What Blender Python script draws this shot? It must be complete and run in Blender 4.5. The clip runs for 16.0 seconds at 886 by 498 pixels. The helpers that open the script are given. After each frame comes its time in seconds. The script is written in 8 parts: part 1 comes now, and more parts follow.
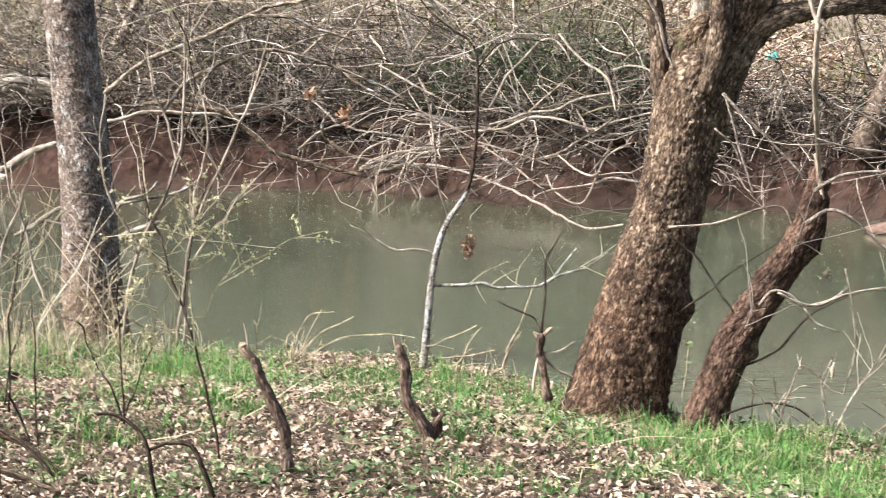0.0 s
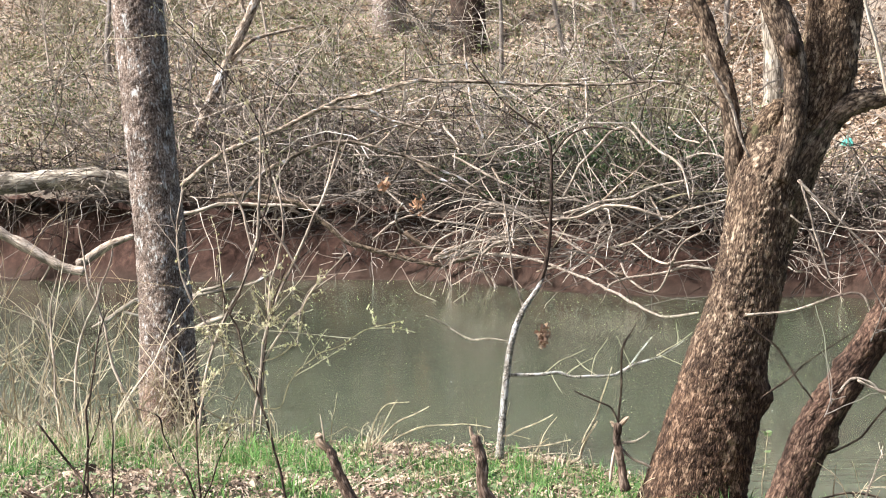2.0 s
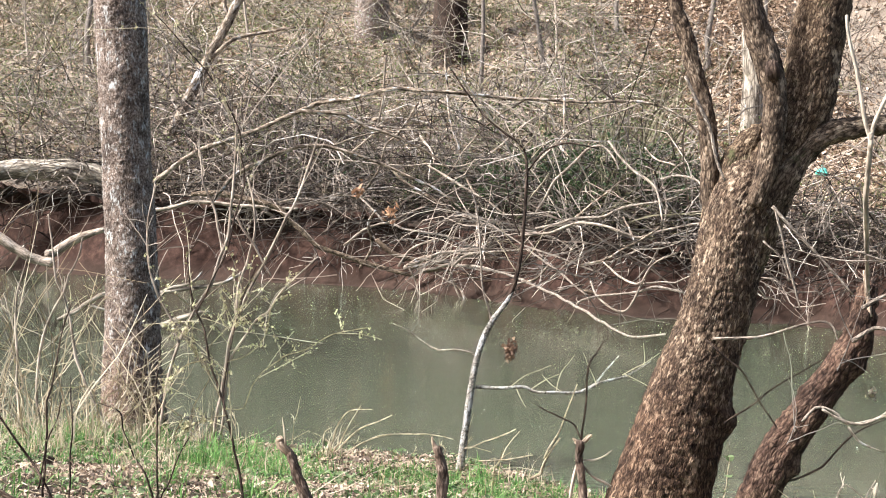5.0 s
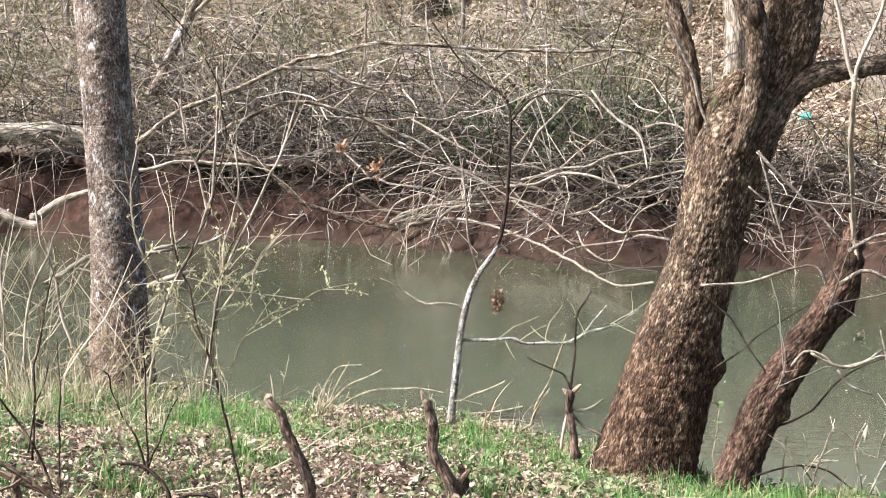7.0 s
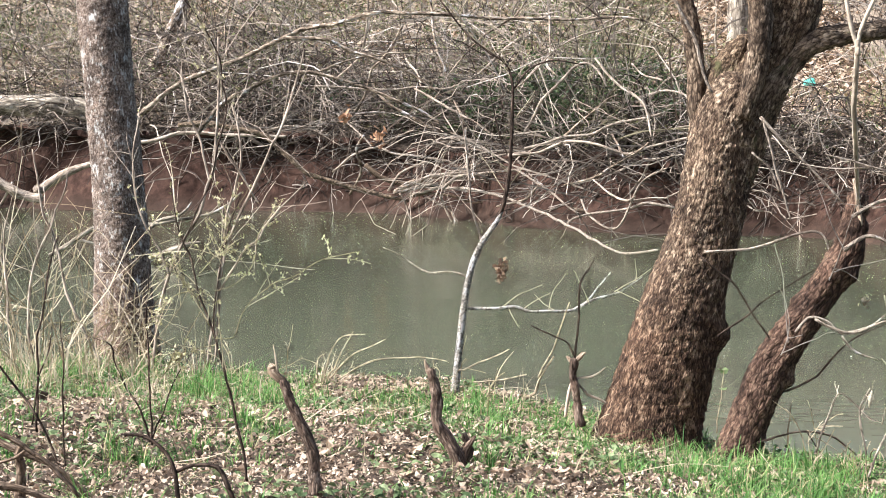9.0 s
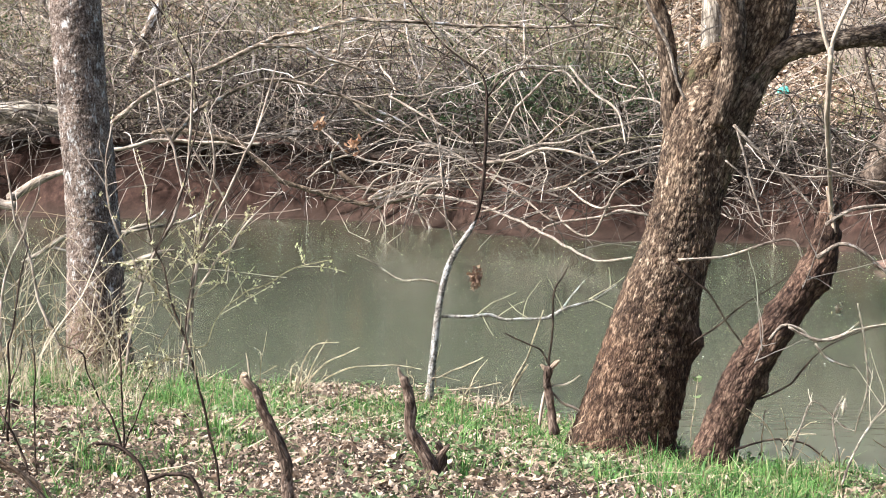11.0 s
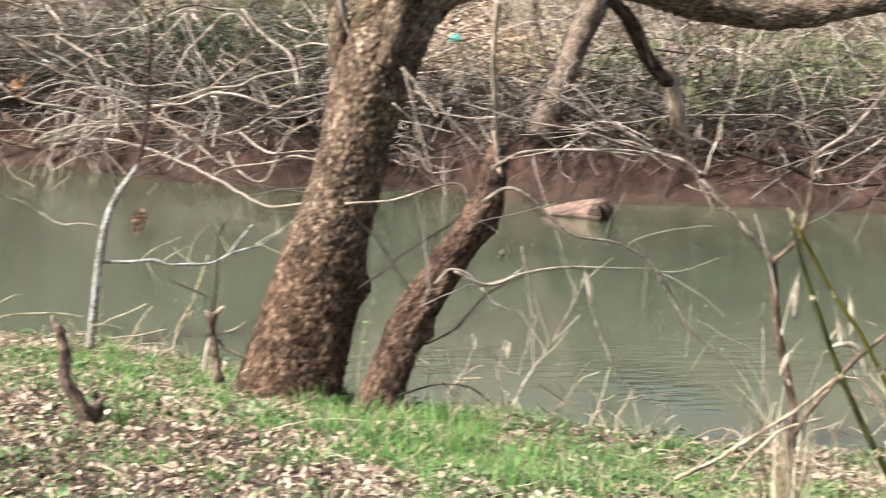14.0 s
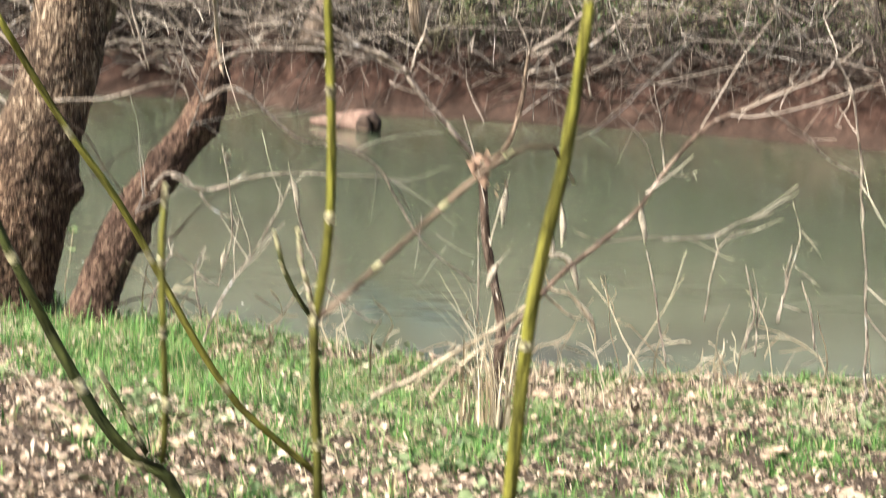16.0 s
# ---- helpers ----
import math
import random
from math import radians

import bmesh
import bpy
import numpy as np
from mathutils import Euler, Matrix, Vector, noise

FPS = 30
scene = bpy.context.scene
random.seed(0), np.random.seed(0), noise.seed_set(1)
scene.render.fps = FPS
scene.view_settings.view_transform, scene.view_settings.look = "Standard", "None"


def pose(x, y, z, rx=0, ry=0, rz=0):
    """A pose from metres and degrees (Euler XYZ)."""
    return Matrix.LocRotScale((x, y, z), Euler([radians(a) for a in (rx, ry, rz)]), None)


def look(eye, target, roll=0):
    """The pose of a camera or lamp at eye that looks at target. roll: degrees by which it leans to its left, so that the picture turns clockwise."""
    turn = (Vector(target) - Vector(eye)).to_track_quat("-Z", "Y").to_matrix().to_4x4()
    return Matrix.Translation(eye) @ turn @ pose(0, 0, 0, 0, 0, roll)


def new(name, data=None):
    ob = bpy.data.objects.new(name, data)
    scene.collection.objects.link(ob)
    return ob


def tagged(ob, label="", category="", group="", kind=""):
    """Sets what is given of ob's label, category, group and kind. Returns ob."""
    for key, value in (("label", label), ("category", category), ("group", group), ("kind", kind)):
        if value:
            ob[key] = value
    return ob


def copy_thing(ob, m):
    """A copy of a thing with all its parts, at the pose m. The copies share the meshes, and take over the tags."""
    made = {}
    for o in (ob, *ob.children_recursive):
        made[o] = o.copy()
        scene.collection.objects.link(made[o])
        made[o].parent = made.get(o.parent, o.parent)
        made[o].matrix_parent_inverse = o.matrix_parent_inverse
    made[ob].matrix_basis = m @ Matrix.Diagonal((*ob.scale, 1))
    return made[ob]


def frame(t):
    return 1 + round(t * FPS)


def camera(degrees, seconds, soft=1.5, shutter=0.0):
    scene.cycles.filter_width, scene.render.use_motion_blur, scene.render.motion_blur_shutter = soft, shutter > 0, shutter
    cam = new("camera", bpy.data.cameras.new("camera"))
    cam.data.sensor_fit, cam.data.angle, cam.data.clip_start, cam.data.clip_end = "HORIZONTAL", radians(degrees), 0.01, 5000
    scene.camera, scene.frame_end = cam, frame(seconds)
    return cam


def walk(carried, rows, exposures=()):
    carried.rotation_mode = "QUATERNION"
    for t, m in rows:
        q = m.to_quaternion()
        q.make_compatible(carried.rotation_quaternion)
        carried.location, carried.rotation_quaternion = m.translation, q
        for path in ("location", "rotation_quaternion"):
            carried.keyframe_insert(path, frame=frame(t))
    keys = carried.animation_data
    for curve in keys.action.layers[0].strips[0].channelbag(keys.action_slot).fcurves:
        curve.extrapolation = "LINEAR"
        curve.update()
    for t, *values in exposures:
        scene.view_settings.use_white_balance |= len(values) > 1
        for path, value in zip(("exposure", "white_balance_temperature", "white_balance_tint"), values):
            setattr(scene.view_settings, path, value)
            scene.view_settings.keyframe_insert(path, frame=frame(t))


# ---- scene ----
cam = camera(28.0, 16.0, soft=1.0, shutter=0.3)
PATH = [
    (0, (0.002, -0.071, 1.609), (0.16, 9.886, 0.703), -0.91),
    (0.5, (0.006, -0.06, 1.607), (-0.151, 9.907, 0.814), -2.19),
    (1, (0.011, -0.065, 1.605), (-0.23, 9.913, 0.98), -2.05),
    (1.5, (0.001, -0.061, 1.61), (-0.252, 9.93, 1.265), -1.52),
    (2, (-0.002, -0.069, 1.61), (-0.25, 9.92, 1.214), -1.48),
    (2.5, (-0.003, -0.064, 1.611), (-0.061, 9.919, 1.032), -1.03),
    (3, (-0.003, -0.059, 1.61), (0.049, 9.92, 0.971), -0.47),
    (3.5, (-0.004, -0.067, 1.604), (0.073, 9.911, 0.951), 0.10),
    (4, (-0.004, -0.054, 1.604), (0.01, 9.936, 1.156), 0.60),
    (4.2, (-0.006, -0.049, 1.604), (-0.032, 9.945, 1.268), 1.09),
    (6.3, (0, -0.014, 1.603), (-0.124, 9.978, 1.222), 1.37),
    (6.5, (0.002, -0.011, 1.605), (-0.075, 9.978, 1.157), 0.68),
    (7, (0, 0, 1.6), (-0.005, 9.982, 1.001), 0.01),
    (7.5, (0.003, 0.012, 1.597), (-0.061, 9.983, 0.851), -0.17),
    (8, (0.008, 0.019, 1.594), (-0.055, 9.987, 0.79), -0.25),
    (8.5, (0.011, 0.023, 1.594), (-0.024, 9.992, 0.812), -0.29),
    (9, (0.01, 0.02, 1.594), (-0.022, 9.99, 0.824), -0.45),
    (11.5, (0.016, 0.044, 1.595), (0.148, 10.017, 0.876), -0.32),
    (12, (0.016, 0.051, 1.595), (0.145, 10.024, 0.882), -0.21),
    (12.5, (0.018, 0.059, 1.589), (0.187, 10.028, 0.829), -0.17),
    (13, (0.035, 0.075, 1.586), (0.405, 10.031, 0.719), -0.05),
    (13.5, (0.058, 0.134, 1.573), (0.959, 10.041, 0.555), 0.21),
    (14, (0.084, 0.231, 1.562), (2.002, 9.992, 0.538), 0.64),
    (14.5, (0.123, 0.331, 1.56), (3.056, 9.856, 0.733), 0.49),
    (14.7, (0.151, 0.361, 1.553), (3.26, 9.822, 0.639), 0.62),
    (15, (0.215, 0.421, 1.526), (3.476, 9.807, 0.405), 0.70),
    (15.2, (0.265, 0.446, 1.516), (3.549, 9.824, 0.386), 0.76),
    (15.5, (0.383, 0.519, 1.506), (3.491, 9.995, 0.782), 1.34),
    (15.7, (0.445, 0.554, 1.499), (3.499, 10.042, 0.695), 1.16),
    (16, (0.511, 0.599, 1.477), (3.58, 9.999, 0.008), 2.42),
]
walk(cam, [(t, look(eye, target, roll)) for t, eye, target, roll in PATH], exposures=[(0.0, 1.23, 6350, 11.2), (11.0, 1.23, 6200, 11.2), (13.6, 1.25, 6250, 11), (14.5, 1.28, 6800, 8), (16.0, 1.34, 6700, 8)])
# ---- world and sun ----
SUN_ELEV, SUN_AZ = 46.0, 252.0        # degrees; azimuth clockwise from +y
world = bpy.data.worlds.new("world")
scene.world = world
world.use_nodes = True
wn = world.node_tree.nodes
sky = wn.new("ShaderNodeTexSky")
sky.sky_type, sky.sun_disc = "NISHITA", False
sky.sun_elevation, sky.sun_rotation = radians(SUN_ELEV), radians(SUN_AZ)
sky.air_density, sky.dust_density = 1.0, 5.0
world.node_tree.links.new(sky.outputs[0], wn["Background"].inputs[0])
wn["Background"].inputs[1].default_value = 0.085
sun_data = bpy.data.lights.new("sun", "SUN")
sun_data.energy, sun_data.angle, sun_data.color = 4.5, radians(9.0), (1.0, 0.975, 0.935)
sun = new("sun", sun_data)
_az, _el = radians(SUN_AZ), radians(SUN_ELEV)
sun.matrix_world = look((math.sin(_az) * math.cos(_el) * 30, math.cos(_az) * math.cos(_el) * 30, math.sin(_el) * 30), (0, 0, 0))


WATER = -0.75                         # the creek's level


# ---- materials ----
def material(name, rough=0.9, spec=0.3):
    m = bpy.data.materials.new(name)
    m.use_nodes = True
    b = m.node_tree.nodes["Principled BSDF"]
    b.inputs["Roughness"].default_value = rough
    b.inputs["Specular IOR Level"].default_value = spec
    return m, m.node_tree, b


def ramp(nt, fac, stops):
    r = nt.nodes.new("ShaderNodeValToRGB")
    el = r.color_ramp.elements
    while len(el) < len(stops):
        el.new(0.5)
    for e, (p, c) in zip(el, stops):
        e.position, e.color = p, (*c, 1)
    nt.links.new(fac, r.inputs[0])
    return r.outputs[0]


def noise_tex(nt, vec, scale, detail=4.0, rough=0.6):
    n = nt.nodes.new("ShaderNodeTexNoise")
    n.inputs["Scale"].default_value, n.inputs["Detail"].default_value, n.inputs["Roughness"].default_value = scale, detail, rough
    if vec is not None:
        nt.links.new(vec, n.inputs["Vector"])
    return n.outputs[0]


def mix(nt, fac, a, b, kind="MIX"):
    m = nt.nodes.new("ShaderNodeMix")
    m.data_type, m.blend_type = "RGBA", kind
    for sock, v in ((m.inputs[0], fac), (m.inputs[6], a), (m.inputs[7], b)):
        if isinstance(v, (int, float)):
            sock.default_value = v
        elif isinstance(v, tuple):
            sock.default_value = (*v, 1)
        else:
            nt.links.new(v, sock)
    return m.outputs[2]


def stretched(nt, vec, s):
    mp = nt.nodes.new("ShaderNodeMapping")
    mp.inputs["Scale"].default_value = s
    nt.links.new(vec, mp.inputs["Vector"])
    return mp.outputs[0]


def bumped(nt, b, height, strength, dist):
    bp = nt.nodes.new("ShaderNodeBump")
    bp.inputs["Strength"].default_value, bp.inputs["Distance"].default_value = strength, dist
    nt.links.new(height, bp.inputs["Height"])
    nt.links.new(bp.outputs[0], b.inputs["Normal"])


def attr(nt, name):
    a = nt.nodes.new("ShaderNodeAttribute")
    a.attribute_name = name
    return a.outputs["Vector"]


def bark(name, dark, mid, light, scale=30.0, long=0.3, flakes=0.6, moss=0.0, relief=0.012, cracks=0.75, silt=None):
    """Bark: plates along the trunk, pale flakes and lichen, optional moss."""
    m, nt, b = material(name, 0.92, 0.2)
    v = attr(nt, "along")
    vs = stretched(nt, v, (1, 1, long))
    n1 = noise_tex(nt, vs, scale, 6, 0.65)
    n2 = noise_tex(nt, v, scale * 0.12, 3)
    vor = nt.nodes.new("ShaderNodeTexVoronoi")
    vor.feature = "DISTANCE_TO_EDGE"
    vor.inputs["Scale"].default_value = scale * 1.15
    nt.links.new(vs, vor.inputs["Vector"])
    col = ramp(nt, n1, [(0.34, dark), (0.5, mid), (0.65, light)])
    patch = ramp(nt, n2, [(0.32, (0.45, 0.43, 0.42)), (0.68, (1.35, 1.3, 1.24))])
    col = mix(nt, 1.0, col, patch, "MULTIPLY")
    crack = ramp(nt, vor.outputs["Distance"], [(0.0, (0.22, 0.2, 0.19)), (0.14, (1, 1, 1))])
    col = mix(nt, cracks, col, crack, "MULTIPLY")
    two = nt.nodes.new("ShaderNodeMath")
    two.operation = "MULTIPLY_ADD"
    two.inputs[1].default_value = 0.55
    nt.links.new(noise_tex(nt, stretched(nt, v, (1, 1, 0.6)), scale * 0.3, 3, 0.6), two.inputs[0])
    half = nt.nodes.new("ShaderNodeMath")
    half.operation = "MULTIPLY"
    half.inputs[1].default_value = 0.5
    nt.links.new(noise_tex(nt, stretched(nt, v, (1, 1, 0.35)), scale * 1.3, 5, 0.7), half.inputs[0])
    nt.links.new(half.outputs[0], two.inputs[2])
    fl = ramp(nt, two.outputs[0], [(flakes - 0.03, (0, 0, 0)), (flakes + 0.05, (1, 1, 1))])
    col = mix(nt, fl, col, tuple(min(c * 1.4, 0.58) for c in light))
    if silt:
        # a ragged stain of river silt up to the flood line
        up = nt.nodes.new("ShaderNodeSeparateXYZ")
        nt.links.new(v, up.inputs[0])
        rag = nt.nodes.new("ShaderNodeMath")
        rag.operation = "MULTIPLY_ADD"
        rag.inputs[1].default_value = 0.9
        nt.links.new(noise_tex(nt, v, 4.0, 5, 0.7), rag.inputs[0])
        nt.links.new(up.outputs[2], rag.inputs[2])
        line = nt.nodes.new("ShaderNodeMapRange")
        line.inputs["From Min"].default_value, line.inputs["From Max"].default_value = silt[0] + 0.75, silt[0] + 0.15
        nt.links.new(rag.outputs[0], line.inputs["Value"])
        col = mix(nt, line.outputs[0], col, mix(nt, 0.75, col, silt[1], "MULTIPLY"))
    if moss:
        ms = ramp(nt, noise_tex(nt, v, 5.0, 5, 0.7), [(0.62 - moss, (0, 0, 0)), (0.72 - moss, (1, 1, 1))])
        col = mix(nt, ms, col, (0.085, 0.09, 0.04))
    nt.links.new(col, b.inputs["Base Color"])
    add = nt.nodes.new("ShaderNodeMath")
    add.operation = "ADD"
    nt.links.new(n1, add.inputs[0])
    nt.links.new(vor.outputs[0], add.inputs[1])
    bumped(nt, b, add.outputs[0], 0.9, relief)
    return m


def twiggy(name, stops, rough=0.85):
    """Thin wood: each stem has its own tone, with darker stretches along it."""
    m, nt, b = material(name, rough, 0.25)
    g = nt.nodes.new("ShaderNodeNewGeometry")
    col = ramp(nt, g.outputs["Random Per Island"], stops)
    co = nt.nodes.new("ShaderNodeTexCoord").outputs["Object"]
    n = ramp(nt, noise_tex(nt, co, 9.0, 5, 0.7), [(0.35, (0.6, 0.58, 0.55)), (0.65, (1.2, 1.2, 1.2))])
    nt.links.new(mix(nt, 1.0, col, n, "MULTIPLY"), b.inputs["Base Color"])
    bumped(nt, b, noise_tex(nt, co, 120.0, 3), 0.5, 0.004)
    return m


def leafy(name, stops, rough=0.7, through_light=0.0):
    m, nt, b = material(name, rough, 0.3)
    g = nt.nodes.new("ShaderNodeNewGeometry")
    col = ramp(nt, g.outputs["Random Per Island"], stops)
    co = nt.nodes.new("ShaderNodeTexCoord").outputs["Object"]
    n = ramp(nt, noise_tex(nt, co, 35.0, 3, 0.6), [(0.3, (0.7, 0.7, 0.7)), (0.7, (1.15, 1.15, 1.15))])
    nt.links.new(mix(nt, 1.0, col, n, "MULTIPLY"), b.inputs["Base Color"])
    if through_light:
        b.inputs["Transmission Weight"].default_value = 0.0
        b.inputs["Subsurface Weight"].default_value = 0.0
        t = nt.nodes.new("ShaderNodeBsdfTranslucent")
        nt.links.new(col, t.inputs[0])
        mx = nt.nodes.new("ShaderNodeMixShader")
        mx.inputs[0].default_value = through_light
        out = nt.nodes["Material Output"]
        nt.links.new(b.outputs[0], mx.inputs[1])
        nt.links.new(t.outputs[0], mx.inputs[2])
        nt.links.new(mx.outputs[0], out.inputs[0])
    return m


def ground_material():
    m, nt, b = material("bank_soil", 0.95, 0.15)
    co = nt.nodes.new("ShaderNodeTexCoord").outputs["Object"]
    big, mid, fine = noise_tex(nt, co, 0.5, 4), noise_tex(nt, co, 5.0, 6, 0.7), noise_tex(nt, co, 45.0, 5, 0.7)
    litter = ramp(nt, fine, [(0.3, (0.032, 0.024, 0.018)), (0.5, (0.08, 0.06, 0.044)), (0.7, (0.2, 0.15, 0.112))])
    soil = ramp(nt, mid, [(0.3, (0.028, 0.021, 0.016)), (0.7, (0.085, 0.064, 0.048))])
    top = mix(nt, ramp(nt, big, [(0.4, (0.35, 0.35, 0.35)), (0.6, (0.9, 0.9, 0.9))]), soil, litter)
    # soil across the creek darkened to paint the shade under the brush
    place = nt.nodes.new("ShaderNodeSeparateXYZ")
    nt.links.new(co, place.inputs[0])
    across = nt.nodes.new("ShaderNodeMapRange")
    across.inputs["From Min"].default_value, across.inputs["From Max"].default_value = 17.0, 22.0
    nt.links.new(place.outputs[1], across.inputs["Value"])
    shaded_soil = ramp(nt, fine, [(0.3, (0.018, 0.014, 0.011)), (0.55, (0.045, 0.034, 0.026)), (0.75, (0.11, 0.085, 0.065))])
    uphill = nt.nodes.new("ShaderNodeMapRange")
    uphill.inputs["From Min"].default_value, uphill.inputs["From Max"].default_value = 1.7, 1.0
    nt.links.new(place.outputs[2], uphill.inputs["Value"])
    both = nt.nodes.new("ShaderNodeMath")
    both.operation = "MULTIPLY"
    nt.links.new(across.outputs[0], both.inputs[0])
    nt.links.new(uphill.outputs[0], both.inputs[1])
    top = mix(nt, both.outputs[0], top, shaded_soil)
    slope = ramp(nt, fine, [(0.3, (0.125, 0.1, 0.077)), (0.5, (0.265, 0.215, 0.166)), (0.7, (0.42, 0.35, 0.275))])
    high = nt.nodes.new("ShaderNodeMapRange")
    high.inputs["From Min"].default_value, high.inputs["From Max"].default_value = 0.9, 1.7
    nt.links.new(place.outputs[2], high.inputs["Value"])
    top = mix(nt, high.outputs[0], top, slope)
    mud = ramp(nt, mid, [(0.28, (0.026, 0.015, 0.012)), (0.5, (0.07, 0.04, 0.031)), (0.72, (0.14, 0.083, 0.064))])
    mud = mix(nt, 1.0, mud, ramp(nt, noise_tex(nt, co, 1.3, 3), [(0.35, (0.55, 0.52, 0.5)), (0.65, (1.15, 1.15, 1.15))]), "MULTIPLY")
    # cut clay where the sheet is steep
    g = nt.nodes.new("ShaderNodeNewGeometry")
    sep = nt.nodes.new("ShaderNodeSeparateXYZ")
    nt.links.new(g.outputs["True Normal"], sep.inputs[0])
    steep = ramp(nt, sep.outputs[2], [(0.72, (1, 1, 1)), (0.88, (0, 0, 0))])
    where = nt.nodes.new("ShaderNodeSeparateXYZ")
    nt.links.new(co, where.inputs[0])
    mr = nt.nodes.new("ShaderNodeMapRange")
    mr.inputs["From Min"].default_value, mr.inputs["From Max"].default_value = -0.3, -0.6
    nt.links.new(where.outputs[2], mr.inputs["Value"])
    wet = mix(nt, mr.outputs[0], mix(nt, steep, top, mud), mix(nt, 0.55, mud, (0.06, 0.042, 0.032)))
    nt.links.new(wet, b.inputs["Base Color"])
    bumped(nt, b, fine, 0.8, 0.03)
    return m


def water_material():
    m, nt, b = material("creek_water", 0.12, 0.5)
    co = nt.nodes.new("ShaderNodeTexCoord").outputs["Object"]
    col = ramp(nt, noise_tex(nt, co, 0.22, 4), [(0.3, (0.054, 0.07, 0.043)), (0.7, (0.07, 0.088, 0.054))])
    nt.links.new(col, b.inputs["Base Color"])
    b.inputs["IOR"].default_value = 1.33
    # silt: light spreads under the surface
    b.inputs["Subsurface Weight"].default_value = 1.0
    b.inputs["Subsurface Radius"].default_value = (1.0, 1.0, 1.0)
    b.inputs["Subsurface Scale"].default_value = 1.2
    w1 = noise_tex(nt, stretched(nt, co, (1.0, 2.2, 1)), 3.2, 3, 0.55)
    w2 = noise_tex(nt, stretched(nt, co, (1.0, 1.6, 1)), 0.7, 2, 0.5)
    add = nt.nodes.new("ShaderNodeMath")
    add.operation = "MULTIPLY_ADD"
    add.inputs[1].default_value = 2.0
    nt.links.new(w2, add.inputs[0])
    nt.links.new(w1, add.inputs[2])
    bumped(nt, b, add.outputs[0], 0.09, 0.025)
    # wavelets where the current runs over a snag
    off = nt.nodes.new("ShaderNodeVectorMath")
    off.operation = "SUBTRACT"
    off.inputs[1].default_value = (4.07, 12.5, WATER)
    nt.links.new(co, off.inputs[0])
    far_off = nt.nodes.new("ShaderNodeVectorMath")
    far_off.operation = "LENGTH"
    nt.links.new(stretched(nt, off.outputs[0], (1.9, 0.7, 0)), far_off.inputs[0])
    snag = nt.nodes.new("ShaderNodeMapRange")
    snag.interpolation_type = "SMOOTHERSTEP"
    snag.inputs["From Min"].default_value, snag.inputs["From Max"].default_value = 1.15, 0.0
    nt.links.new(far_off.outputs["Value"], snag.inputs["Value"])
    swell = nt.nodes.new("ShaderNodeMath")
    swell.operation = "MULTIPLY"
    nt.links.new(snag.outputs[0], swell.inputs[0])
    nt.links.new(noise_tex(nt, stretched(nt, co, (2.6, 5.2, 1)), 1.6, 1, 0.4), swell.inputs[1])
    crest = nt.nodes.new("ShaderNodeBump")
    crest.inputs["Strength"].default_value, crest.inputs["Distance"].default_value = 1.0, 0.019
    nt.links.new(swell.outputs[0], crest.inputs["Height"])
    nt.links.new(b.inputs["Normal"].links[0].from_socket, crest.inputs["Normal"])
    nt.links.new(crest.outputs[0], b.inputs["Normal"])
    return m


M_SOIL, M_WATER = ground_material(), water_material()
M_BARK_RED = bark("flaky_red_brown_bark", (0.029, 0.018, 0.013), (0.128, 0.089, 0.063), (0.335, 0.26, 0.188), 70, 0.3, 0.6, 0.0, 0.014, 0.95, (0.9, (0.61, 0.49, 0.44)))
M_BARK_UP = bark("mossy_upper_bark", (0.035, 0.024, 0.016), (0.13, 0.09, 0.06), (0.34, 0.26, 0.18), 56, 0.4, 0.6, 0.03, 0.014, 0.9)
M_BARK_GREY = bark("lichened_grey_bark", (0.065, 0.048, 0.039), (0.25, 0.197, 0.165), (0.49, 0.435, 0.395), 62, 0.7, 0.6, 0.0, 0.012, 0.8, (0.7, (0.85, 0.72, 0.62)))
M_BARK_RED_DARK = bark("dark_red_brown_bark", (0.028, 0.017, 0.013), (0.1, 0.062, 0.046), (0.23, 0.16, 0.118), 46, 0.4, 0.655, 0.0, 0.014, 0.85)
M_BARK_LIMB = bark("dark_limb_bark", (0.04, 0.03, 0.022), (0.17, 0.13, 0.095), (0.36, 0.285, 0.21), 46, 0.35, 0.61, 0.03, 0.012, 0.9)
M_BARK_STUMP = bark("gnawed_stump_bark", (0.055, 0.036, 0.028), (0.17, 0.122, 0.096), (0.33, 0.26, 0.21), 55, 0.25, 0.62)
M_BARK_DARK = bark("dark_branch_bark", (0.022, 0.015, 0.012), (0.06, 0.042, 0.033), (0.14, 0.105, 0.085), 40, 0.3, 0.7)
M_BARK_PALE = bark("pale_driftwood", (0.24, 0.195, 0.155), (0.47, 0.4, 0.335), (0.66, 0.6, 0.52), 20, 0.15, 0.66)
M_LIMB_FAR = bark("mottled_pale_limb", (0.03, 0.023, 0.018), (0.25, 0.2, 0.155), (0.64, 0.56, 0.46), 15, 0.35, 0.6)
M_SAPLING = bark("pale_sapling_bark", (0.05, 0.045, 0.04), (0.36, 0.345, 0.315), (0.62, 0.6, 0.55), 60, 0.9, 0.575)
M_LOG = bark("weathered_log", (0.1, 0.085, 0.07), (0.38, 0.34, 0.28), (0.6, 0.56, 0.48), 11, 0.2, 0.62, 0.02)
M_GREEN = bark("green_shoot_bark", (0.10, 0.105, 0.02), (0.2, 0.2, 0.035), (0.27, 0.26, 0.06), 70, 0.2, 0.75)
M_GREEN_DARK = bark("dark_green_shoot_bark", (0.03, 0.04, 0.012), (0.06, 0.075, 0.02), (0.1, 0.115, 0.035), 70, 0.2, 0.75)
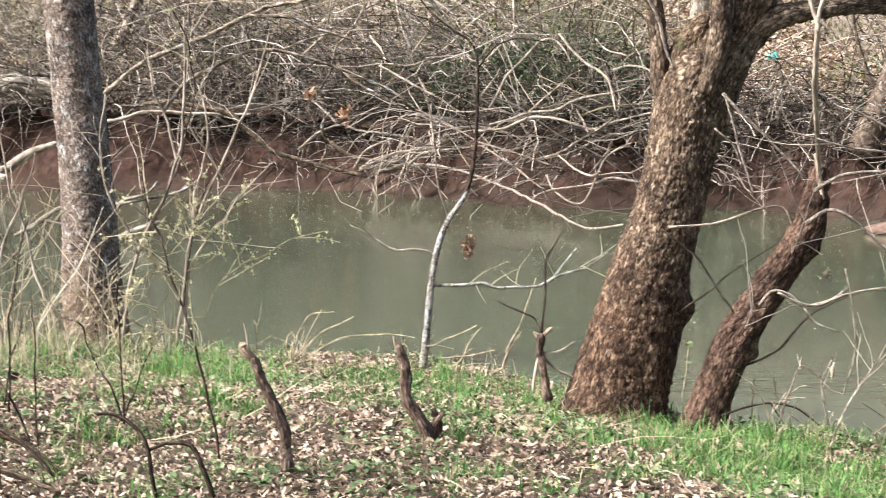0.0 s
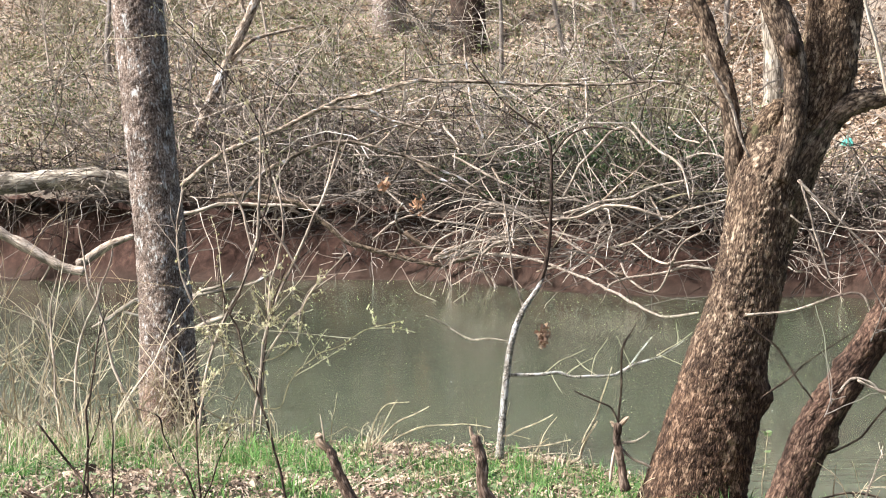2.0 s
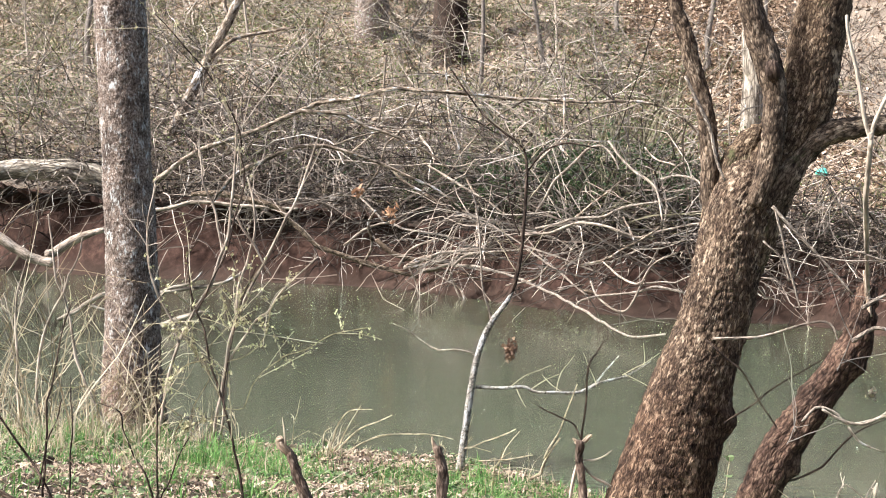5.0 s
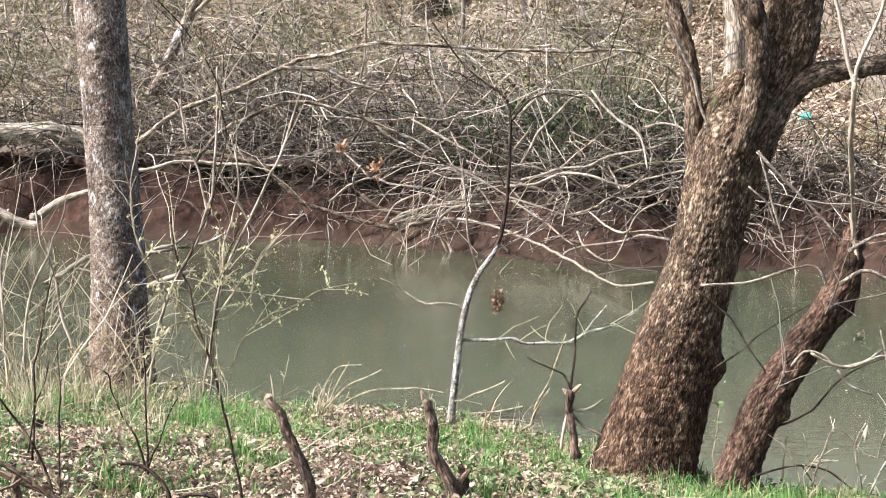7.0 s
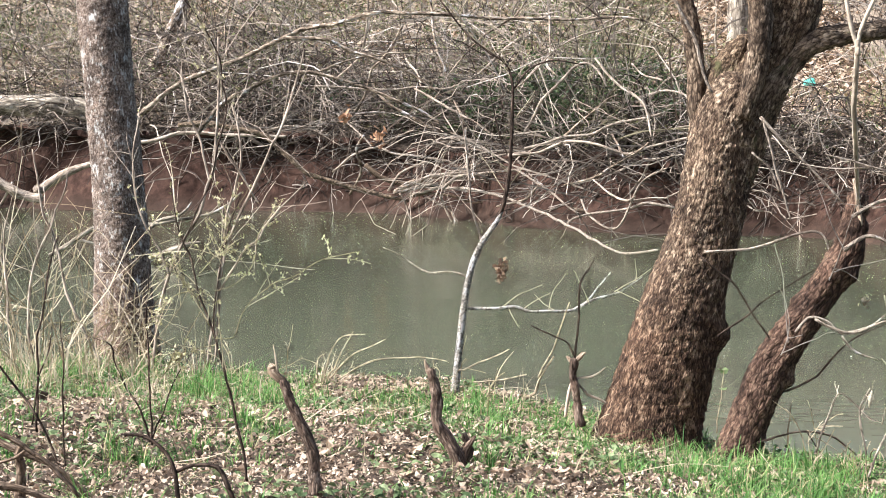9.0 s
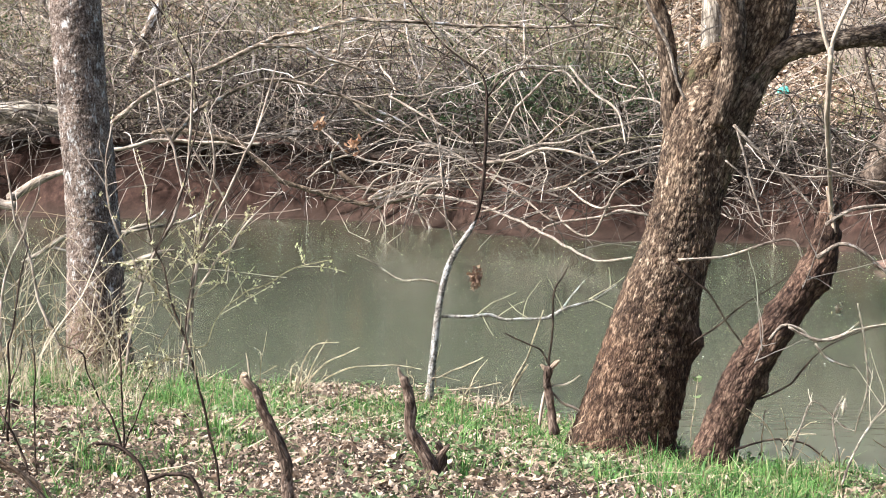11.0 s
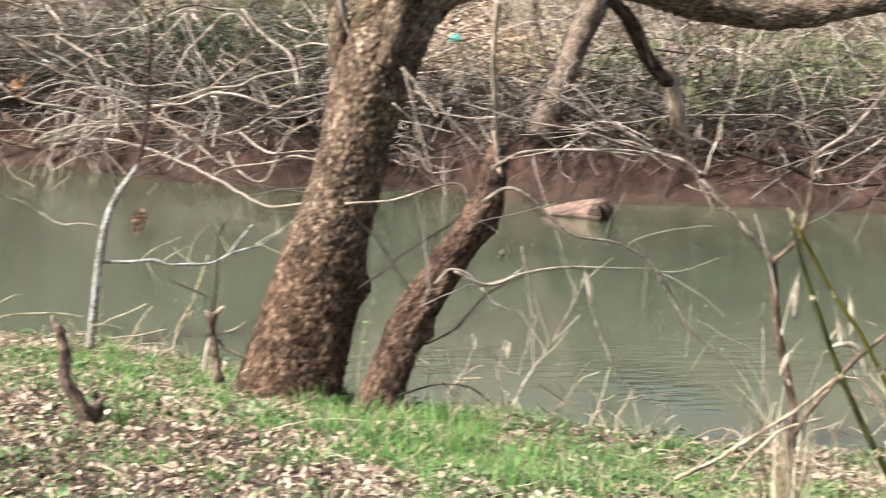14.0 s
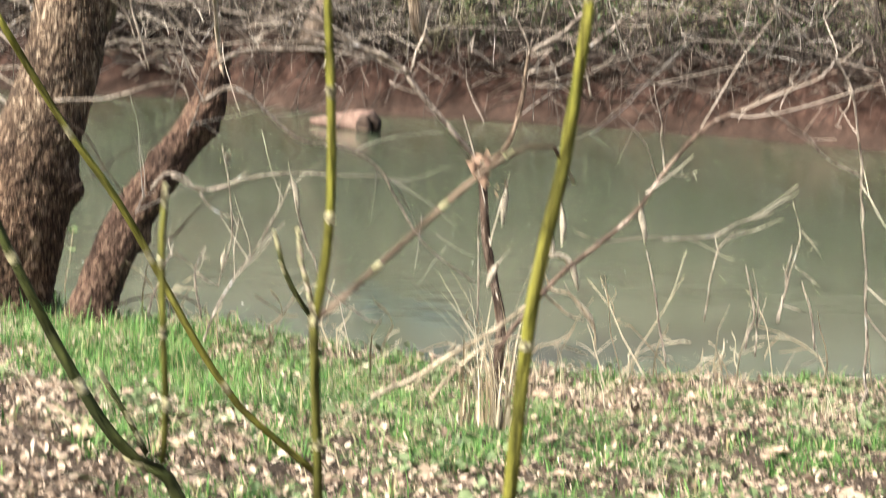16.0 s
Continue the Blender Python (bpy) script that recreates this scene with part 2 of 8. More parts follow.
M_TWIG_PALE_B = bark("pale_branch_bark", (0.17, 0.14, 0.115), (0.4, 0.345, 0.29), (0.6, 0.54, 0.47), 60, 0.3, 0.64)
M_BARK_MID = bark("brown_stump_bark", (0.08, 0.055, 0.04), (0.2, 0.15, 0.11), (0.33, 0.26, 0.2), 60, 0.25, 0.66)
M_GREEN_MID = bark("olive_shoot_bark", (0.06, 0.065, 0.015), (0.14, 0.145, 0.03), (0.2, 0.2, 0.05), 70, 0.2, 0.75)
M_BUDSCALE = bark("leaf_scar", (0.35, 0.33, 0.18), (0.45, 0.43, 0.26), (0.55, 0.53, 0.36), 80, 1.0, 0.8)
M_STRAW_B = bark("straw_stalk", (0.34, 0.28, 0.19), (0.54, 0.46, 0.34), (0.68, 0.61, 0.48), 60, 0.2, 0.8)
M_BUDDING = bark("budding_twig_bark", (0.16, 0.14, 0.08), (0.32, 0.28, 0.18), (0.5, 0.45, 0.32), 60, 0.3, 0.7)
M_CATKIN = bark("creamy_catkin", (0.5, 0.44, 0.33), (0.68, 0.62, 0.5), (0.8, 0.75, 0.64), 150, 0.6, 0.75)
M_LOGBROWN = bark("brown_log", (0.11, 0.072, 0.06), (0.17, 0.115, 0.096), (0.235, 0.167, 0.14), 14, 0.4, 0.75, cracks=0.3)
M_BARK_STEM = bark("grey_brown_stem_bark", (0.05, 0.037, 0.029), (0.15, 0.115, 0.092), (0.26, 0.21, 0.17), 26, 0.55, 0.62, 0.0, 0.01, 0.35)
M_BARK_FORK = bark("flaky_fork_bark", (0.035, 0.025, 0.018), (0.13, 0.096, 0.07), (0.32, 0.25, 0.185), 50, 0.35, 0.61, 0.0, 0.012, 0.85)
M_PEELED = bark("peeled_dead_wood", (0.38, 0.32, 0.25), (0.62, 0.55, 0.46), (0.76, 0.7, 0.61), 40, 0.12, 0.7, cracks=0.3)
M_WOOD = bark("torn_wood", (0.34, 0.25, 0.175), (0.54, 0.43, 0.33), (0.68, 0.58, 0.47), 50, 0.1, 0.8)
M_TWIG_FAR = twiggy("bare_brush_twig", [(0.0, (0.032, 0.025, 0.022)), (0.5, (0.095, 0.079, 0.068)), (0.68, (0.36, 0.32, 0.285)), (1.0, (0.7, 0.645, 0.59))])
M_TWIG_OLIVE = twiggy("olive_brush_twig", [(0.0, (0.05, 0.044, 0.026)), (0.5, (0.15, 0.135, 0.085)), (0.75, (0.34, 0.31, 0.215)), (1.0, (0.58, 0.54, 0.41))])
M_TWIG_BROWN = twiggy("fine_brown_twig", [(0.0, (0.045, 0.034, 0.028)), (0.5, (0.13, 0.1, 0.085)), (0.85, (0.24, 0.2, 0.17)), (1.0, (0.42, 0.37, 0.32))])
# tone lowered to put shade into the gaps of the far brush
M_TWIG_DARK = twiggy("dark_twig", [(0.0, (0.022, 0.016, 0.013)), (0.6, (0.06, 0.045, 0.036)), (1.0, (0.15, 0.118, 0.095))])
M_TWIG_PALE = twiggy("bleached_twig", [(0.0, (0.24, 0.19, 0.155)), (0.5, (0.44, 0.37, 0.31)), (1.0, (0.66, 0.58, 0.49))])
M_TWIG_BUD = twiggy("young_twig", [(0.0, (0.26, 0.22, 0.15)), (1.0, (0.55, 0.5, 0.36))])
M_STRAW = leafy("dry_straw", [(0.0, (0.34, 0.26, 0.16)), (0.5, (0.54, 0.45, 0.31)), (1.0, (0.7, 0.62, 0.47))], 0.7, 0.2)
M_TWIG_HILL = twiggy("hillside_twig", [(0.0, (0.09, 0.075, 0.062)), (0.5, (0.3, 0.262, 0.218)), (1.0, (0.64, 0.575, 0.49))])
M_GRASS = leafy("spring_grass", [(0.0, (0.05, 0.135, 0.035)), (0.45, (0.115, 0.26, 0.06)), (0.84, (0.25, 0.42, 0.13)), (0.89, (0.45, 0.38, 0.2)), (1.0, (0.55, 0.48, 0.3))], 0.55, 0.3)
M_LEAF_DEAD = leafy("dead_leaf", [(0.0, (0.045, 0.03, 0.022)), (0.2, (0.19, 0.135, 0.092)), (0.5, (0.45, 0.335, 0.24)), (0.88, (0.6, 0.465, 0.35)), (1.0, (0.74, 0.61, 0.48))], 0.75, 0.15)
M_LEAF_NEAR = leafy("bank_leaf", [(0.0, (0.05, 0.035, 0.026)), (0.2, (0.2, 0.142, 0.1)), (0.5, (0.47, 0.355, 0.262)), (0.85, (0.62, 0.49, 0.375)), (1.0, (0.73, 0.61, 0.485))], 0.7, 0.15)
M_LEAF_BIG = twiggy("large_dead_leaf", [(0.0, (0.3, 0.2, 0.14)), (0.5, (0.42, 0.31, 0.225)), (1.0, (0.52, 0.41, 0.31))], 0.8)
M_LEAF_RUST = leafy("rust_leaf", [(0.0, (0.28, 0.14, 0.08)), (1.0, (0.5, 0.31, 0.19))], 0.7, 0.2)
M_LEAF_BROWN = leafy("withered_leaf", [(0.0, (0.16, 0.095, 0.065)), (1.0, (0.4, 0.27, 0.19))], 0.8, 0.15)
M_LEAF_GREEN = leafy("undergrowth_leaf", [(0.0, (0.022, 0.042, 0.017)), (0.5, (0.048, 0.082, 0.03)), (1.0, (0.11, 0.15, 0.062))], 0.5, 0.25)
M_LEAF_HERB = leafy("weed_leaf", [(0.0, (0.055, 0.09, 0.035)), (0.5, (0.13, 0.185, 0.075)), (1.0, (0.27, 0.33, 0.17))], 0.55, 0.25)
M_LEAF_OLIVE = leafy("new_leaf", [(0.0, (0.13, 0.15, 0.06)), (0.6, (0.24, 0.25, 0.1)), (1.0, (0.38, 0.37, 0.18))], 0.6, 0.3)
M_HILL_GREEN = leafy("spring_undergrowth", [(0.0, (0.09, 0.12, 0.045)), (0.6, (0.21, 0.25, 0.1)), (1.0, (0.36, 0.39, 0.2))], 0.6, 0.3)
M_BUD = leafy("yellow_bud", [(0.0, (0.36, 0.34, 0.17)), (1.0, (0.62, 0.58, 0.38))], 0.6, 0.2)
M_CATKIN_BIT = leafy("white_down", [(0.0, (0.6, 0.58, 0.5)), (1.0, (0.8, 0.79, 0.74))], 0.8)
M_TEAL, _nt, _b = material("turquoise_plastic", 0.35, 0.5)
_b.inputs["Base Color"].default_value = (0.13, 0.56, 0.46, 1)


# ---- builders ----
def several(*rows):
    """The rows as one group."""
    return rows


def mesh_np(name, verts, faces, mat, smooth=False):
    """A mesh from arrays of points and of equal-sided faces."""
    me = bpy.data.meshes.new(name)
    verts, faces = np.asarray(verts, np.float32), np.asarray(faces, np.int32)
    n, k = faces.shape
    me.vertices.add(len(verts))
    me.vertices.foreach_set("co", verts.ravel())
    me.loops.add(n * k)
    me.loops.foreach_set("vertex_index", faces.ravel())
    me.polygons.add(n)
    me.polygons.foreach_set("loop_start", np.arange(0, n * k, k, dtype=np.int32))
    me.polygons.foreach_set("use_smooth", np.full(n, smooth))
    me.materials.append(mat)
    me.update(calc_edges=True)
    me.validate()
    return me


def tubes(pts, rad, k=4):
    """Many tapered tubes at once: pts (M, P, 3), rad (M, P). Returns points and four-sided faces, ends closed by tapering."""
    pts, rad = np.asarray(pts, float), np.asarray(rad, float)
    m, p, _ = pts.shape
    tan = np.gradient(pts, axis=1)
    tan /= np.linalg.norm(tan, axis=2, keepdims=True) + 1e-9
    ref = np.where(np.abs(tan[:, :1, 2:3]) > 0.8, np.array([1.0, 0.2, 0]), np.array([0.0, 0, 1]))
    nrm = np.cross(tan, np.broadcast_to(ref, tan.shape))
    nrm /= np.linalg.norm(nrm, axis=2, keepdims=True) + 1e-9
    bin_ = np.cross(tan, nrm)
    a = np.arange(k) * 2 * np.pi / k
    ring = nrm[:, :, None] * np.cos(a)[None, None, :, None] + bin_[:, :, None] * np.sin(a)[None, None, :, None]
    v = (pts[:, :, None] + ring * rad[:, :, None, None]).reshape(-1, 3)
    base = (np.arange(m)[:, None, None] * p + np.arange(p - 1)[None, :, None]) * k
    i = np.arange(k)[None, None]
    j = (i + 1) % k
    f = np.stack([base + i, base + j, base + k + j, base + k + i], -1).reshape(-1, 4)
    return v, f


def spline(pts, n):
    """A smooth line of n points through the given ones (any number of columns)."""
    q = np.array(pts, float)
    if len(q) == 2:
        return q[0] + (q[1] - q[0]) * np.linspace(0, 1, n)[:, None]
    q = np.vstack([2 * q[0] - q[1], q, 2 * q[-1] - q[-2]])
    seg = np.linalg.norm(np.diff(q[1:-1, :3], axis=0), axis=1)
    cum = np.r_[0, np.cumsum(seg)] / seg.sum()
    u = np.linspace(0, 1, n)
    i = np.clip(np.searchsorted(cum, u, "right") - 1, 0, len(seg) - 1)
    t = ((u - cum[i]) / (cum[i + 1] - cum[i]))[:, None]
    a, b, c, d = q[i], q[i + 1], q[i + 2], q[i + 3]
    return 0.5 * (2 * b + (c - a) * t + (2 * a - 5 * b + 4 * c - d) * t**2 + (3 * b - a - 3 * c + d) * t**3)


def limb_mesh(name, pts, width, mat, sides=12, step=0.05, rough=0.06, plates=0.0, flare=0.0, knobs=(), wander=0.55):
    """One limb: a tube along a smooth line, width at each given point, uneven round and along, with bark plates as relief."""
    line = np.c_[np.array(pts, float), np.array(width, float) / 2]
    length = np.linalg.norm(np.diff(line[:, :3], axis=0), axis=1).sum()
    n = max(int(length / step), 5)
    s = spline(line, n)
    c, r = s[:, :3], np.maximum(s[:, 3], 0.0012)
    if wander and not plates:
        far_along = np.linspace(0, length, n)
        wave = np.maximum(r * 2, 0.004)
        seed = float(c[0].sum()) * 3.7
        kr = np.random.RandomState(int(abs(seed) * 131) % 100000)
        gap = float(np.mean(wave)) * 11
        at = np.arange(0, length + 3 * gap, gap) + kr.uniform(-0.35, 0.35, len(np.arange(0, length + 3 * gap, gap))) * gap
        shift = np.stack([np.interp(far_along, at, kr.normal(0, 0.5, len(at))) for _ in range(3)], 1)
        c = c + shift * (wave * wander * 2.2 * np.minimum(1, far_along / (length * 0.15)))[:, None]
    tan = np.gradient(c, axis=0)
    tan /= np.linalg.norm(tan, axis=1, keepdims=True)
    nrm = np.zeros_like(c)
    ref = np.cross(tan[0], (0.3, 1, 0.2))
    for i in range(n):
        ref = ref - tan[i] * (ref @ tan[i])
        ref /= np.linalg.norm(ref)
        nrm[i] = ref
    bi = np.cross(tan, nrm)
    a = np.arange(sides) * 2 * np.pi / sides
    along = np.r_[0, np.cumsum(np.linalg.norm(np.diff(c, axis=0), axis=1))]
    co, si = np.cos(a), np.sin(a)
    off = np.random.RandomState(int(abs(c[0]).sum() * 997) % 100000).rand() * 50
    rr = np.repeat(r[:, None], sides, 1)
    coords = np.stack([co[None] * rr, si[None] * rr, np.repeat(along[:, None], sides, 1)], -1)
    flat = coords.reshape(-1, 3)
    bump = np.array([noise.noise(Vector((p[0] / max(q, 0.003) * 0.9 + off, p[1] / max(q, 0.003) * 0.9, p[2] / max(q, 0.01) * 0.35))) for p, q in zip(flat, rr.ravel())]).reshape(n, sides)
    rad = rr * (1 + rough * 1.6 * bump)
    if flare:
        rad *= 1 + flare * np.exp(-along / 0.22)[:, None] * (1 + 0.5 * np.cos(5 * a + 1.0))[None]
    for at, ang, size, amp in knobs:
        d2 = ((along[:, None] - at) / size) ** 2 + (((a[None] - ang + np.pi) % (2 * np.pi) - np.pi) * rr / size) ** 2
        rad += amp * np.exp(-d2)
    if plates:
        pl = []
        for p in flat:
            d, _ = noise.voronoi(Vector((p[0] * 38 + 0.7 * math.sin(p[2] * 19), p[1] * 38, p[2] * 15.0 + off)))
            pl.append(min(d[1] - d[0], 0.35))
        pl = np.array(pl).reshape(n, sides)
        fine = np.array([noise.noise(Vector(p * 40.0)) for p in flat]).reshape(n, sides)
        rad += plates * (pl / 0.35 - 0.7) + plates * 0.8 * fine
    v = c[:, None] + nrm[:, None] * (co[None] * rad)[..., None] + bi[:, None] * (si[None] * rad)[..., None]
    v = np.vstack([v.reshape(-1, 3), c[0] - tan[0] * r[0] * 0.3, c[-1] + tan[-1] * r[-1] * 0.5])
    faces = []
    for i in range(n - 1):
        for j in range(sides):
            k = (j + 1) % sides
            faces.append((i * sides + j, i * sides + k, (i + 1) * sides + k, (i + 1) * sides + j))
    for j in range(sides):
        k = (j + 1) % sides
        faces.append((n * sides, k, j))
        faces.append((n * sides + 1, (n - 1) * sides + j, (n - 1) * sides + k))
    me = bpy.data.meshes.new(name)
    me.from_pydata(v.tolist(), [], faces)
    at = me.attributes.new("along", "FLOAT_VECTOR", "POINT")
    full = np.vstack([flat, [0, 0, 0], [0, 0, along[-1]]]) + (off, 0, 0)
    at.data.foreach_set("vector", full.astype(np.float32).ravel())
    me.polygons.foreach_set("use_smooth", np.full(len(me.polygons), True))
    me.materials.append(mat)
    return me


def thing(name, at, label, category, group="", kind=""):
    """An empty at a thing's base, that carries its parts."""
    ob = new(name)
    ob.location = at
    ob.empty_display_size = 0.1
    return tagged(ob, label, category, group, kind)


def part(name, me, parent, label="", category=""):
    """One mesh under a thing or a part; its points are given in the world."""
    ob = new(name, me)
    ob.parent = parent
    ob.matrix_parent_inverse = Matrix.Translation(-world_at(parent))
    if label:
        ob["label"] = label
    return ob


def world_at(ob):
    p = Vector(ob.location)
    while ob.parent:
        p = p + Vector(ob.matrix_parent_inverse.translation)
        ob = ob.parent
        p = p + Vector(ob.location)
    return p


def limb(name, parent, pts, width, mat, label="", **more):
    return part(name, limb_mesh(name, pts, width, mat, **more), parent, label)


def grow(rng, start, way, length, radius, p=5, wob=0.08, droop=0.0, tip=0.35):
    """M bent tapering twigs at once."""
    m = len(start)
    u = np.linspace(0, 1, p)[None, :, None]
    way = way / (np.linalg.norm(way, axis=1, keepdims=True) + 1e-9)
    bend = rng.normal(0, 1, (m, 3)) * wob * 2
    bend[:, 2] -= droop
    turn, beat = rng.uniform(0, 6.28, (m, 1, 3)), rng.uniform(2.5, 7.0, (m, 1, 1))
    jit = rng.normal(0, wob * 0.6, (m, 1, 3)) * (np.sin(u * beat + turn) - np.sin(turn)) + rng.normal(0, wob * 0.09, (m, p, 3)) * u**0.5
    L = np.asarray(length)[:, None, None]
    pts = start[:, None] + L * (way[:, None] * u + bend[:, None] * u**2 + jit)
    rad = np.asarray(radius)[:, None] * (1 - (1 - tip) * u[:, :, 0])
    return pts, rad


def sprout(rng, pts, rad, n, low=0.25, lenf=(0.3, 0.6), spread=0.8, thin=0.55, **more):
    """n twigs off random places of the given ones."""
    m, p, _ = pts.shape
    who = rng.integers(0, m, n)
    u = rng.uniform(low, 0.97, n) * (p - 1)
    i = np.minimum(u.astype(int), p - 2)
    f = (u - i)[:, None]
    start = pts[who, i] * (1 - f) + pts[who, i + 1] * f
    tan = pts[who, i + 1] - pts[who, i]
    tan /= np.linalg.norm(tan, axis=1, keepdims=True) + 1e-9
    way = tan + rng.normal(0, spread, (n, 3))
    plen = np.linalg.norm(pts[who, -1] - pts[who, 0], axis=1)
    return grow(rng, start, way, plen * rng.uniform(*lenf, n), rad[who, i] * thin, p, **more)


def joined(batches, k=3):
    vs, fs, n = [], [], 0
    for pts, rad in batches:
        v, f = tubes(pts, rad, k)
        vs.append(v)
        fs.append(f + n)
        n += len(v)
    return np.vstack(vs), np.vstack(fs)


def leaf_cloud(rng, at, size, up=0.6, curl=0.25, flat=None):
    """Bent pointed leaves of four points each (two folded triangles), one at each place."""
    m = len(at)
    a = rng.uniform(0, 2 * np.pi, m)
    tilt = rng.normal(0, up, (m, 2))
    ax = np.stack([np.cos(a), np.sin(a), tilt[:, 0]], 1)
    ay = np.stack([-np.sin(a), np.cos(a), tilt[:, 1]], 1)
    ax /= np.linalg.norm(ax, axis=1, keepdims=True)
    ay /= np.linalg.norm(ay, axis=1, keepdims=True)
    az = np.cross(ax, ay)
    s = np.asarray(size)[:, None]
    w = rng.uniform(0.28, 0.5, (m, 1))
    c = rng.normal(0, curl, (m, 1))
    v = np.stack([at - ax * s * 0.5 + az * s * abs(c), at + ay * s * w + az * s * c, at + ax * s * 0.5 + az * s * abs(c), at - ay * s * w + az * s * c * 0.6], 1).reshape(-1, 3)
    b = np.arange(m)[:, None] * 4
    f = np.concatenate([b + [[0, 3, 1]], b + [[1, 3, 2]]], 1).reshape(-1, 3)
    return v, f


def leaf_shapes(rng, at, size, up=0.4, curl=0.5, wide=(0.2, 0.42)):
    """Pointed leaves with a midrib and raised, curled edges, one at each place."""
    m = len(at)
    a = rng.uniform(0, 2 * np.pi, m)
    ax = np.stack([np.cos(a), np.sin(a), rng.normal(0, up, m)], 1)
    ay = np.stack([-np.sin(a), np.cos(a), rng.normal(0, up, m)], 1)
    ax /= np.linalg.norm(ax, axis=1, keepdims=True)
    az = np.cross(ax, ay)
    az /= np.linalg.norm(az, axis=1, keepdims=True)
    ay = np.cross(az, ax)
    s, w = np.asarray(size)[:, None], rng.uniform(*wide, (m, 1))
    c, bow = rng.normal(0.15, curl, (m, 1)), rng.normal(0, 0.35, (m, 1))
    rows = []
    for u, side in ((-0.5, 0), (-0.2, 1), (-0.2, -1), (0.16, 0.9), (0.16, -0.9), (0.5, 0), (-0.2, 0), (0.16, 0)):
        lift = c * w * abs(side) * rng.uniform(0.6, 1.4, (m, 1)) + bow * (u * u - 0.06)
        rows.append(at + s * (ax * u + ay * w * side * rng.uniform(0.75, 1.15, (m, 1)) + az * lift))
    v = np.stack(rows, 1).reshape(-1, 3)
    b = np.arange(m)[:, None, None] * 8
    f = b + np.array([(0, 6, 1), (0, 2, 6), (1, 6, 7), (1, 7, 3), (6, 2, 4), (6, 4, 7), (3, 7, 5), (7, 4, 5)])[None]
    return v, f.reshape(-1, 3)


def blades(rng, at, height, width, lean=0.35, p=3):
    """Grass blades: thin tapering strips, bent over."""
    m = len(at)
    a = rng.uniform(0, 2 * np.pi, m)
    out = np.stack([np.cos(a), np.sin(a), np.zeros(m)], 1)
    side = np.stack([-np.sin(a), np.cos(a), np.zeros(m)], 1)
    bend = np.abs(rng.normal(0, lean, m))[:, None] + 0.08
    u = np.linspace(0, 1, p)
    h = np.asarray(height)[:, None]
    rows = []
    for t in u:
        c = at + out * h * bend * t**2 + np.array([0, 0, 1.0]) * h * (t - 0.35 * np.minimum(bend, 1.2) * t**2)
        w = np.asarray(width)[:, None] * (1 - 0.88 * t)
        rows += [c - side * w / 2, c + side * w / 2]
    v = np.stack(rows, 1).reshape(-1, 3)
    b = np.arange(m)[:, None] * (2 * p)
    f = np.concatenate([b + [[2 * i, 2 * i + 1, 2 * i + 3, 2 * i + 2]] for i in range(p - 1)], 1).reshape(-1, 4)
    return v, f


# ---- the ground: one sheet with both banks, the creek bed and the far hillside ----
EDGE_X = [-90, -30, -8, -3.3, -1.5, 0.1, 0.8, 1.4, 1.95, 3.1, 4.1, 5.1, 12, 40, 120]
EDGE_Y = [48, 24, 15.6, 13.7, 12.9, 12.15, 11.1, 10.1, 9.45, 8.6, 8.05, 7.75, 6.2, 0, -18]
FAR_X = [-90, -30, -12.4, -9.4, -5.0, -1.4, 0.5, 1.4, 3.4, 6.3, 7.6, 9.6, 12, 14.2, 15.5, 25, 45, 120]
FAR_Y = [84, 56, 46.2, 44.2, 43.2, 41.5, 38.5, 36.2, 34.1, 33.0, 30.6, 29.5, 27.9, 26, 24, 17, 10, -4]


def smooth(t):
    t = np.clip(t, 0, 1)
    return t * t * (3 - 2 * t)


def wavy(x, y, f, seed=0.0):
    """Cheap smooth unevenness."""
    return (np.sin(x * f + seed + 1.3 * np.sin(y * f * 0.7 + seed)) + np.sin(y * f * 1.3 + 2.1 * seed + np.sin(x * f * 0.9)) + np.sin((x + y) * f * 2.3 + seed * 3) * 0.4) / 2.4


def height(x, y):
    x, y = np.asarray(x, float), np.asarray(y, float)
    dn = np.interp(x, EDGE_X, EDGE_Y) - y + 0.1 * wavy(x, y, 2.9, 1.0)
    near = -0.3 + 0.31 * smooth(dn / 4.5) - 1.1 * smooth(-dn / 0.9) + (0.03 * wavy(x, y, 1.7) + 0.012 * wavy(x, y, 6.1, 2)) * smooth(dn + 1)
    df = y - np.interp(x, FAR_X, FAR_Y) + 0.25 * wavy(x, y, 1.1, 4.0) + 0.1 * wavy(x, y, 4.1, 5.0)
    top = np.interp(x, [-14, -5, -1, 4, 8, 14, 20], [1.35, 1.3, 0.75, 0.7, 0.5, 0.45, 0.5])
    slope = np.interp(x, [-2, 6, 16], [0.42, 0.17, 0.14])
    hill = top + slope * np.clip(df - 1.4, 0, 14) + 0.42 * np.clip(df - 15.4, 0, 18) + 0.02 * np.clip(df - 33, 0, 300)
    far = np.where(df < 0, WATER - 0.6 + 0.62 * smooth((df + 3) / 3), WATER + 0.02 + (hill - WATER) * smooth(0.12 + df / 1.5) - (hill - WATER) * smooth(0.12))
    far = far + (0.12 * wavy(x, y, 0.9, 7) + 0.05 * wavy(x, y, 3.3, 8)) * smooth(df / 1.5)
    return np.where(dn > -2.0, np.where(df > -3, np.maximum(near, far), near), far)


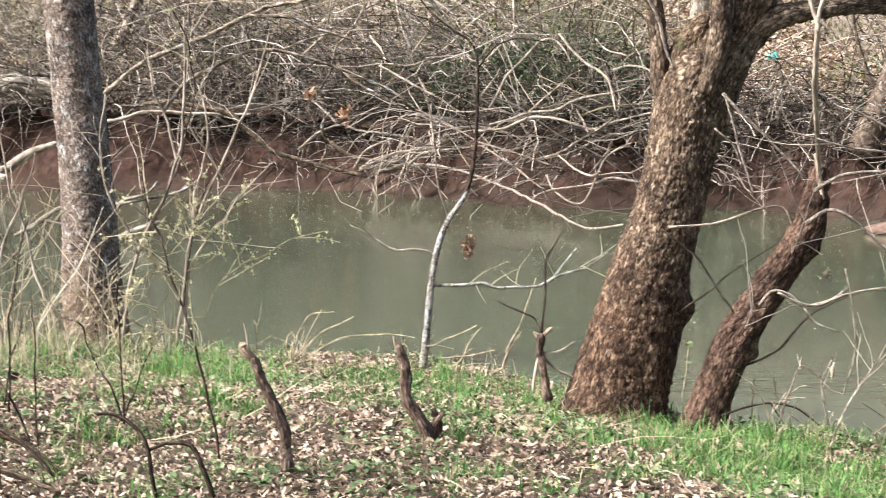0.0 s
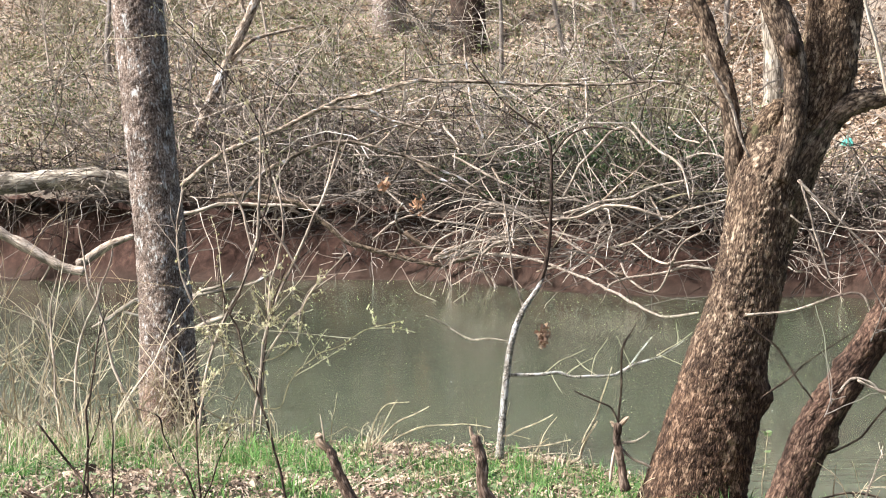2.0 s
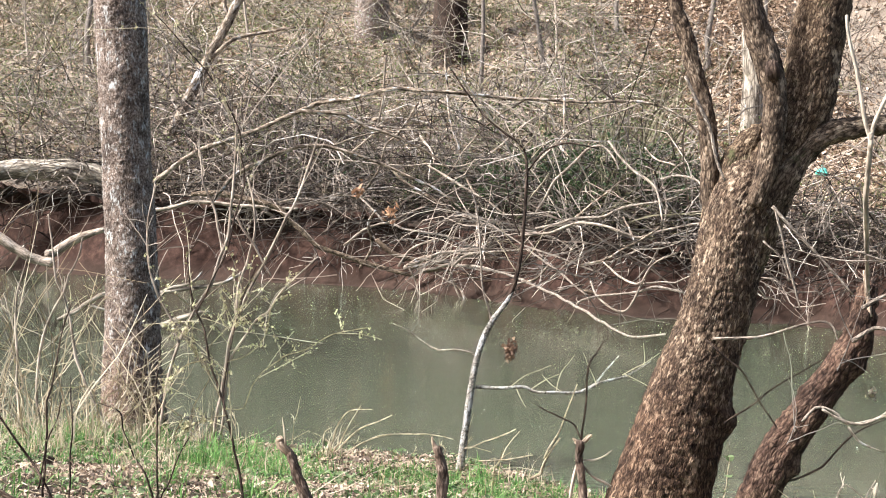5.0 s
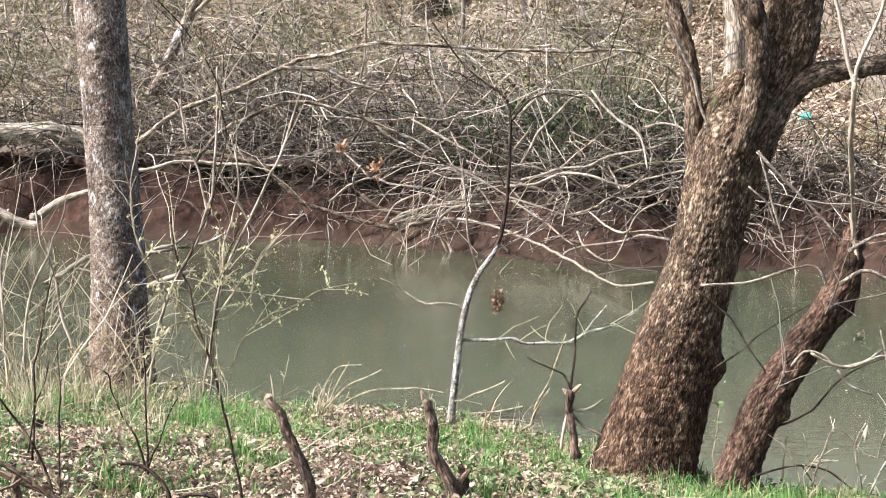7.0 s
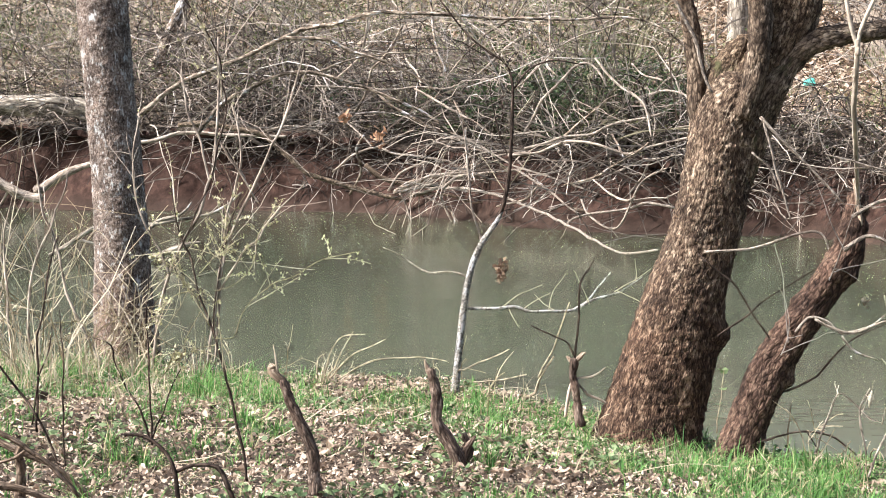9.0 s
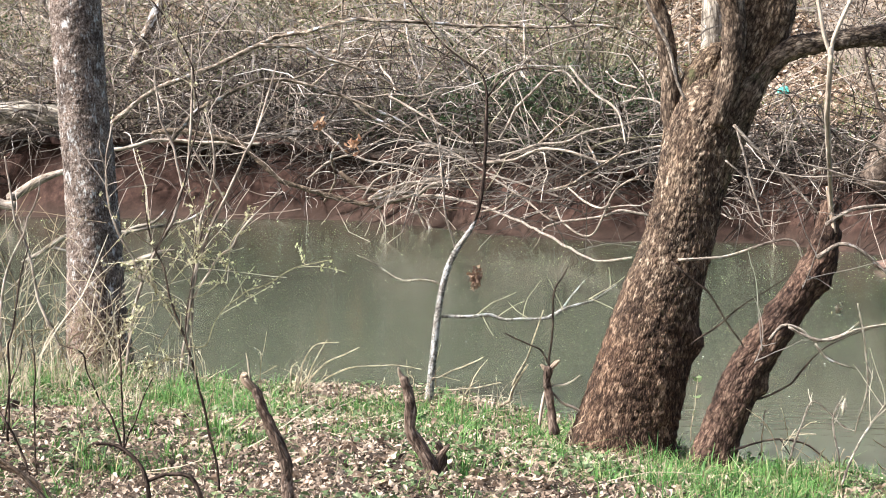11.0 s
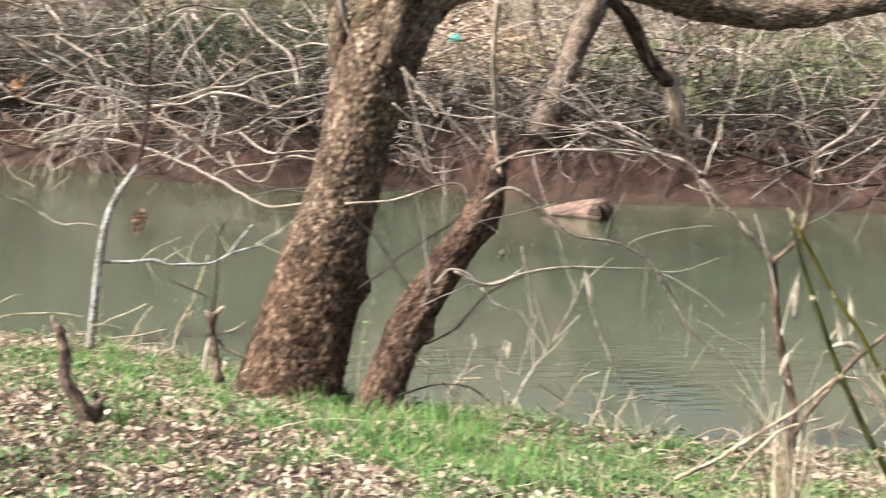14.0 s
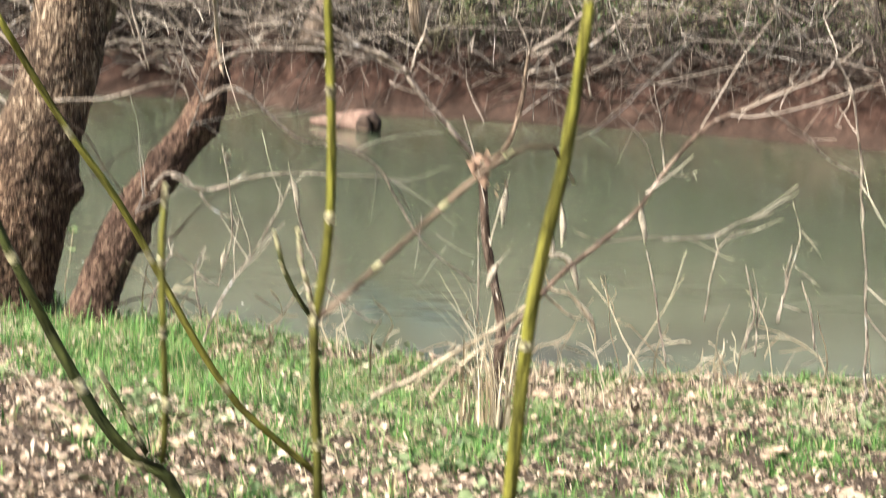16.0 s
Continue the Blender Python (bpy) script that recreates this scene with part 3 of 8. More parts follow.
def ground_sheet():
    xs = np.unique(np.r_[np.linspace(-160, -18, 26), np.linspace(-18, -5, 66), np.linspace(-5, 7, 150), np.linspace(7, 19, 62), np.linspace(19, 200, 26)])
    ys = np.unique(np.r_[np.linspace(-120, 2, 30), np.linspace(2, 14.6, 150), np.linspace(14.6, 24, 20), np.linspace(24, 47, 150), np.linspace(47, 70, 50), np.linspace(70, 330, 30)])
    gx, gy = np.meshgrid(xs, ys)
    v = np.stack([gx, gy, height(gx, gy)], -1).reshape(-1, 3)
    nx = len(xs)
    i, j = np.meshgrid(np.arange(nx - 1), np.arange(len(ys) - 1))
    b = (j * nx + i).ravel()
    f = np.stack([b, b + 1, b + nx + 1, b + nx], 1)
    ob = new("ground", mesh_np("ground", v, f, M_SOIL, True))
    tagged(ob, "brown soil banks and leaf-strewn hillside along a creek", "ground", kind="structure")


ground_sheet()
_xs, _ys = np.linspace(-160, 200, 40), np.linspace(-60, 130, 40)
_gx, _gy = np.meshgrid(_xs, _ys)
_b = (np.arange(39)[:, None] * 40 + np.arange(39)).ravel()
water = new("water", mesh_np("water", np.stack([_gx, _gy, np.full_like(_gx, WATER)], -1).reshape(-1, 3), np.stack([_b, _b + 1, _b + 41, _b + 40], 1), M_WATER))
tagged(water, "murky olive green creek water, nearly still", "water", kind="structure")

# ---- near bank: the large leaning tree ----
tree = thing("leaning_tree", (1.02, 9.75, -0.32), "large leaning tree with flaky red-brown bark at the bank's edge", "tree")
trunk = limb("trunk", tree, [(1.104, 9.75, -0.268), (1.128, 9.75, -0.11), (1.21, 9.75, 0.205), (1.292, 9.75, 0.503), (1.386, 9.75, 0.831), (1.46, 9.75, 1.142), (1.526, 9.75, 1.452), (1.583, 9.75, 1.622), (1.637, 9.75, 1.746)], [0.6201, 0.5457, 0.5209, 0.4651, 0.3969, 0.3783, 0.3659, 0.3473, 0.2605], M_BARK_RED, sides=120, step=0.009, rough=0.05, plates=0.01, flare=0.08, knobs=[(0.72, 3.14, 0.085, 0.055)])
limb("limb", tree, [(1.45, 9.76, 0.95), (1.53, 9.76, 1.22), (1.63, 9.78, 1.52), (1.735, 9.8, 1.778), (1.82, 9.8, 1.964), (1.886, 9.8, 2.15), (1.914, 9.8, 2.304), (1.942, 9.8, 2.459), (1.984, 9.8, 2.675), (2.05, 9.8, 2.98), (2.16, 9.8, 3.5), (2.262, 9.8, 4.2), (2.31, 9.8, 4.925)], [0.25, 0.3, 0.32, 0.32, 0.33, 0.33, 0.3153, 0.2968, 0.2782, 0.2473, 0.2, 0.13, 0.05], M_BARK_UP, sides=72, step=0.012, rough=0.09, plates=0.009)
limb("burl", tree, [(1.471, 9.85, 1.258), (1.51, 9.85, 1.476), (1.545, 9.85, 1.662), (1.575, 9.83, 1.8), (1.61, 9.8, 1.9), (1.64, 9.78, 1.98)], [0.2819, 0.2882, 0.2631, 0.2318, 0.18, 0.1], M_BARK_UP, "swollen flaky shoulder below the fork", sides=64, step=0.012, rough=0.14, plates=0.009)
limb("limb", tree, [(1.593, 9.6, 1.552), (1.652, 9.6, 1.759), (1.686, 9.6, 1.971), (1.684, 9.6, 2.152), (1.646, 9.6, 2.303), (1.577, 9.6, 2.514), (1.495, 9.6, 2.814), (1.369, 9.6, 3.411), (1.333, 9.6, 4.151)], [0.116, 0.1221, 0.1282, 0.1343, 0.1588, 0.1404, 0.1221, 0.0855, 0.0271], M_BARK_FORK, sides=40, step=0.015, rough=0.1, plates=0.006)
limb("limb", tree, [(1.435, 9.85, 1.451), (1.384, 9.85, 1.607), (1.382, 9.85, 1.794), (1.349, 9.85, 2.043), (1.291, 9.85, 2.26), (1.227, 9.85, 2.476), (1.132, 9.85, 2.754), (1.003, 9.85, 3.397)], [0.1065, 0.1065, 0.1002, 0.1002, 0.094, 0.0877, 0.0752, 0.0185], M_BARK_FORK, sides=28, step=0.015, rough=0.12, plates=0.006)
long_limb = limb("limb", tree, [(1.64, 9.72, 1.5), (1.76, 9.72, 1.71), (1.875, 9.72, 1.875), (2.01, 9.73, 1.962), (2.165, 9.75, 1.995), (2.3, 9.8, 2.01), (2.45, 9.86, 2.028), (2.633, 9.95, 2.038), (3.023, 10.05, 2.026), (3.429, 10.15, 1.961), (3.781, 10.25, 1.898), (4.144, 10.35, 1.88), (4.459, 10.4, 1.921), (4.82, 10.45, 1.984), (5.094, 10.5, 1.963), (5.318, 10.55, 1.855), (5.712, 10.65, 1.805), (6.07, 10.7, 1.76), (6.555, 10.8, 1.625), (7.062, 10.9, 1.399)], [0.16, 0.19, 0.17, 0.14, 0.115, 0.108, 0.112, 0.13, 0.1622, 0.1752, 0.1752, 0.1622, 0.1427, 0.1362, 0.1362, 0.1233, 0.1103, 0.1038, 0.0843, 0.0649], M_BARK_LIMB, sides=44, step=0.018, rough=0.14, plates=0.009)
limb("branch", long_limb, [(2.974, 10.05, 1.949), (3.091, 10.1, 1.802), (3.208, 10.2, 1.659), (3.338, 10.3, 1.555), (3.455, 10.4, 1.509)], [0.0763, 0.0763, 0.0827, 0.0827, 0.0329], M_BARK_DARK, sides=16, step=0.03)
limb("broken_branch", long_limb, [(3.389, 10.35, 1.562), (3.432, 10.35, 1.463), (3.49, 10.35, 1.329), (3.541, 10.35, 1.195), (3.592, 10.35, 1.121)], [0.059, 0.0786, 0.0917, 0.0852, 0.0291], M_WOOD, "pale torn branch end hanging from the limb", sides=14, step=0.02, rough=0.15)
limb("branch", long_limb, [(3.061, 10.06, 1.912), (3.163, 10.06, 1.786), (3.225, 10.06, 1.658), (3.267, 10.06, 1.562)], [0.0329, 0.0282, 0.0282, 0.0235], M_BARK_DARK, sides=12, step=0.03)
limb("branch", long_limb, [(6.45, 10.65, 1.715), (6.546, 10.65, 1.871), (6.65, 10.65, 1.983), (6.787, 10.65, 2.097)], [0.0636, 0.0572, 0.0509, 0.0235], M_BARK_DARK, sides=12, step=0.03)
limb("branch", tree, [(1.377, 9.5, 0.835), (1.589, 9.5, 0.845), (1.71, 9.5, 0.875), (1.922, 9.5, 0.936), (2.013, 9.5, 0.918), (2.06, 9.5, 0.79), (2.101, 9.5, 0.668)], [0.0179, 0.0156, 0.0134, 0.0134, 0.0112, 0.0089, 0.0067], M_TWIG_PALE_B, sides=8, step=0.03, wander=0.12)
limb("branch", tree, [(1.673, 9.5, 1.552), (1.764, 9.5, 1.456), (1.917, 9.5, 1.305), (2.116, 9.5, 1.093)], [0.0201, 0.0179, 0.0156, 0.0112], M_TWIG_PALE_B, sides=8, step=0.03, wander=0.12)
limb("branch", tree, [(1.688, 9.5, 1.546), (1.741, 9.5, 1.335), (1.792, 9.5, 1.154), (1.836, 9.5, 1.002)], [0.0156, 0.0134, 0.0134, 0.0089], M_TWIG_PALE_B, sides=8, step=0.03, wander=0.12)
limb("branch", tree, [(1.456, 9.55, 0.372), (1.571, 9.55, 0.458), (1.707, 9.55, 0.565), (1.859, 9.55, 0.663), (1.995, 9.55, 0.74)], [0.0112, 0.0112, 0.0089, 0.0089, 0.0067], M_BARK_DARK, sides=8, step=0.03)
limb("branch", tree, [(1.185, 9.5, 2.236), (1.246, 9.5, 2.117), (1.322, 9.5, 1.967), (1.369, 9.5, 1.787), (1.415, 9.5, 1.682)], [0.0179, 0.0201, 0.0201, 0.0179, 0.0134], M_TWIG_PALE_B, sides=8, step=0.03, wander=0.12)

limb("knot", tree, [(1.663, 9.52, 2.256), (1.659, 9.52, 2.291), (1.656, 9.52, 2.327)], [0.0665, 0.0786, 0.0604], M_BARK_DARK, "dark rotted knot", sides=14, step=0.01, rough=0.2)
limb("branch", tree, [(1.595, 9.3, 1.37), (1.694, 9.3, 1.282), (1.736, 9.3, 1.163)], [0.0111, 0.0111, 0.0066], M_TWIG_PALE_B, sides=6, step=0.03, wander=0.12)

# ---- near bank: the smaller leaning tree with a broken top ----
tree2 = thing("broken_tree", (1.58, 9.45, -0.35), "smaller leaning tree with red-brown bark and a snapped top", "tree")
trunk2 = limb("trunk", tree2, [(1.526, 9.45, -0.318), (1.567, 9.45, -0.211), (1.665, 9.45, 0.049), (1.733, 9.45, 0.217), (1.822, 9.45, 0.354), (1.932, 9.45, 0.521), (2.041, 9.45, 0.688), (2.129, 9.45, 0.855), (2.167, 9.45, 1.006), (2.186, 9.45, 1.141)], [0.2645, 0.2344, 0.2194, 0.2164, 0.2074, 0.1923, 0.1863, 0.1683, 0.1352, 0.0992], M_BARK_RED_DARK, sides=64, step=0.013, rough=0.16, plates=0.009, flare=0.06, knobs=[(0.55, 3.1, 0.06, 0.035), (0.95, 0.2, 0.05, 0.025), (1.2, 3.0, 0.05, 0.025)])
limb("broken_top", trunk2, [(2.149, 9.4, 1.225), (2.168, 9.4, 1.159), (2.187, 9.4, 1.069), (2.203, 9.4, 0.994)], [0.0155, 0.0243, 0.0265, 0.0177], M_WOOD, "pale splintered wood at the break", sides=10, step=0.02, rough=0.2)
shoot = limb("dead_shoot", tree2, [(2.152, 9.3, 1.104), (2.1, 9.1, 1.289), (2.024, 8.8, 1.606), (1.979, 8.6, 1.938)], [0.0191, 0.0233, 0.0275, 0.0254], M_PEELED, "bleached dead forked shoot", sides=12, step=0.03)
limb("fork", shoot, [(1.98, 8.6, 1.851), (1.976, 8.6, 1.919), (1.936, 8.6, 2.095), (1.892, 8.6, 2.284), (1.857, 8.6, 2.5)], [0.0243, 0.0223, 0.0202, 0.0182, 0.0142], M_PEELED, sides=10, step=0.03)
limb("fork", shoot, [(1.98, 8.6, 1.851), (1.987, 8.6, 1.919), (2.039, 8.6, 2.068), (2.11, 8.6, 2.257), (2.183, 8.6, 2.473)], [0.0243, 0.0223, 0.0202, 0.0182, 0.0142], M_PEELED, sides=10, step=0.03)
limb("branch", tree2, [(1.671, 9.4, 0.097), (1.791, 9.4, 0.103), (1.926, 9.4, 0.149), (2.045, 9.4, 0.255), (2.149, 9.4, 0.361), (2.283, 9.4, 0.437), (2.418, 9.4, 0.482)], [0.0155, 0.0135, 0.0125, 0.0105, 0.009, 0.0075, 0.005], M_BARK_DARK, sides=8, step=0.03)
limb("branch", tree2, [(1.828, 9.3, 0.425), (1.872, 9.3, 0.479), (1.916, 9.3, 0.503), (2.006, 9.3, 0.473), (2.066, 9.3, 0.419), (2.214, 9.3, 0.449), (2.303, 9.3, 0.515)], [0.0133, 0.0155, 0.0155, 0.0155, 0.0155, 0.0133, 0.0088], M_TWIG_PALE_B, sides=8, step=0.03, wander=0.12)
limb("branch", tree2, [(2.072, 9.3, 0.404), (2.127, 9.3, 0.329), (2.202, 9.3, 0.293), (2.261, 9.3, 0.275)], [0.0133, 0.0133, 0.0111, 0.0066], M_TWIG_PALE_B, sides=8, step=0.03, wander=0.12)
limb("branch", tree2, [(2.056, 9.2, 0.864), (2.174, 9.2, 0.935), (2.293, 9.2, 0.896), (2.444, 9.2, 0.756), (2.566, 9.2, 0.68), (2.781, 9.2, 0.646), (2.952, 9.2, 0.553), (3.064, 9.2, 0.385), (3.225, 9.2, 0.153), (3.501, 9.2, -0.048)], [0.0263, 0.0197, 0.0175, 0.0153, 0.0153, 0.0153, 0.0131, 0.0131, 0.0109, 0.0066], M_TWIG_PALE_B, sides=8, step=0.03, wander=0.12)
limb("branch", tree2, [(1.91, 9.2, 0.505), (1.998, 9.2, 0.459), (2.116, 9.2, 0.432), (2.265, 9.2, 0.487), (2.476, 9.2, 0.52), (2.72, 9.2, 0.514), (3.015, 9.2, 0.506)], [0.0153, 0.0153, 0.0153, 0.0131, 0.0131, 0.0109, 0.0066], M_TWIG_PALE_B, sides=8, step=0.03, wander=0.12)
limb("branch", tree2, [(2.1, 9.2, 1.037), (2.233, 9.2, 1.108), (2.412, 9.2, 1.136), (2.654, 9.2, 1.135), (2.9, 9.2, 1.104)], [0.0241, 0.0197, 0.0175, 0.0153, 0.0109], M_TWIG_PALE_B, sides=8, step=0.03, wander=0.12)
limb("branch", tree2, [(1.327, 9.4, 0.834), (1.43, 9.4, 0.738), (1.545, 9.4, 0.66), (1.637, 9.4, 0.482), (1.722, 9.4, 0.334)], [0.0109, 0.0109, 0.0109, 0.0109, 0.0088], M_BARK_DARK, sides=8, step=0.03)

limb("branch", tree2, [(1.635, 9.35, -0.174), (1.76, 9.35, -0.129), (1.895, 9.35, -0.112), (2.03, 9.35, -0.137), (2.12, 9.35, -0.198), (2.166, 9.35, -0.237)], [0.0149, 0.0119, 0.0119, 0.0119, 0.0089, 0.0059], M_BARK_DARK, sides=8, step=0.02)
limb("branch", tree2, [(1.904, 9.35, -0.115), (1.94, 9.35, -0.167), (1.986, 9.35, -0.237)], [0.0089, 0.0089, 0.0059], M_BARK_DARK, sides=8, step=0.02)

# ---- near bank: a young weed between the trees ----
weed = thing("young_weed", (1.417, 9.3, -0.11), "slender pale weed stalk with a few blue-green leaves", "weed")
limb("stalk", weed, [(1.417, 9.3, -0.11), (1.428, 9.3, 0.026), (1.442, 9.3, 0.146), (1.453, 9.3, 0.23)], [0.006, 0.006, 0.005, 0.004], M_STRAW_B, sides=8, step=0.02)
for _at, _sd in (((1.453, 9.3, 0.23), 1), ((1.453, 9.3, 0.23), 2), ((1.442, 9.3, 0.146), 3), ((1.428, 9.3, 0.026), 4)):
    _rng = np.random.default_rng(500 + _sd)
    _v, _f = leaf_shapes(_rng, np.array([_at]) + _rng.normal(0, 0.012, (1, 3)), np.array([0.05]), 0.6, 0.3)
    part("leaf", mesh_np("leaf", _v, _f, M_LEAF_HERB), weed)

# ---- near bank: the straight grey tree ----
tree3 = thing("grey_tree", (-2.62, 14.1, -0.45), "straight tree with lichen-spotted grey bark among dry weeds", "tree")
limb("trunk", tree3, [(-2.563, 14.2, -0.547), (-2.58, 14.2, -0.387), (-2.593, 14.2, 0.024), (-2.606, 14.2, 0.479), (-2.62, 14.2, 0.933), (-2.65, 14.2, 1.429), (-2.681, 14.2, 1.924), (-2.72, 14.2, 2.461), (-2.751, 14.2, 2.907), (-2.776, 14.2, 3.44), (-2.789, 14.2, 4.191), (-2.814, 14.2, 5.808), (-2.738, 14.2, 7.746)], [0.569, 0.5148, 0.4787, 0.4471, 0.42, 0.4064, 0.3974, 0.4064, 0.4064, 0.3793, 0.3432, 0.2484, 0.0813], M_BARK_GREY, sides=72, step=0.016, rough=0.05, plates=0.009, flare=0.12)
limb("branch", tree3, [(-2.602, 14.15, 2.146), (-2.665, 14.15, 2.458), (-2.694, 14.15, 2.725), (-2.747, 14.15, 3.124)], [0.089, 0.0461, 0.0395, 0.0329], M_BARK_GREY, sides=12, step=0.04)

# ---- near bank: the sapling over the water ----
sapling = thing("sapling", (0.06, 11.2, -0.3), "thin crooked sapling with pale bark below and dark twigs above", "sapling")
low = limb("stem", sapling, [(0.043, 11.2, -0.179), (0.058, 11.2, -0.053), (0.08, 11.2, 0.146), (0.106, 11.2, 0.362), (0.128, 11.2, 0.505), (0.16, 11.2, 0.641), (0.204, 11.2, 0.748), (0.25, 11.2, 0.823), (0.3, 11.2, 0.891), (0.343, 11.2, 0.962)], [0.0606, 0.0499, 0.0463, 0.0463, 0.0427, 0.0427, 0.0392, 0.0356, 0.0321, 0.0214], M_SAPLING, sides=14, step=0.02, wander=0.15)
limb("stem", sapling, [(0.279, 11.2, 0.862), (0.343, 11.2, 0.962), (0.375, 11.2, 1.069), (0.397, 11.2, 1.218), (0.408, 11.2, 1.395), (0.415, 11.2, 1.572), (0.416, 11.2, 1.766), (0.377, 11.2, 1.889), (0.275, 11.2, 1.967), (0.148, 11.2, 2.066), (0.053, 11.2, 2.179), (-0.069, 11.2, 2.347)], [0.0285, 0.0285, 0.0285, 0.0249, 0.0214, 0.0214, 0.0178, 0.0142, 0.0142, 0.0107, 0.0107, 0.0107], M_BARK_DARK, sides=10, step=0.03, wander=0.25)
limb("branch", sapling, [(0.127, 11.2, 0.35), (0.267, 11.2, 0.343), (0.428, 11.2, 0.361), (0.518, 11.2, 0.332), (0.768, 11.2, 0.325), (0.929, 11.2, 0.411), (1.089, 11.2, 0.465), (1.232, 11.2, 0.544)], [0.0237, 0.0211, 0.0211, 0.0185, 0.0185, 0.0158, 0.0132, 0.0079], M_SAPLING, sides=8, step=0.03)
limb("branch", sapling, [(0.768, 11.2, 0.325), (0.875, 11.2, 0.393), (0.953, 11.2, 0.483), (1.035, 11.2, 0.573)], [0.0132, 0.0132, 0.0105, 0.0079], M_SAPLING, sides=6, step=0.03)
limb("branch", sapling, [(0.145, 11.2, 0.544), (0.016, 11.2, 0.58), (-0.127, 11.2, 0.591), (-0.227, 11.2, 0.63), (-0.305, 11.2, 0.688), (-0.405, 11.2, 0.745)], [0.0158, 0.0132, 0.0132, 0.0132, 0.0105, 0.0079], M_TWIG_PALE_B, sides=8, step=0.03)
limb("branch", sapling, [(0.383, 11.2, 1.323), (0.336, 11.2, 1.466), (0.293, 11.2, 1.608), (0.272, 11.2, 1.785)], [0.0105, 0.0105, 0.0079, 0.0053], M_BARK_DARK, sides=6, step=0.03)
limb("branch", sapling, [(0.425, 11.2, 1.732), (0.531, 11.2, 1.856), (0.673, 11.2, 1.909), (0.868, 11.2, 1.891)], [0.0132, 0.0105, 0.0105, 0.0079], M_BARK_DARK, sides=6, step=0.03)
limb("branch", sapling, [(0.213, 11.2, 0.788), (0.159, 11.2, 1.002), (0.13, 11.2, 1.252), (0.116, 11.2, 1.466), (0.069, 11.2, 1.608)], [0.0158, 0.0132, 0.0132, 0.0105, 0.0079], M_TWIG_PALE_B, sides=6, step=0.03)

def side_twigs(parent, pts, width, n, seed, reach, mat, rad=0.006):
    """Thin bent twigs off a stem, each a part of its tree."""
    rng = np.random.default_rng(seed)
    s = spline(np.c_[np.array(pts), np.array(width) / 2], 9)
    tw = sprout(rng, s[None, :, :3], np.full((1, 9), rad), n, 0.15, (reach * 0.4, reach), 0.9, 0.6, wob=0.06)
    for i in range(n):
        v, f = tubes(tw[0][i : i + 1], np.clip(tw[1][i : i + 1], rad * 0.3, None), 5)
        part("twig", mesh_np("twig", v, f, mat, True), parent)


side_twigs(sapling, [(0.188, 11.2, 0.759), (0.337, 11.2, 0.96), (0.397, 11.2, 1.323), (0.432, 11.2, 1.767), (0.286, 11.2, 2.004), (0.044, 11.2, 2.195)], [0.0211, 0.0211, 0.0211, 0.0211, 0.0211, 0.0211], 16, 21, 0.35, M_TWIG_BUD)
side_twigs(sapling, [(0.127, 11.2, 0.35), (0.428, 11.2, 0.361), (0.768, 11.2, 0.325), (1.232, 11.2, 0.544)], [0.0158, 0.0158, 0.0158, 0.0158], 9, 22, 0.3, M_TWIG_BUD)
side_twigs(tree2, [(1.638, 9.3, 0.074), (1.793, 9.3, 0.374), (2.009, 9.3, 0.703), (2.132, 9.3, 1.015)], [0.0175, 0.0175, 0.0175, 0.0175], 9, 23, 0.5, M_TWIG_FAR)
side_twigs(tree2, [(2.056, 9.2, 0.864), (2.293, 9.2, 0.896), (2.566, 9.2, 0.68), (2.952, 9.2, 0.553), (3.501, 9.2, -0.048)], [0.0175, 0.0175, 0.0175, 0.0175, 0.0175], 10, 24, 0.3, M_TWIG_FAR)

# ---- gnawed stubs on the near bank ----
stub = thing("gnawed_stub", (0.72, 9.7, -0.25), "dark gnawed stub with a pale chewed top at the bank's edge", "stump")
stub_stem = limb("stem", stub, [(0.728, 9.7, -0.126), (0.719, 9.7, -0.07), (0.712, 9.7, 0.009), (0.697, 9.7, 0.087), (0.681, 9.7, 0.15), (0.687, 9.7, 0.197), (0.69, 9.7, 0.231)], [0.0679, 0.0524, 0.0401, 0.0494, 0.037, 0.0463, 0.0401], M_BARK_STUMP, sides=16, step=0.008, rough=0.3, wander=0.25)
limb("chewed_top", stub_stem, [(0.694, 9.7, 0.212), (0.672, 9.7, 0.231), (0.653, 9.7, 0.25)], [0.0278, 0.0247, 0.0123], M_WOOD, "pale chewed wood", sides=10, step=0.006, rough=0.25, wander=0)
limb("chewed_top", stub_stem, [(0.687, 9.7, 0.212), (0.712, 9.7, 0.234), (0.737, 9.7, 0.259), (0.755, 9.7, 0.271)], [0.0278, 0.0278, 0.0247, 0.0123], M_WOOD, "pale chewed wood", sides=10, step=0.006, rough=0.25, wander=0)
limb("twig", stub, [(0.697, 9.7, 0.237), (0.703, 9.7, 0.337), (0.718, 9.7, 0.462), (0.724, 9.7, 0.648), (0.783, 9.7, 0.741), (0.807, 9.7, 0.788)], [0.0154, 0.0123, 0.0123, 0.0123, 0.0093, 0.0062], M_BARK_DARK, sides=8, step=0.02)
limb("twig", stub, [(0.693, 9.7, 0.256), (0.662, 9.7, 0.331), (0.597, 9.7, 0.36), (0.504, 9.7, 0.394), (0.452, 9.7, 0.42)], [0.0123, 0.0093, 0.0093, 0.0093, 0.0062], M_BARK_DARK, sides=8, step=0.02)
limb("twig", stub, [(0.684, 9.7, 0.119), (0.669, 9.7, 0.056), (0.653, 9.7, -0.007), (0.644, 9.7, -0.063)], [0.0123, 0.0185, 0.0185, 0.0154], M_BARK_PALE, sides=8, step=0.02)
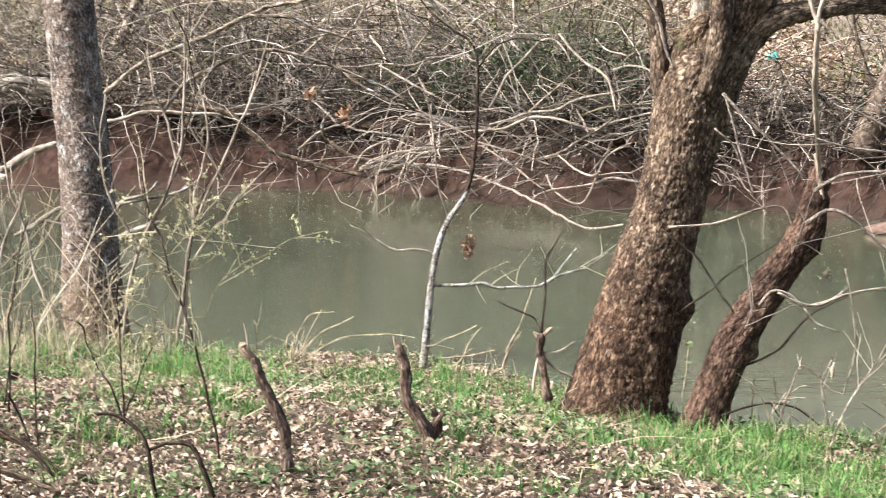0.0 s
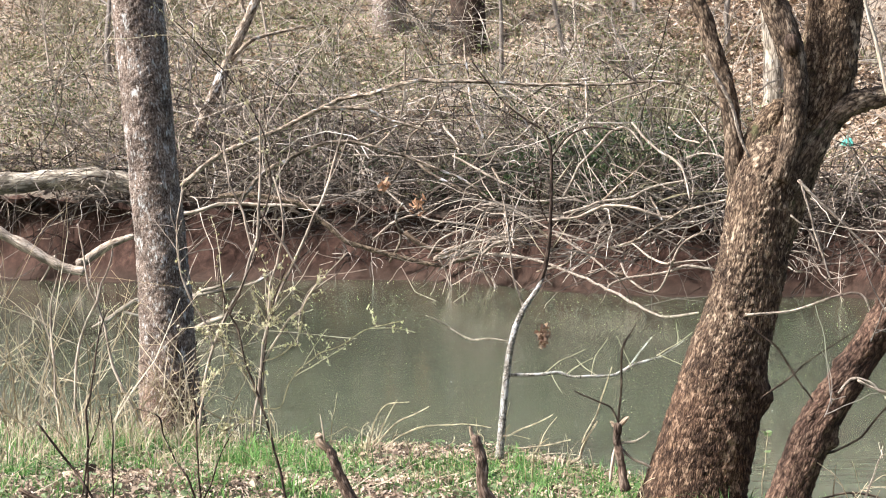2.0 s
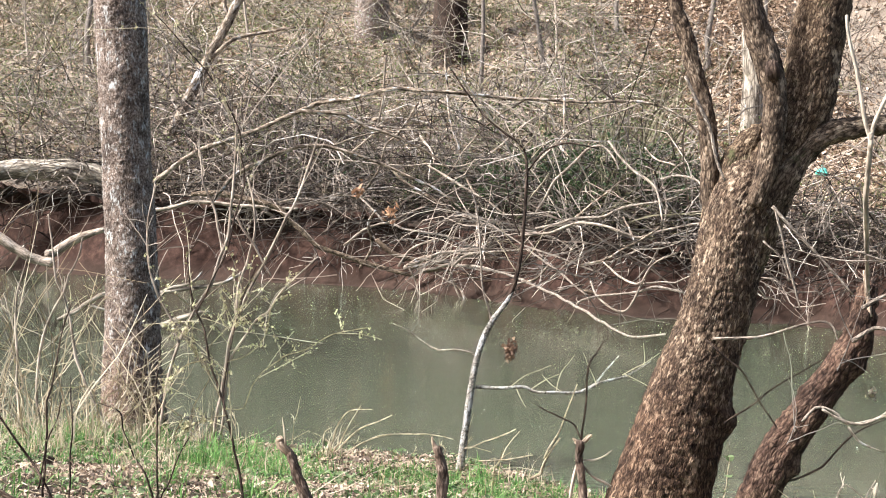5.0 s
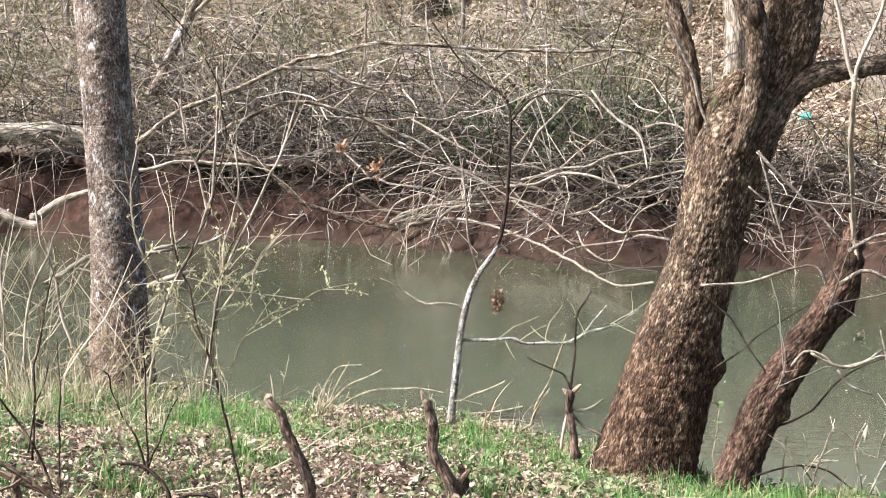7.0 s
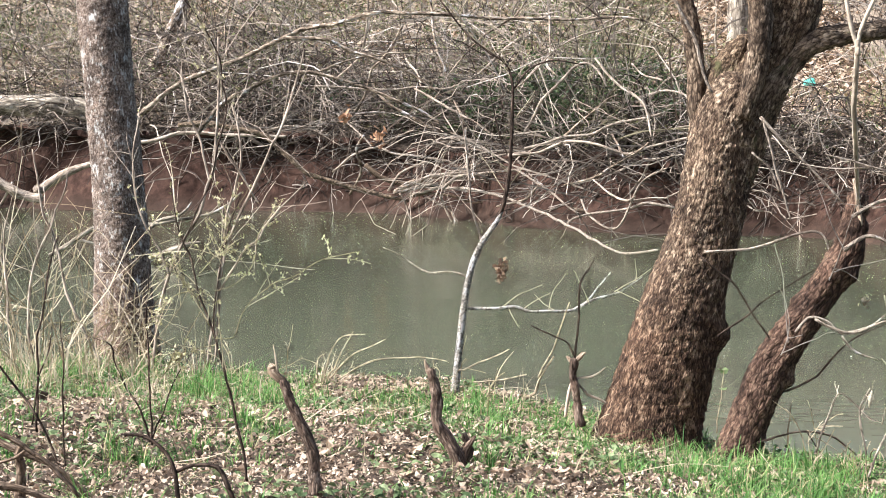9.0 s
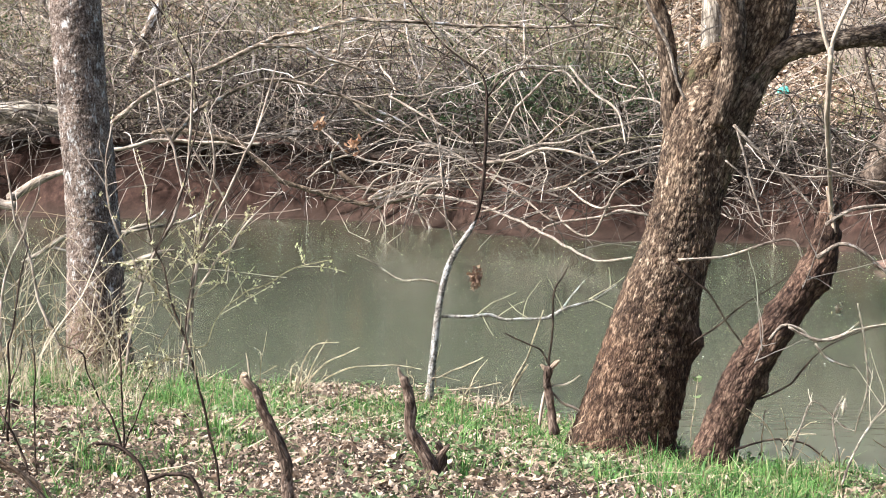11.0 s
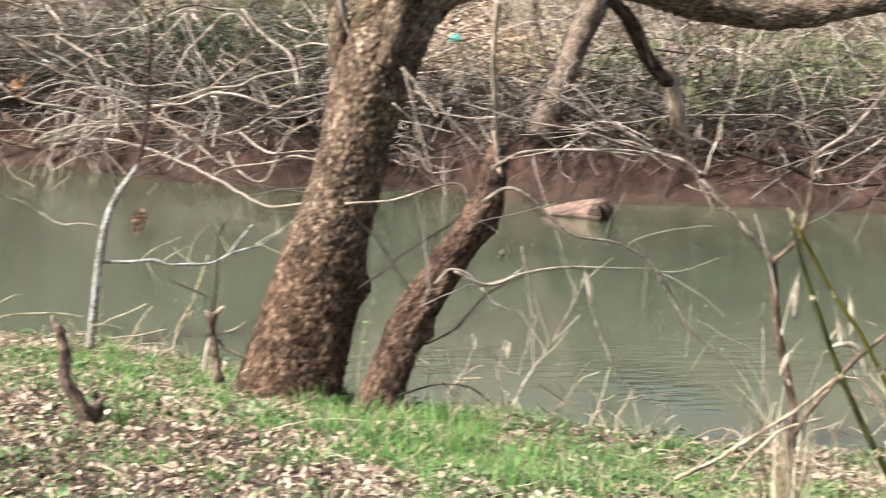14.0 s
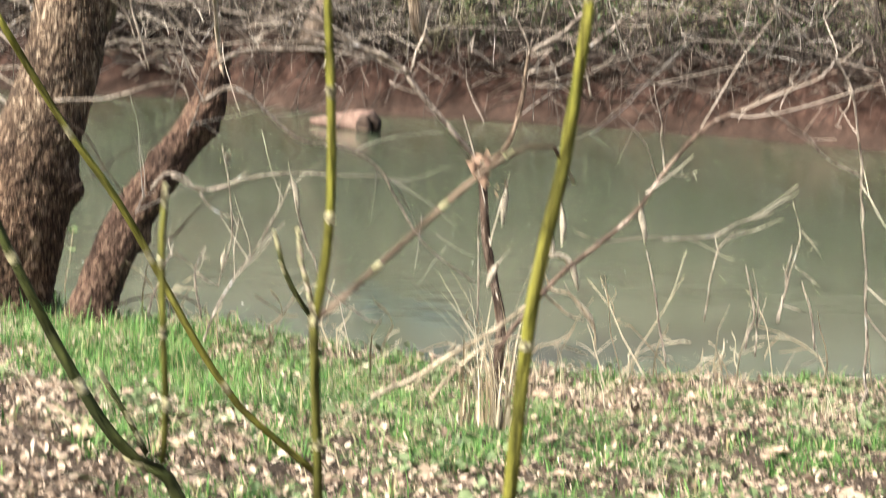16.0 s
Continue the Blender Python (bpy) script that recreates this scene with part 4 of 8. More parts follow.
limb("root", stub, [(0.712, 9.7, 0.1), (0.774, 9.7, 0.034), (0.861, 9.7, -0.001), (0.939, 9.7, -0.055), (0.949, 9.7, -0.165)], [0.0123, 0.0154, 0.0154, 0.0154, 0.0123], M_BARK_PALE, sides=8, step=0.02)
limb("twig", stub, [(0.706, 9.7, 0.125), (0.774, 9.7, 0.124), (0.824, 9.7, 0.149), (0.867, 9.7, 0.187)], [0.0093, 0.0123, 0.0093, 0.0062], M_BARK_PALE, sides=8, step=0.02)
stump_a = thing("gnawed_stump", (-0.582, 7.019, 0.046), "dark bent stump snapped to a pale splintered point", "stump", "gnawed stumps")
stem_a = limb("stem", stump_a, [(-0.531, 7.019, 0.073), (-0.533, 7.019, 0.164), (-0.539, 7.019, 0.243), (-0.571, 7.019, 0.335), (-0.609, 7.019, 0.426), (-0.638, 7.019, 0.500), (-0.655, 7.019, 0.545)], [0.0581, 0.0513, 0.0491, 0.0468, 0.0446, 0.0402, 0.0335], M_BARK_STUMP, sides=16, step=0.01, rough=0.24, wander=0.12)
limb("splinter", stem_a, [(-0.651, 7.019, 0.532), (-0.664, 7.019, 0.568), (-0.680, 7.019, 0.588)], [0.0357, 0.0335, 0.0066], M_WOOD, "pale splintered wood", sides=10, step=0.008, rough=0.25)
limb("splinter", stem_a, [(-0.673, 7.019, 0.568), (-0.682, 7.019, 0.618), (-0.691, 7.019, 0.676)], [0.0099, 0.0082, 0.0033], M_WOOD, "pale splintered wood", sides=6, step=0.02)
stump_b = thing("gnawed_stump", (0.050, 7.853, 0.019), "forked brown stump with a pale pointed tip among grass", "stump", "gnawed stumps")
stem_b = limb("stem", stump_b, [(0.067, 7.853, -0.045), (0.047, 7.853, 0.050), (-0.001, 7.853, 0.141), (-0.044, 7.853, 0.223), (-0.039, 7.853, 0.311), (-0.053, 7.853, 0.388), (-0.073, 7.853, 0.445)], [0.0799, 0.0649, 0.0550, 0.0525, 0.0499, 0.0450, 0.0375], M_BARK_STUMP, sides=16, step=0.01, rough=0.24, wander=0.12)
limb("splinter", stem_b, [(-0.068, 7.853, 0.435), (-0.089, 7.853, 0.471), (-0.102, 7.853, 0.502)], [0.0400, 0.0241, 0.0073], M_WOOD, "pale pointed wood", sides=10, step=0.008, rough=0.2)
limb("stem", stump_b, [(0.11, 7.853, 0.005), (0.12, 7.853, 0.056), (0.13, 7.853, 0.102), (0.138, 7.853, 0.153)], [0.0624, 0.0549, 0.045, 0.0125], M_BARK_STUMP, sides=12, step=0.012, rough=0.2)
limb("stem", stump_b, [(0.075, 7.9, 0.032), (0.065, 7.9, 0.088), (0.058, 7.9, 0.14)], [0.0377, 0.0327, 0.0226], M_BARK_STUMP, sides=10, step=0.012, rough=0.2)

# ---- green shoots close to the walk ----
def shoot_rings(parent, pts, width):
    line = spline(np.c_[np.array(pts), width], 60)
    for u in (14, 30, 45):
        c, d = line[u, :3], line[u + 1, :3] - line[u, :3]
        d /= np.linalg.norm(d)
        w = line[u, 3]
        limb("node", parent, [tuple(c - d * 0.003), tuple(c), tuple(c + d * 0.003)], [w * 1.02, w * 1.16, w * 1.02], M_BUDSCALE, "pale ring where a leaf sat", sides=10, step=0.001, wander=0)


def green_shoot(base, label, lines):
    ob = thing("green_shoot", base, label, "shoot", "green shoots beside the walk")
    for pts, width, mat in lines:
        stem = limb("stem", ob, pts, width, mat, sides=14, step=0.012, rough=0.05, wander=0)
        shoot_rings(stem, pts, width)
        if width[-1] < 0.007:
            a, b = np.array(pts[-2]), np.array(pts[-1])
            d = (b - a) / np.linalg.norm(b - a)
            limb("tip", stem, [tuple(b - d * 0.004), tuple(b + d * 0.003), tuple(b + d * 0.008)], [width[-1] * 1.05, width[-1] * 1.1, width[-1] * 0.4], M_BUDSCALE, "pale dry tip", sides=10, step=0.002, wander=0)
    return ob


green_shoot((0.74, 1.42, 0.0), "forked yellow-green young shoot with pale leaf rings", several(
    ([(0.722, 1.4, 1.049), (0.719, 1.4, 1.138), (0.715, 1.4, 1.229), (0.712, 1.4, 1.28), (0.71, 1.4, 1.318)], [0.0066, 0.0061, 0.0051, 0.0048, 0.0046], M_GREEN_MID),
    ([(0.71, 1.4, 1.317), (0.713, 1.4, 1.334), (0.716, 1.4, 1.361), (0.716, 1.4, 1.401), (0.713, 1.4, 1.451), (0.709, 1.4, 1.497), (0.705, 1.4, 1.532)], [0.0038, 0.0046, 0.0046, 0.0043, 0.0041, 0.0033, 0.0023], M_GREEN),
    ([(0.71, 1.4, 1.318), (0.702, 1.4, 1.329), (0.695, 1.4, 1.342), (0.692, 1.4, 1.353)], [0.002, 0.0018, 0.0015, 0.001], M_GREEN_DARK),
    ([(0.712, 1.4, 1.319), (0.733, 1.4, 1.337), (0.756, 1.4, 1.358), (0.78, 1.4, 1.38), (0.799, 1.4, 1.395), (0.815, 1.4, 1.402), (0.828, 1.4, 1.401), (0.834, 1.4, 1.391)], [0.0032, 0.003, 0.0027, 0.0027, 0.0024, 0.0022, 0.0019, 0.0016], M_BARK_MID),
    ([(0.709, 1.4, 1.322), (0.707, 1.4, 1.333), (0.703, 1.4, 1.346), (0.702, 1.4, 1.354)], [0.0028, 0.0025, 0.0025, 0.0018], M_STRAW_B),
    ([(0.713, 1.4, 1.244), (0.698, 1.4, 1.257), (0.678, 1.4, 1.275), (0.67, 1.4, 1.285), (0.653, 1.4, 1.311), (0.621, 1.4, 1.369), (0.593, 1.4, 1.409), (0.566, 1.4, 1.453), (0.563, 1.4, 1.459)], [0.0031, 0.0033, 0.0033, 0.0033, 0.0033, 0.0033, 0.0031, 0.0031, 0.0023], M_GREEN),
))
green_shoot((0.82, 1.42, 0.0), "tall straight yellow-green shoot with brown base", [
    ([(0.8, 1.4, 0.952), (0.808, 1.4, 1.138), (0.817, 1.4, 1.296), (0.823, 1.4, 1.344), (0.832, 1.4, 1.391), (0.837, 1.4, 1.43), (0.845, 1.4, 1.498), (0.853, 1.4, 1.524), (0.856, 1.4, 1.551), (0.861, 1.4, 1.598), (0.864, 1.4, 1.633)], [0.0081, 0.0076, 0.0068, 0.007, 0.0068, 0.0062, 0.0057, 0.0054, 0.0049, 0.0038, 0.0027], M_GREEN),
])
green_shoot((0.6, 1.45, 0.0), "leaning dark green shoot with a side stem", several(
    ([(0.652, 1.315, 1.152), (0.641, 1.315, 1.239), (0.634, 1.315, 1.259), (0.626, 1.315, 1.273), (0.618, 1.315, 1.276)], [0.0066, 0.0061, 0.0056, 0.0051, 0.0043], M_GREEN_DARK),
    ([(0.626, 1.315, 1.273), (0.615, 1.315, 1.278), (0.602, 1.315, 1.293), (0.588, 1.315, 1.317), (0.574, 1.315, 1.344), (0.561, 1.315, 1.371)] + [(0.552, 1.315, 1.394), (0.541, 1.315, 1.422), (0.532, 1.315, 1.448), (0.529, 1.315, 1.463)], [0.0044, 0.0048, 0.0048, 0.0046, 0.0041, 0.0039, 0.0036, 0.0034, 0.0029, 0.0022], M_GREEN_DARK),
    ([(0.627, 1.32, 1.274), (0.628, 1.32, 1.297), (0.626, 1.32, 1.335), (0.625, 1.32, 1.368), (0.626, 1.32, 1.384)], [0.0031, 0.0033, 0.0031, 0.0028, 0.0023], M_GREEN_MID),
    ([(0.62, 1.315, 1.279), (0.612, 1.315, 1.295), (0.603, 1.315, 1.31)], [0.002, 0.0018, 0.0015], M_GREEN_DARK),
))

# ---- far bank: trees on the hillside ----
def far_tree(base, label, pts, width, mat, extra=()):
    ob = thing("hill_tree", base, label, "tree", "trees on the far bank")
    limb("trunk", ob, pts, width, mat, sides=20, step=0.12, rough=0.08, flare=0.1, wander=0.04)
    for p, w in extra:
        limb("branch", ob, p, w, mat, sides=8, step=0.15)
    return ob


def stand(x, y, sink=0.15):
    return (x, y, float(height(x, y)) - sink)


far_tree((-8.376, 50, 2.321), "slender leaning tree with grey lichened bark on the far bank", [(-8.251, 48, 1.992), (-7.95, 48, 2.749), (-7.425, 48, 3.806), (-6.883, 48, 4.936), (-6.312, 48, 6.062), (-5.82, 48, 7.112), (-5.245, 48, 8.461)], [0.3664, 0.3358, 0.3053, 0.29, 0.2595, 0.229, 0.1356], M_LIMB_FAR, [([(-6.884, 48, 4.89), (-6.177, 48, 5.449), (-5.405, 48, 5.656), (-4.48, 48, 5.857)], [0.1356, 0.113, 0.0904, 0.0565]), ([(-6.312, 48, 6.062), (-6.442, 48, 6.827), (-6.72, 48, 7.747)], [0.1356, 0.1017, 0.0791])])
far_tree((-3.019, 57, 5.865), "thick grey trunk on the leafy hillside", [(-2.998, 57, 5.322), (-3.012, 57, 6.136), (-2.997, 57, 7.308), (-2.939, 57, 8.747), (-2.798, 57, 11.258)], [1.3777, 1.1239, 1.0514, 1.0151, 0.9426], M_BARK_GREY)
far_tree((-0.316, 55, 4.772), "broad dark trunk on the leafy hillside", [(-0.334, 55, 4.075), (-0.312, 55, 4.946), (-0.315, 55, 6.164), (-0.379, 55, 7.73), (-0.455, 55, 10.159)], [1.4693, 1.1894, 1.0844, 1.0145, 0.9445], M_BARK_DARK)
far_tree((-5.775, 62, 7.487), "dark slender trunk high on the hillside", [(-5.752, 62, 6.897), (-5.766, 62, 7.781), (-5.757, 62, 9.448), (-5.728, 62, 11.795)], [0.6704, 0.5915, 0.5521, 0.5126], M_BARK_DARK)
far_tree((7.468, 46, 2.44), "pale slim trunk behind the brush", [(7.399, 46, 1.86), (7.477, 46, 2.876), (7.529, 46, 4.037), (7.498, 46, 5.343), (7.417, 46, 7.082)], [0.6729, 0.6144, 0.5852, 0.5559, 0.4974], M_LOG)
far_tree((7.913, 31, 0.347), "leaning grey-brown tree at the far bank's edge", [(7.871, 31, 0.347), (8.035, 31, 0.829), (8.281, 31, 1.402), (8.599, 31, 2.207), (8.96, 31, 2.964), (9.321, 31, 3.773), (9.787, 31, 4.887)], [0.5324, 0.4732, 0.4338, 0.4535, 0.4732, 0.4535, 0.4141], M_BARK_STEM, [([(8.26, 31, 1.402), (7.926, 31, 1.848), (7.718, 31, 2.442), (7.613, 31, 3.133)], [0.1021, 0.0875, 0.0657, 0.0438])])
far_tree((13.908, 44, 2.249), "pale thin trunk on the far hillside", [(13.97, 44, 1.531), (13.92, 44, 2.393), (13.851, 44, 3.395), (13.794, 44, 4.535), (13.725, 44, 6.238)], [0.2519, 0.2239, 0.2099, 0.145, 0.1243], M_LOG)

# ---- far bank: fallen limbs, logs and driftwood ----
def fallen(name, at, label, category, pts, width, mat, extra=(), **more):
    ob = thing(name, at, label, category)
    limb("stem", ob, pts, width, mat, **({"sides": 14, "step": 0.06, "rough": 0.24} | more))
    for p, w, m in extra:
        limb("branch", ob, p, w, m, sides=7, step=0.1)
    return ob


fallen("fallen_log", (-11.826, 45, 1.717), "thick weathered log lying on the far bank's rim", "log", [(-14.297, 45, 1.681), (-13.279, 45, 1.683), (-11.971, 45, 1.72), (-10.807, 45, 1.819), (-9.793, 45, 1.821), (-9.102, 45, 1.717), (-8.617, 45, 1.531)], [0.5724, 0.6011, 0.5724, 0.5152, 0.4866, 0.4293, 0.2862], M_LOG, [([(-10.187, 44.8, 1.674), (-9.47, 44.8, 1.584), (-8.899, 44.8, 1.425)], [0.229, 0.1483, 0.0847], M_LOG)], sides=20, wander=0.12)
fallen("driftwood_branch", (-10.534, 43, -0.169), "bleached forked driftwood branch on the clay bank", "branch", [(-12.712, 43, 1.06), (-11.89, 43, 0.721), (-11.074, 43, 0.258), (-10.393, 43, -0.118), (-9.915, 43, -0.323)], [0.2461, 0.2598, 0.2461, 0.2325, 0.2188], M_BARK_PALE, [([(-9.98, 43, -0.211), (-9.556, 43, 0.054), (-9.064, 43, 0.276), (-8.505, 43, 0.441)], [0.2188, 0.2325, 0.2188, 0.1214], M_BARK_PALE), ([(-10.529, 43, -0.031), (-10.749, 43, -0.371), (-10.969, 43, -0.711)], [0.0708, 0.0607, 0.0405], M_BARK_PALE)])
fallen("arching_limb", (-6.668, 38.5, 1.503), "long pale limb arching over the far water's edge", "branch", [(-6.766, 38.5, 1.479), (-6.397, 38.5, 1.772), (-5.561, 38.5, 2.357), (-4.459, 38.5, 2.843), (-3.481, 38.5, 3.232), (-2.471, 38, 3.522), (-1.612, 37.6, 3.644), (-0.775, 37.4, 3.669), (0.29, 37.4, 3.61), (1.355, 37.4, 3.528), (2.539, 37.4, 3.492), (3.249, 37.4, 3.54), (3.84, 37.4, 3.54), (4.434, 37.4, 3.328), (4.97, 37.4, 2.927), (5.269, 37.4, 2.513)], [0.1040, 0.1040, 0.1040, 0.0966, 0.0966, 0.0891, 0.0818, 0.0818, 0.0743, 0.0668, 0.0594, 0.0594, 0.0520, 0.0446, 0.0446, 0.0297], M_LIMB_FAR, [
    ([(-3.435, 38, 3.187), (-2.714, 38, 3.127), (-2.112, 38, 3.007), (-1.631, 38, 2.827), (-0.789, 38, 2.407), (-0.066, 38, 1.927)], [0.0954, 0.0880, 0.0807, 0.0660, 0.0513, 0.0367], M_LIMB_FAR),
    ([(1.359, 37.5, 3.533), (0.766, 37.5, 3.166), (0.173, 37.5, 2.515), (-0.303, 37.5, 1.804)], [0.0440, 0.0367, 0.0294, 0.0220], M_LIMB_FAR),
    ([(3.258, 37.5, 3.521), (2.781, 37.5, 3.875), (2.306, 37.5, 4.111)], [0.0440, 0.0367, 0.0220], M_LIMB_FAR),
    ([(1.418, 37.5, 3.545), (1.832, 37.5, 4.111), (2.066, 37.5, 4.817)], [0.0367, 0.0294, 0.0220], M_LIMB_FAR)])
fallen("arching_limb", (-5.367, 38.8, 1.257), "second pale limb arching low over the clay bank", "branch", [(-5.429, 38.8, 1.195), (-5.093, 38.8, 1.564), (-4.499, 38.8, 2.056), (-3.882, 38.8, 2.301), (-3.143, 38.8, 2.486), (-2.712, 38.8, 2.486), (-2.036, 38.8, 2.24), (-1.176, 38.8, 1.897), (-0.314, 38.8, 1.479), (0.302, 38.8, 1.011), (0.796, 38.8, 0.703)], [0.0973, 0.0973, 0.0899, 0.0899, 0.0823, 0.0749, 0.0674, 0.0674, 0.0524, 0.0449, 0.0299], M_LIMB_FAR, [
    ([(-2.759, 38.6, 2.481), (-2.269, 38.6, 2.664), (-1.535, 38.6, 2.847), (-0.801, 38.6, 2.847)], [0.0513, 0.0440, 0.0367, 0.0220], M_LIMB_FAR),
    ([(-4.476, 38.6, 2.054), (-4.717, 38.6, 2.481), (-4.773, 38.6, 3.212), (-4.646, 38.6, 3.941)], [0.0440, 0.0440, 0.0367, 0.0294], M_LIMB_FAR)])
fallen("mossy_log", (-2.391, 40.5, -0.174), "dark mossy fallen trunk sloping down the clay bank", "log", [(-6.116, 40.5, 1.344), (-5.344, 40.5, 1.37), (-4.573, 40.5, 1.216), (-3.995, 40.5, 0.985), (-3.547, 40.5, 0.535), (-3.163, 40.5, 0.11), (-2.39, 40.5, -0.097), (-1.489, 40.5, -0.239), (-0.844, 40.5, -0.406)], [0.1144, 0.1334, 0.1334, 0.1239, 0.1239, 0.1144, 0.1144, 0.1048, 0.0667], M_BARK_LIMB, [([(-1.864, 40.3, 0.412), (-1.544, 40.3, 0.156), (-1.096, 40.3, -0.011), (-0.583, 40.3, -0.011)], [0.113, 0.1224, 0.113, 0.0847], M_BARK_MID)])
fallen("cut_branch", (-5.542, 41, 1.107), "straight pale branch lying along the bank", "branch", [(-7.107, 41, 0.951), (-6.324, 41, 1.081), (-5.737, 41, 1.146), (-5.021, 41, 1.107), (-3.784, 41, 1.068)], [0.0868, 0.0868, 0.0772, 0.0772, 0.0579], M_BARK_PALE)
pile = fallen("stick_pile", (-0.557, 38.5, -0.209), "tangled pile of bleached flood sticks on the mud", "driftwood", [(-1.167, 38.4, -0.143), (-0.678, 38.4, 0.04), (-0.128, 38.4, 0.163), (0.544, 38.4, 0.383)], [0.0894, 0.0894, 0.0805, 0.0537], M_LIMB_FAR, several(
    ([(-1.039, 38.2, -0.049), (-0.492, 38.2, 0.146), (0.055, 38.2, 0.267), (0.723, 38.2, 0.292)], [0.0715, 0.0715, 0.0626, 0.0358], M_BARK_PALE),
    ([(-0.796, 38.2, -0.171), (-0.31, 38.2, -0.012), (0.177, 38.2, 0.146), (0.905, 38.2, 0.474)], [0.0715, 0.0626, 0.0537, 0.0358], M_BARK_PALE),
    ([(-0.249, 38.2, -0.012), (-0.091, 38.2, -0.317), (0.055, 38.2, -0.682), (0.238, 38.2, -1.048)], [0.0537, 0.0537, 0.0447, 0.0358], M_BARK_PALE),
    ([(-1.039, 38.2, -0.134), (-0.857, 38.2, -0.438), (-0.772, 38.2, -0.743)], [0.0447, 0.0447, 0.0268], M_BARK_PALE),
    ([(-0.857, 38.2, -0.219), (-0.31, 38.2, -0.195), (0.42, 38.2, -0.316), (1.393, 38.2, -0.414)], [0.0537, 0.0537, 0.0447, 0.0268], M_BARK_MID),
    ([(-1.279, 38.1, -0.093), (-1.036, 38.1, 0.234), (-0.793, 38.1, 0.416), (-0.49, 38.1, 0.537)], [0.0537, 0.0537, 0.0447, 0.0268], M_BARK_PALE)))
side_twigs(pile, [(-1.158, 38.1, -0.166), (-0.551, 38.1, -0.008), (0.055, 38.1, 0.15), (0.661, 38.1, 0.271)], [0.0715, 0.0715, 0.0715, 0.0715], 26, 26, 0.9, M_TWIG_PALE, 0.022)
fallen("leaning_stick", (4.06, 35, 0.123), "bleached stick leaning on the brush", "branch", [(3.725, 35, 0.346), (4.06, 35, 0.157), (4.563, 35, -0.089)], [0.0741, 0.0741, 0.0577], M_BARK_PALE)
fallen("bank_root", (3.284, 35, -0.379), "pale root running along the muddy waterline", "root", [(2.392, 35, -0.323), (2.949, 35, -0.424), (3.395, 35, -0.379), (3.842, 35, -0.49), (4.399, 35, -0.446)], [0.0659, 0.0741, 0.0741, 0.0659, 0.0494], M_BARK_MID, [([(3.674, 34.5, -0.021), (3.588, 34.5, -0.295), (3.623, 34.5, -0.571), (3.767, 34.5, -0.791)], [0.1153, 0.1781, 0.1153, 0.0659], M_BARK_DARK), ([(3.762, 34.5, -0.075), (4.006, 34.5, -0.35), (4.118, 34.5, -0.703)], [0.0824, 0.0824, 0.0494], M_BARK_DARK)])
fallen("sunken_branch", (-6.351, 28.8, -0.619), "grey crooked branch rising out of the creek", "branch", [(-6.492, 28.8, -0.681), (-6.303, 28.8, -0.583), (-6.019, 28.8, -0.423), (-5.736, 28.8, -0.292), (-5.224, 28.8, -0.239), (-4.759, 28.8, -0.205), (-4.294, 28.8, -0.115), (-3.921, 28.8, -0.032), (-3.593, 28.8, 0.117), (-3.356, 28.8, 0.305)], [0.0542, 0.0746, 0.0813, 0.0746, 0.061, 0.061, 0.0542, 0.0474, 0.0407, 0.0271], M_LOG, [([(-4.807, 28.8, -0.241), (-4.572, 28.8, -0.126), (-4.291, 28.8, -0.022), (-4.146, 28.8, 0.159)], [0.0614, 0.0546, 0.0409, 0.0273], M_LOG), ([(-6.02, 28.8, -0.442), (-5.836, 28.8, -0.493), (-5.623, 28.8, -0.526)], [0.0682, 0.0546, 0.0341], M_LOG)])
fallen("floating_branch", (-4.326, 28, -0.603), "half-sunk weathered limb lying in the water", "log", [(-4.824, 28, -0.681), (-4.552, 28, -0.633), (-4.189, 28, -0.543), (-3.899, 28, -0.469)], [0.0527, 0.0857, 0.0791, 0.0329], M_LOG)
fallen("creek_log", (7.742, 28, -0.863), "sawn brown log end lying at the water's edge", "log", [(7.022, 27.4, -0.694), (7.219, 27.1, -0.682), (7.456, 26.8, -0.662), (7.732, 26.4, -0.634)], [0.07, 0.2, 0.3, 0.37], M_LOGBROWN, [([(7.728, 26.41, -0.63), (7.742, 26.395, -0.63), (7.755, 26.38, -0.63)], [0.365, 0.36, 0.33], M_BARK_DARK)], sides=24, step=0.03, rough=0.2, wander=0)
fallen("bank_log", (10.723, 26.5, 0.108), "dark limb lying on the clay bank", "log", [(10.232, 27.5, 0.232), (10.527, 27.5, 0.17), (10.922, 27.5, 0.081), (11.322, 27.5, -0.037), (11.779, 27.5, -0.268), (12.541, 27.5, -0.313), (13.259, 27.5, -0.216)], [0.0635, 0.0762, 0.0762, 0.0699, 0.0572, 0.0445, 0.0254], M_BARK_DARK, [([(11.728, 27.5, -0.221), (11.617, 27.5, 0.104), (11.409, 27.5, 0.38), (11.298, 27.5, 0.748)], [0.0445, 0.0381, 0.0318, 0.0191], M_TWIG_PALE_B)])

# long stems that stand out of the brush
def long_stem(pts, width, mat, side):
    """One long bare stem of the far brush with a few side twigs."""
    ob = thing("long_stem", pts[0], "long pale bare stem arching through the far brush", "branch", "long stems in the far brush")
    limb("stem", ob, pts, width, mat, sides=6, step=0.09, wander=0.18)
    side_twigs(ob, pts, width, side, int(abs(pts[0][0]) * 1000) % 9999, 0.42, mat if mat is M_TWIG_PALE else M_TWIG_FAR, 0.012)


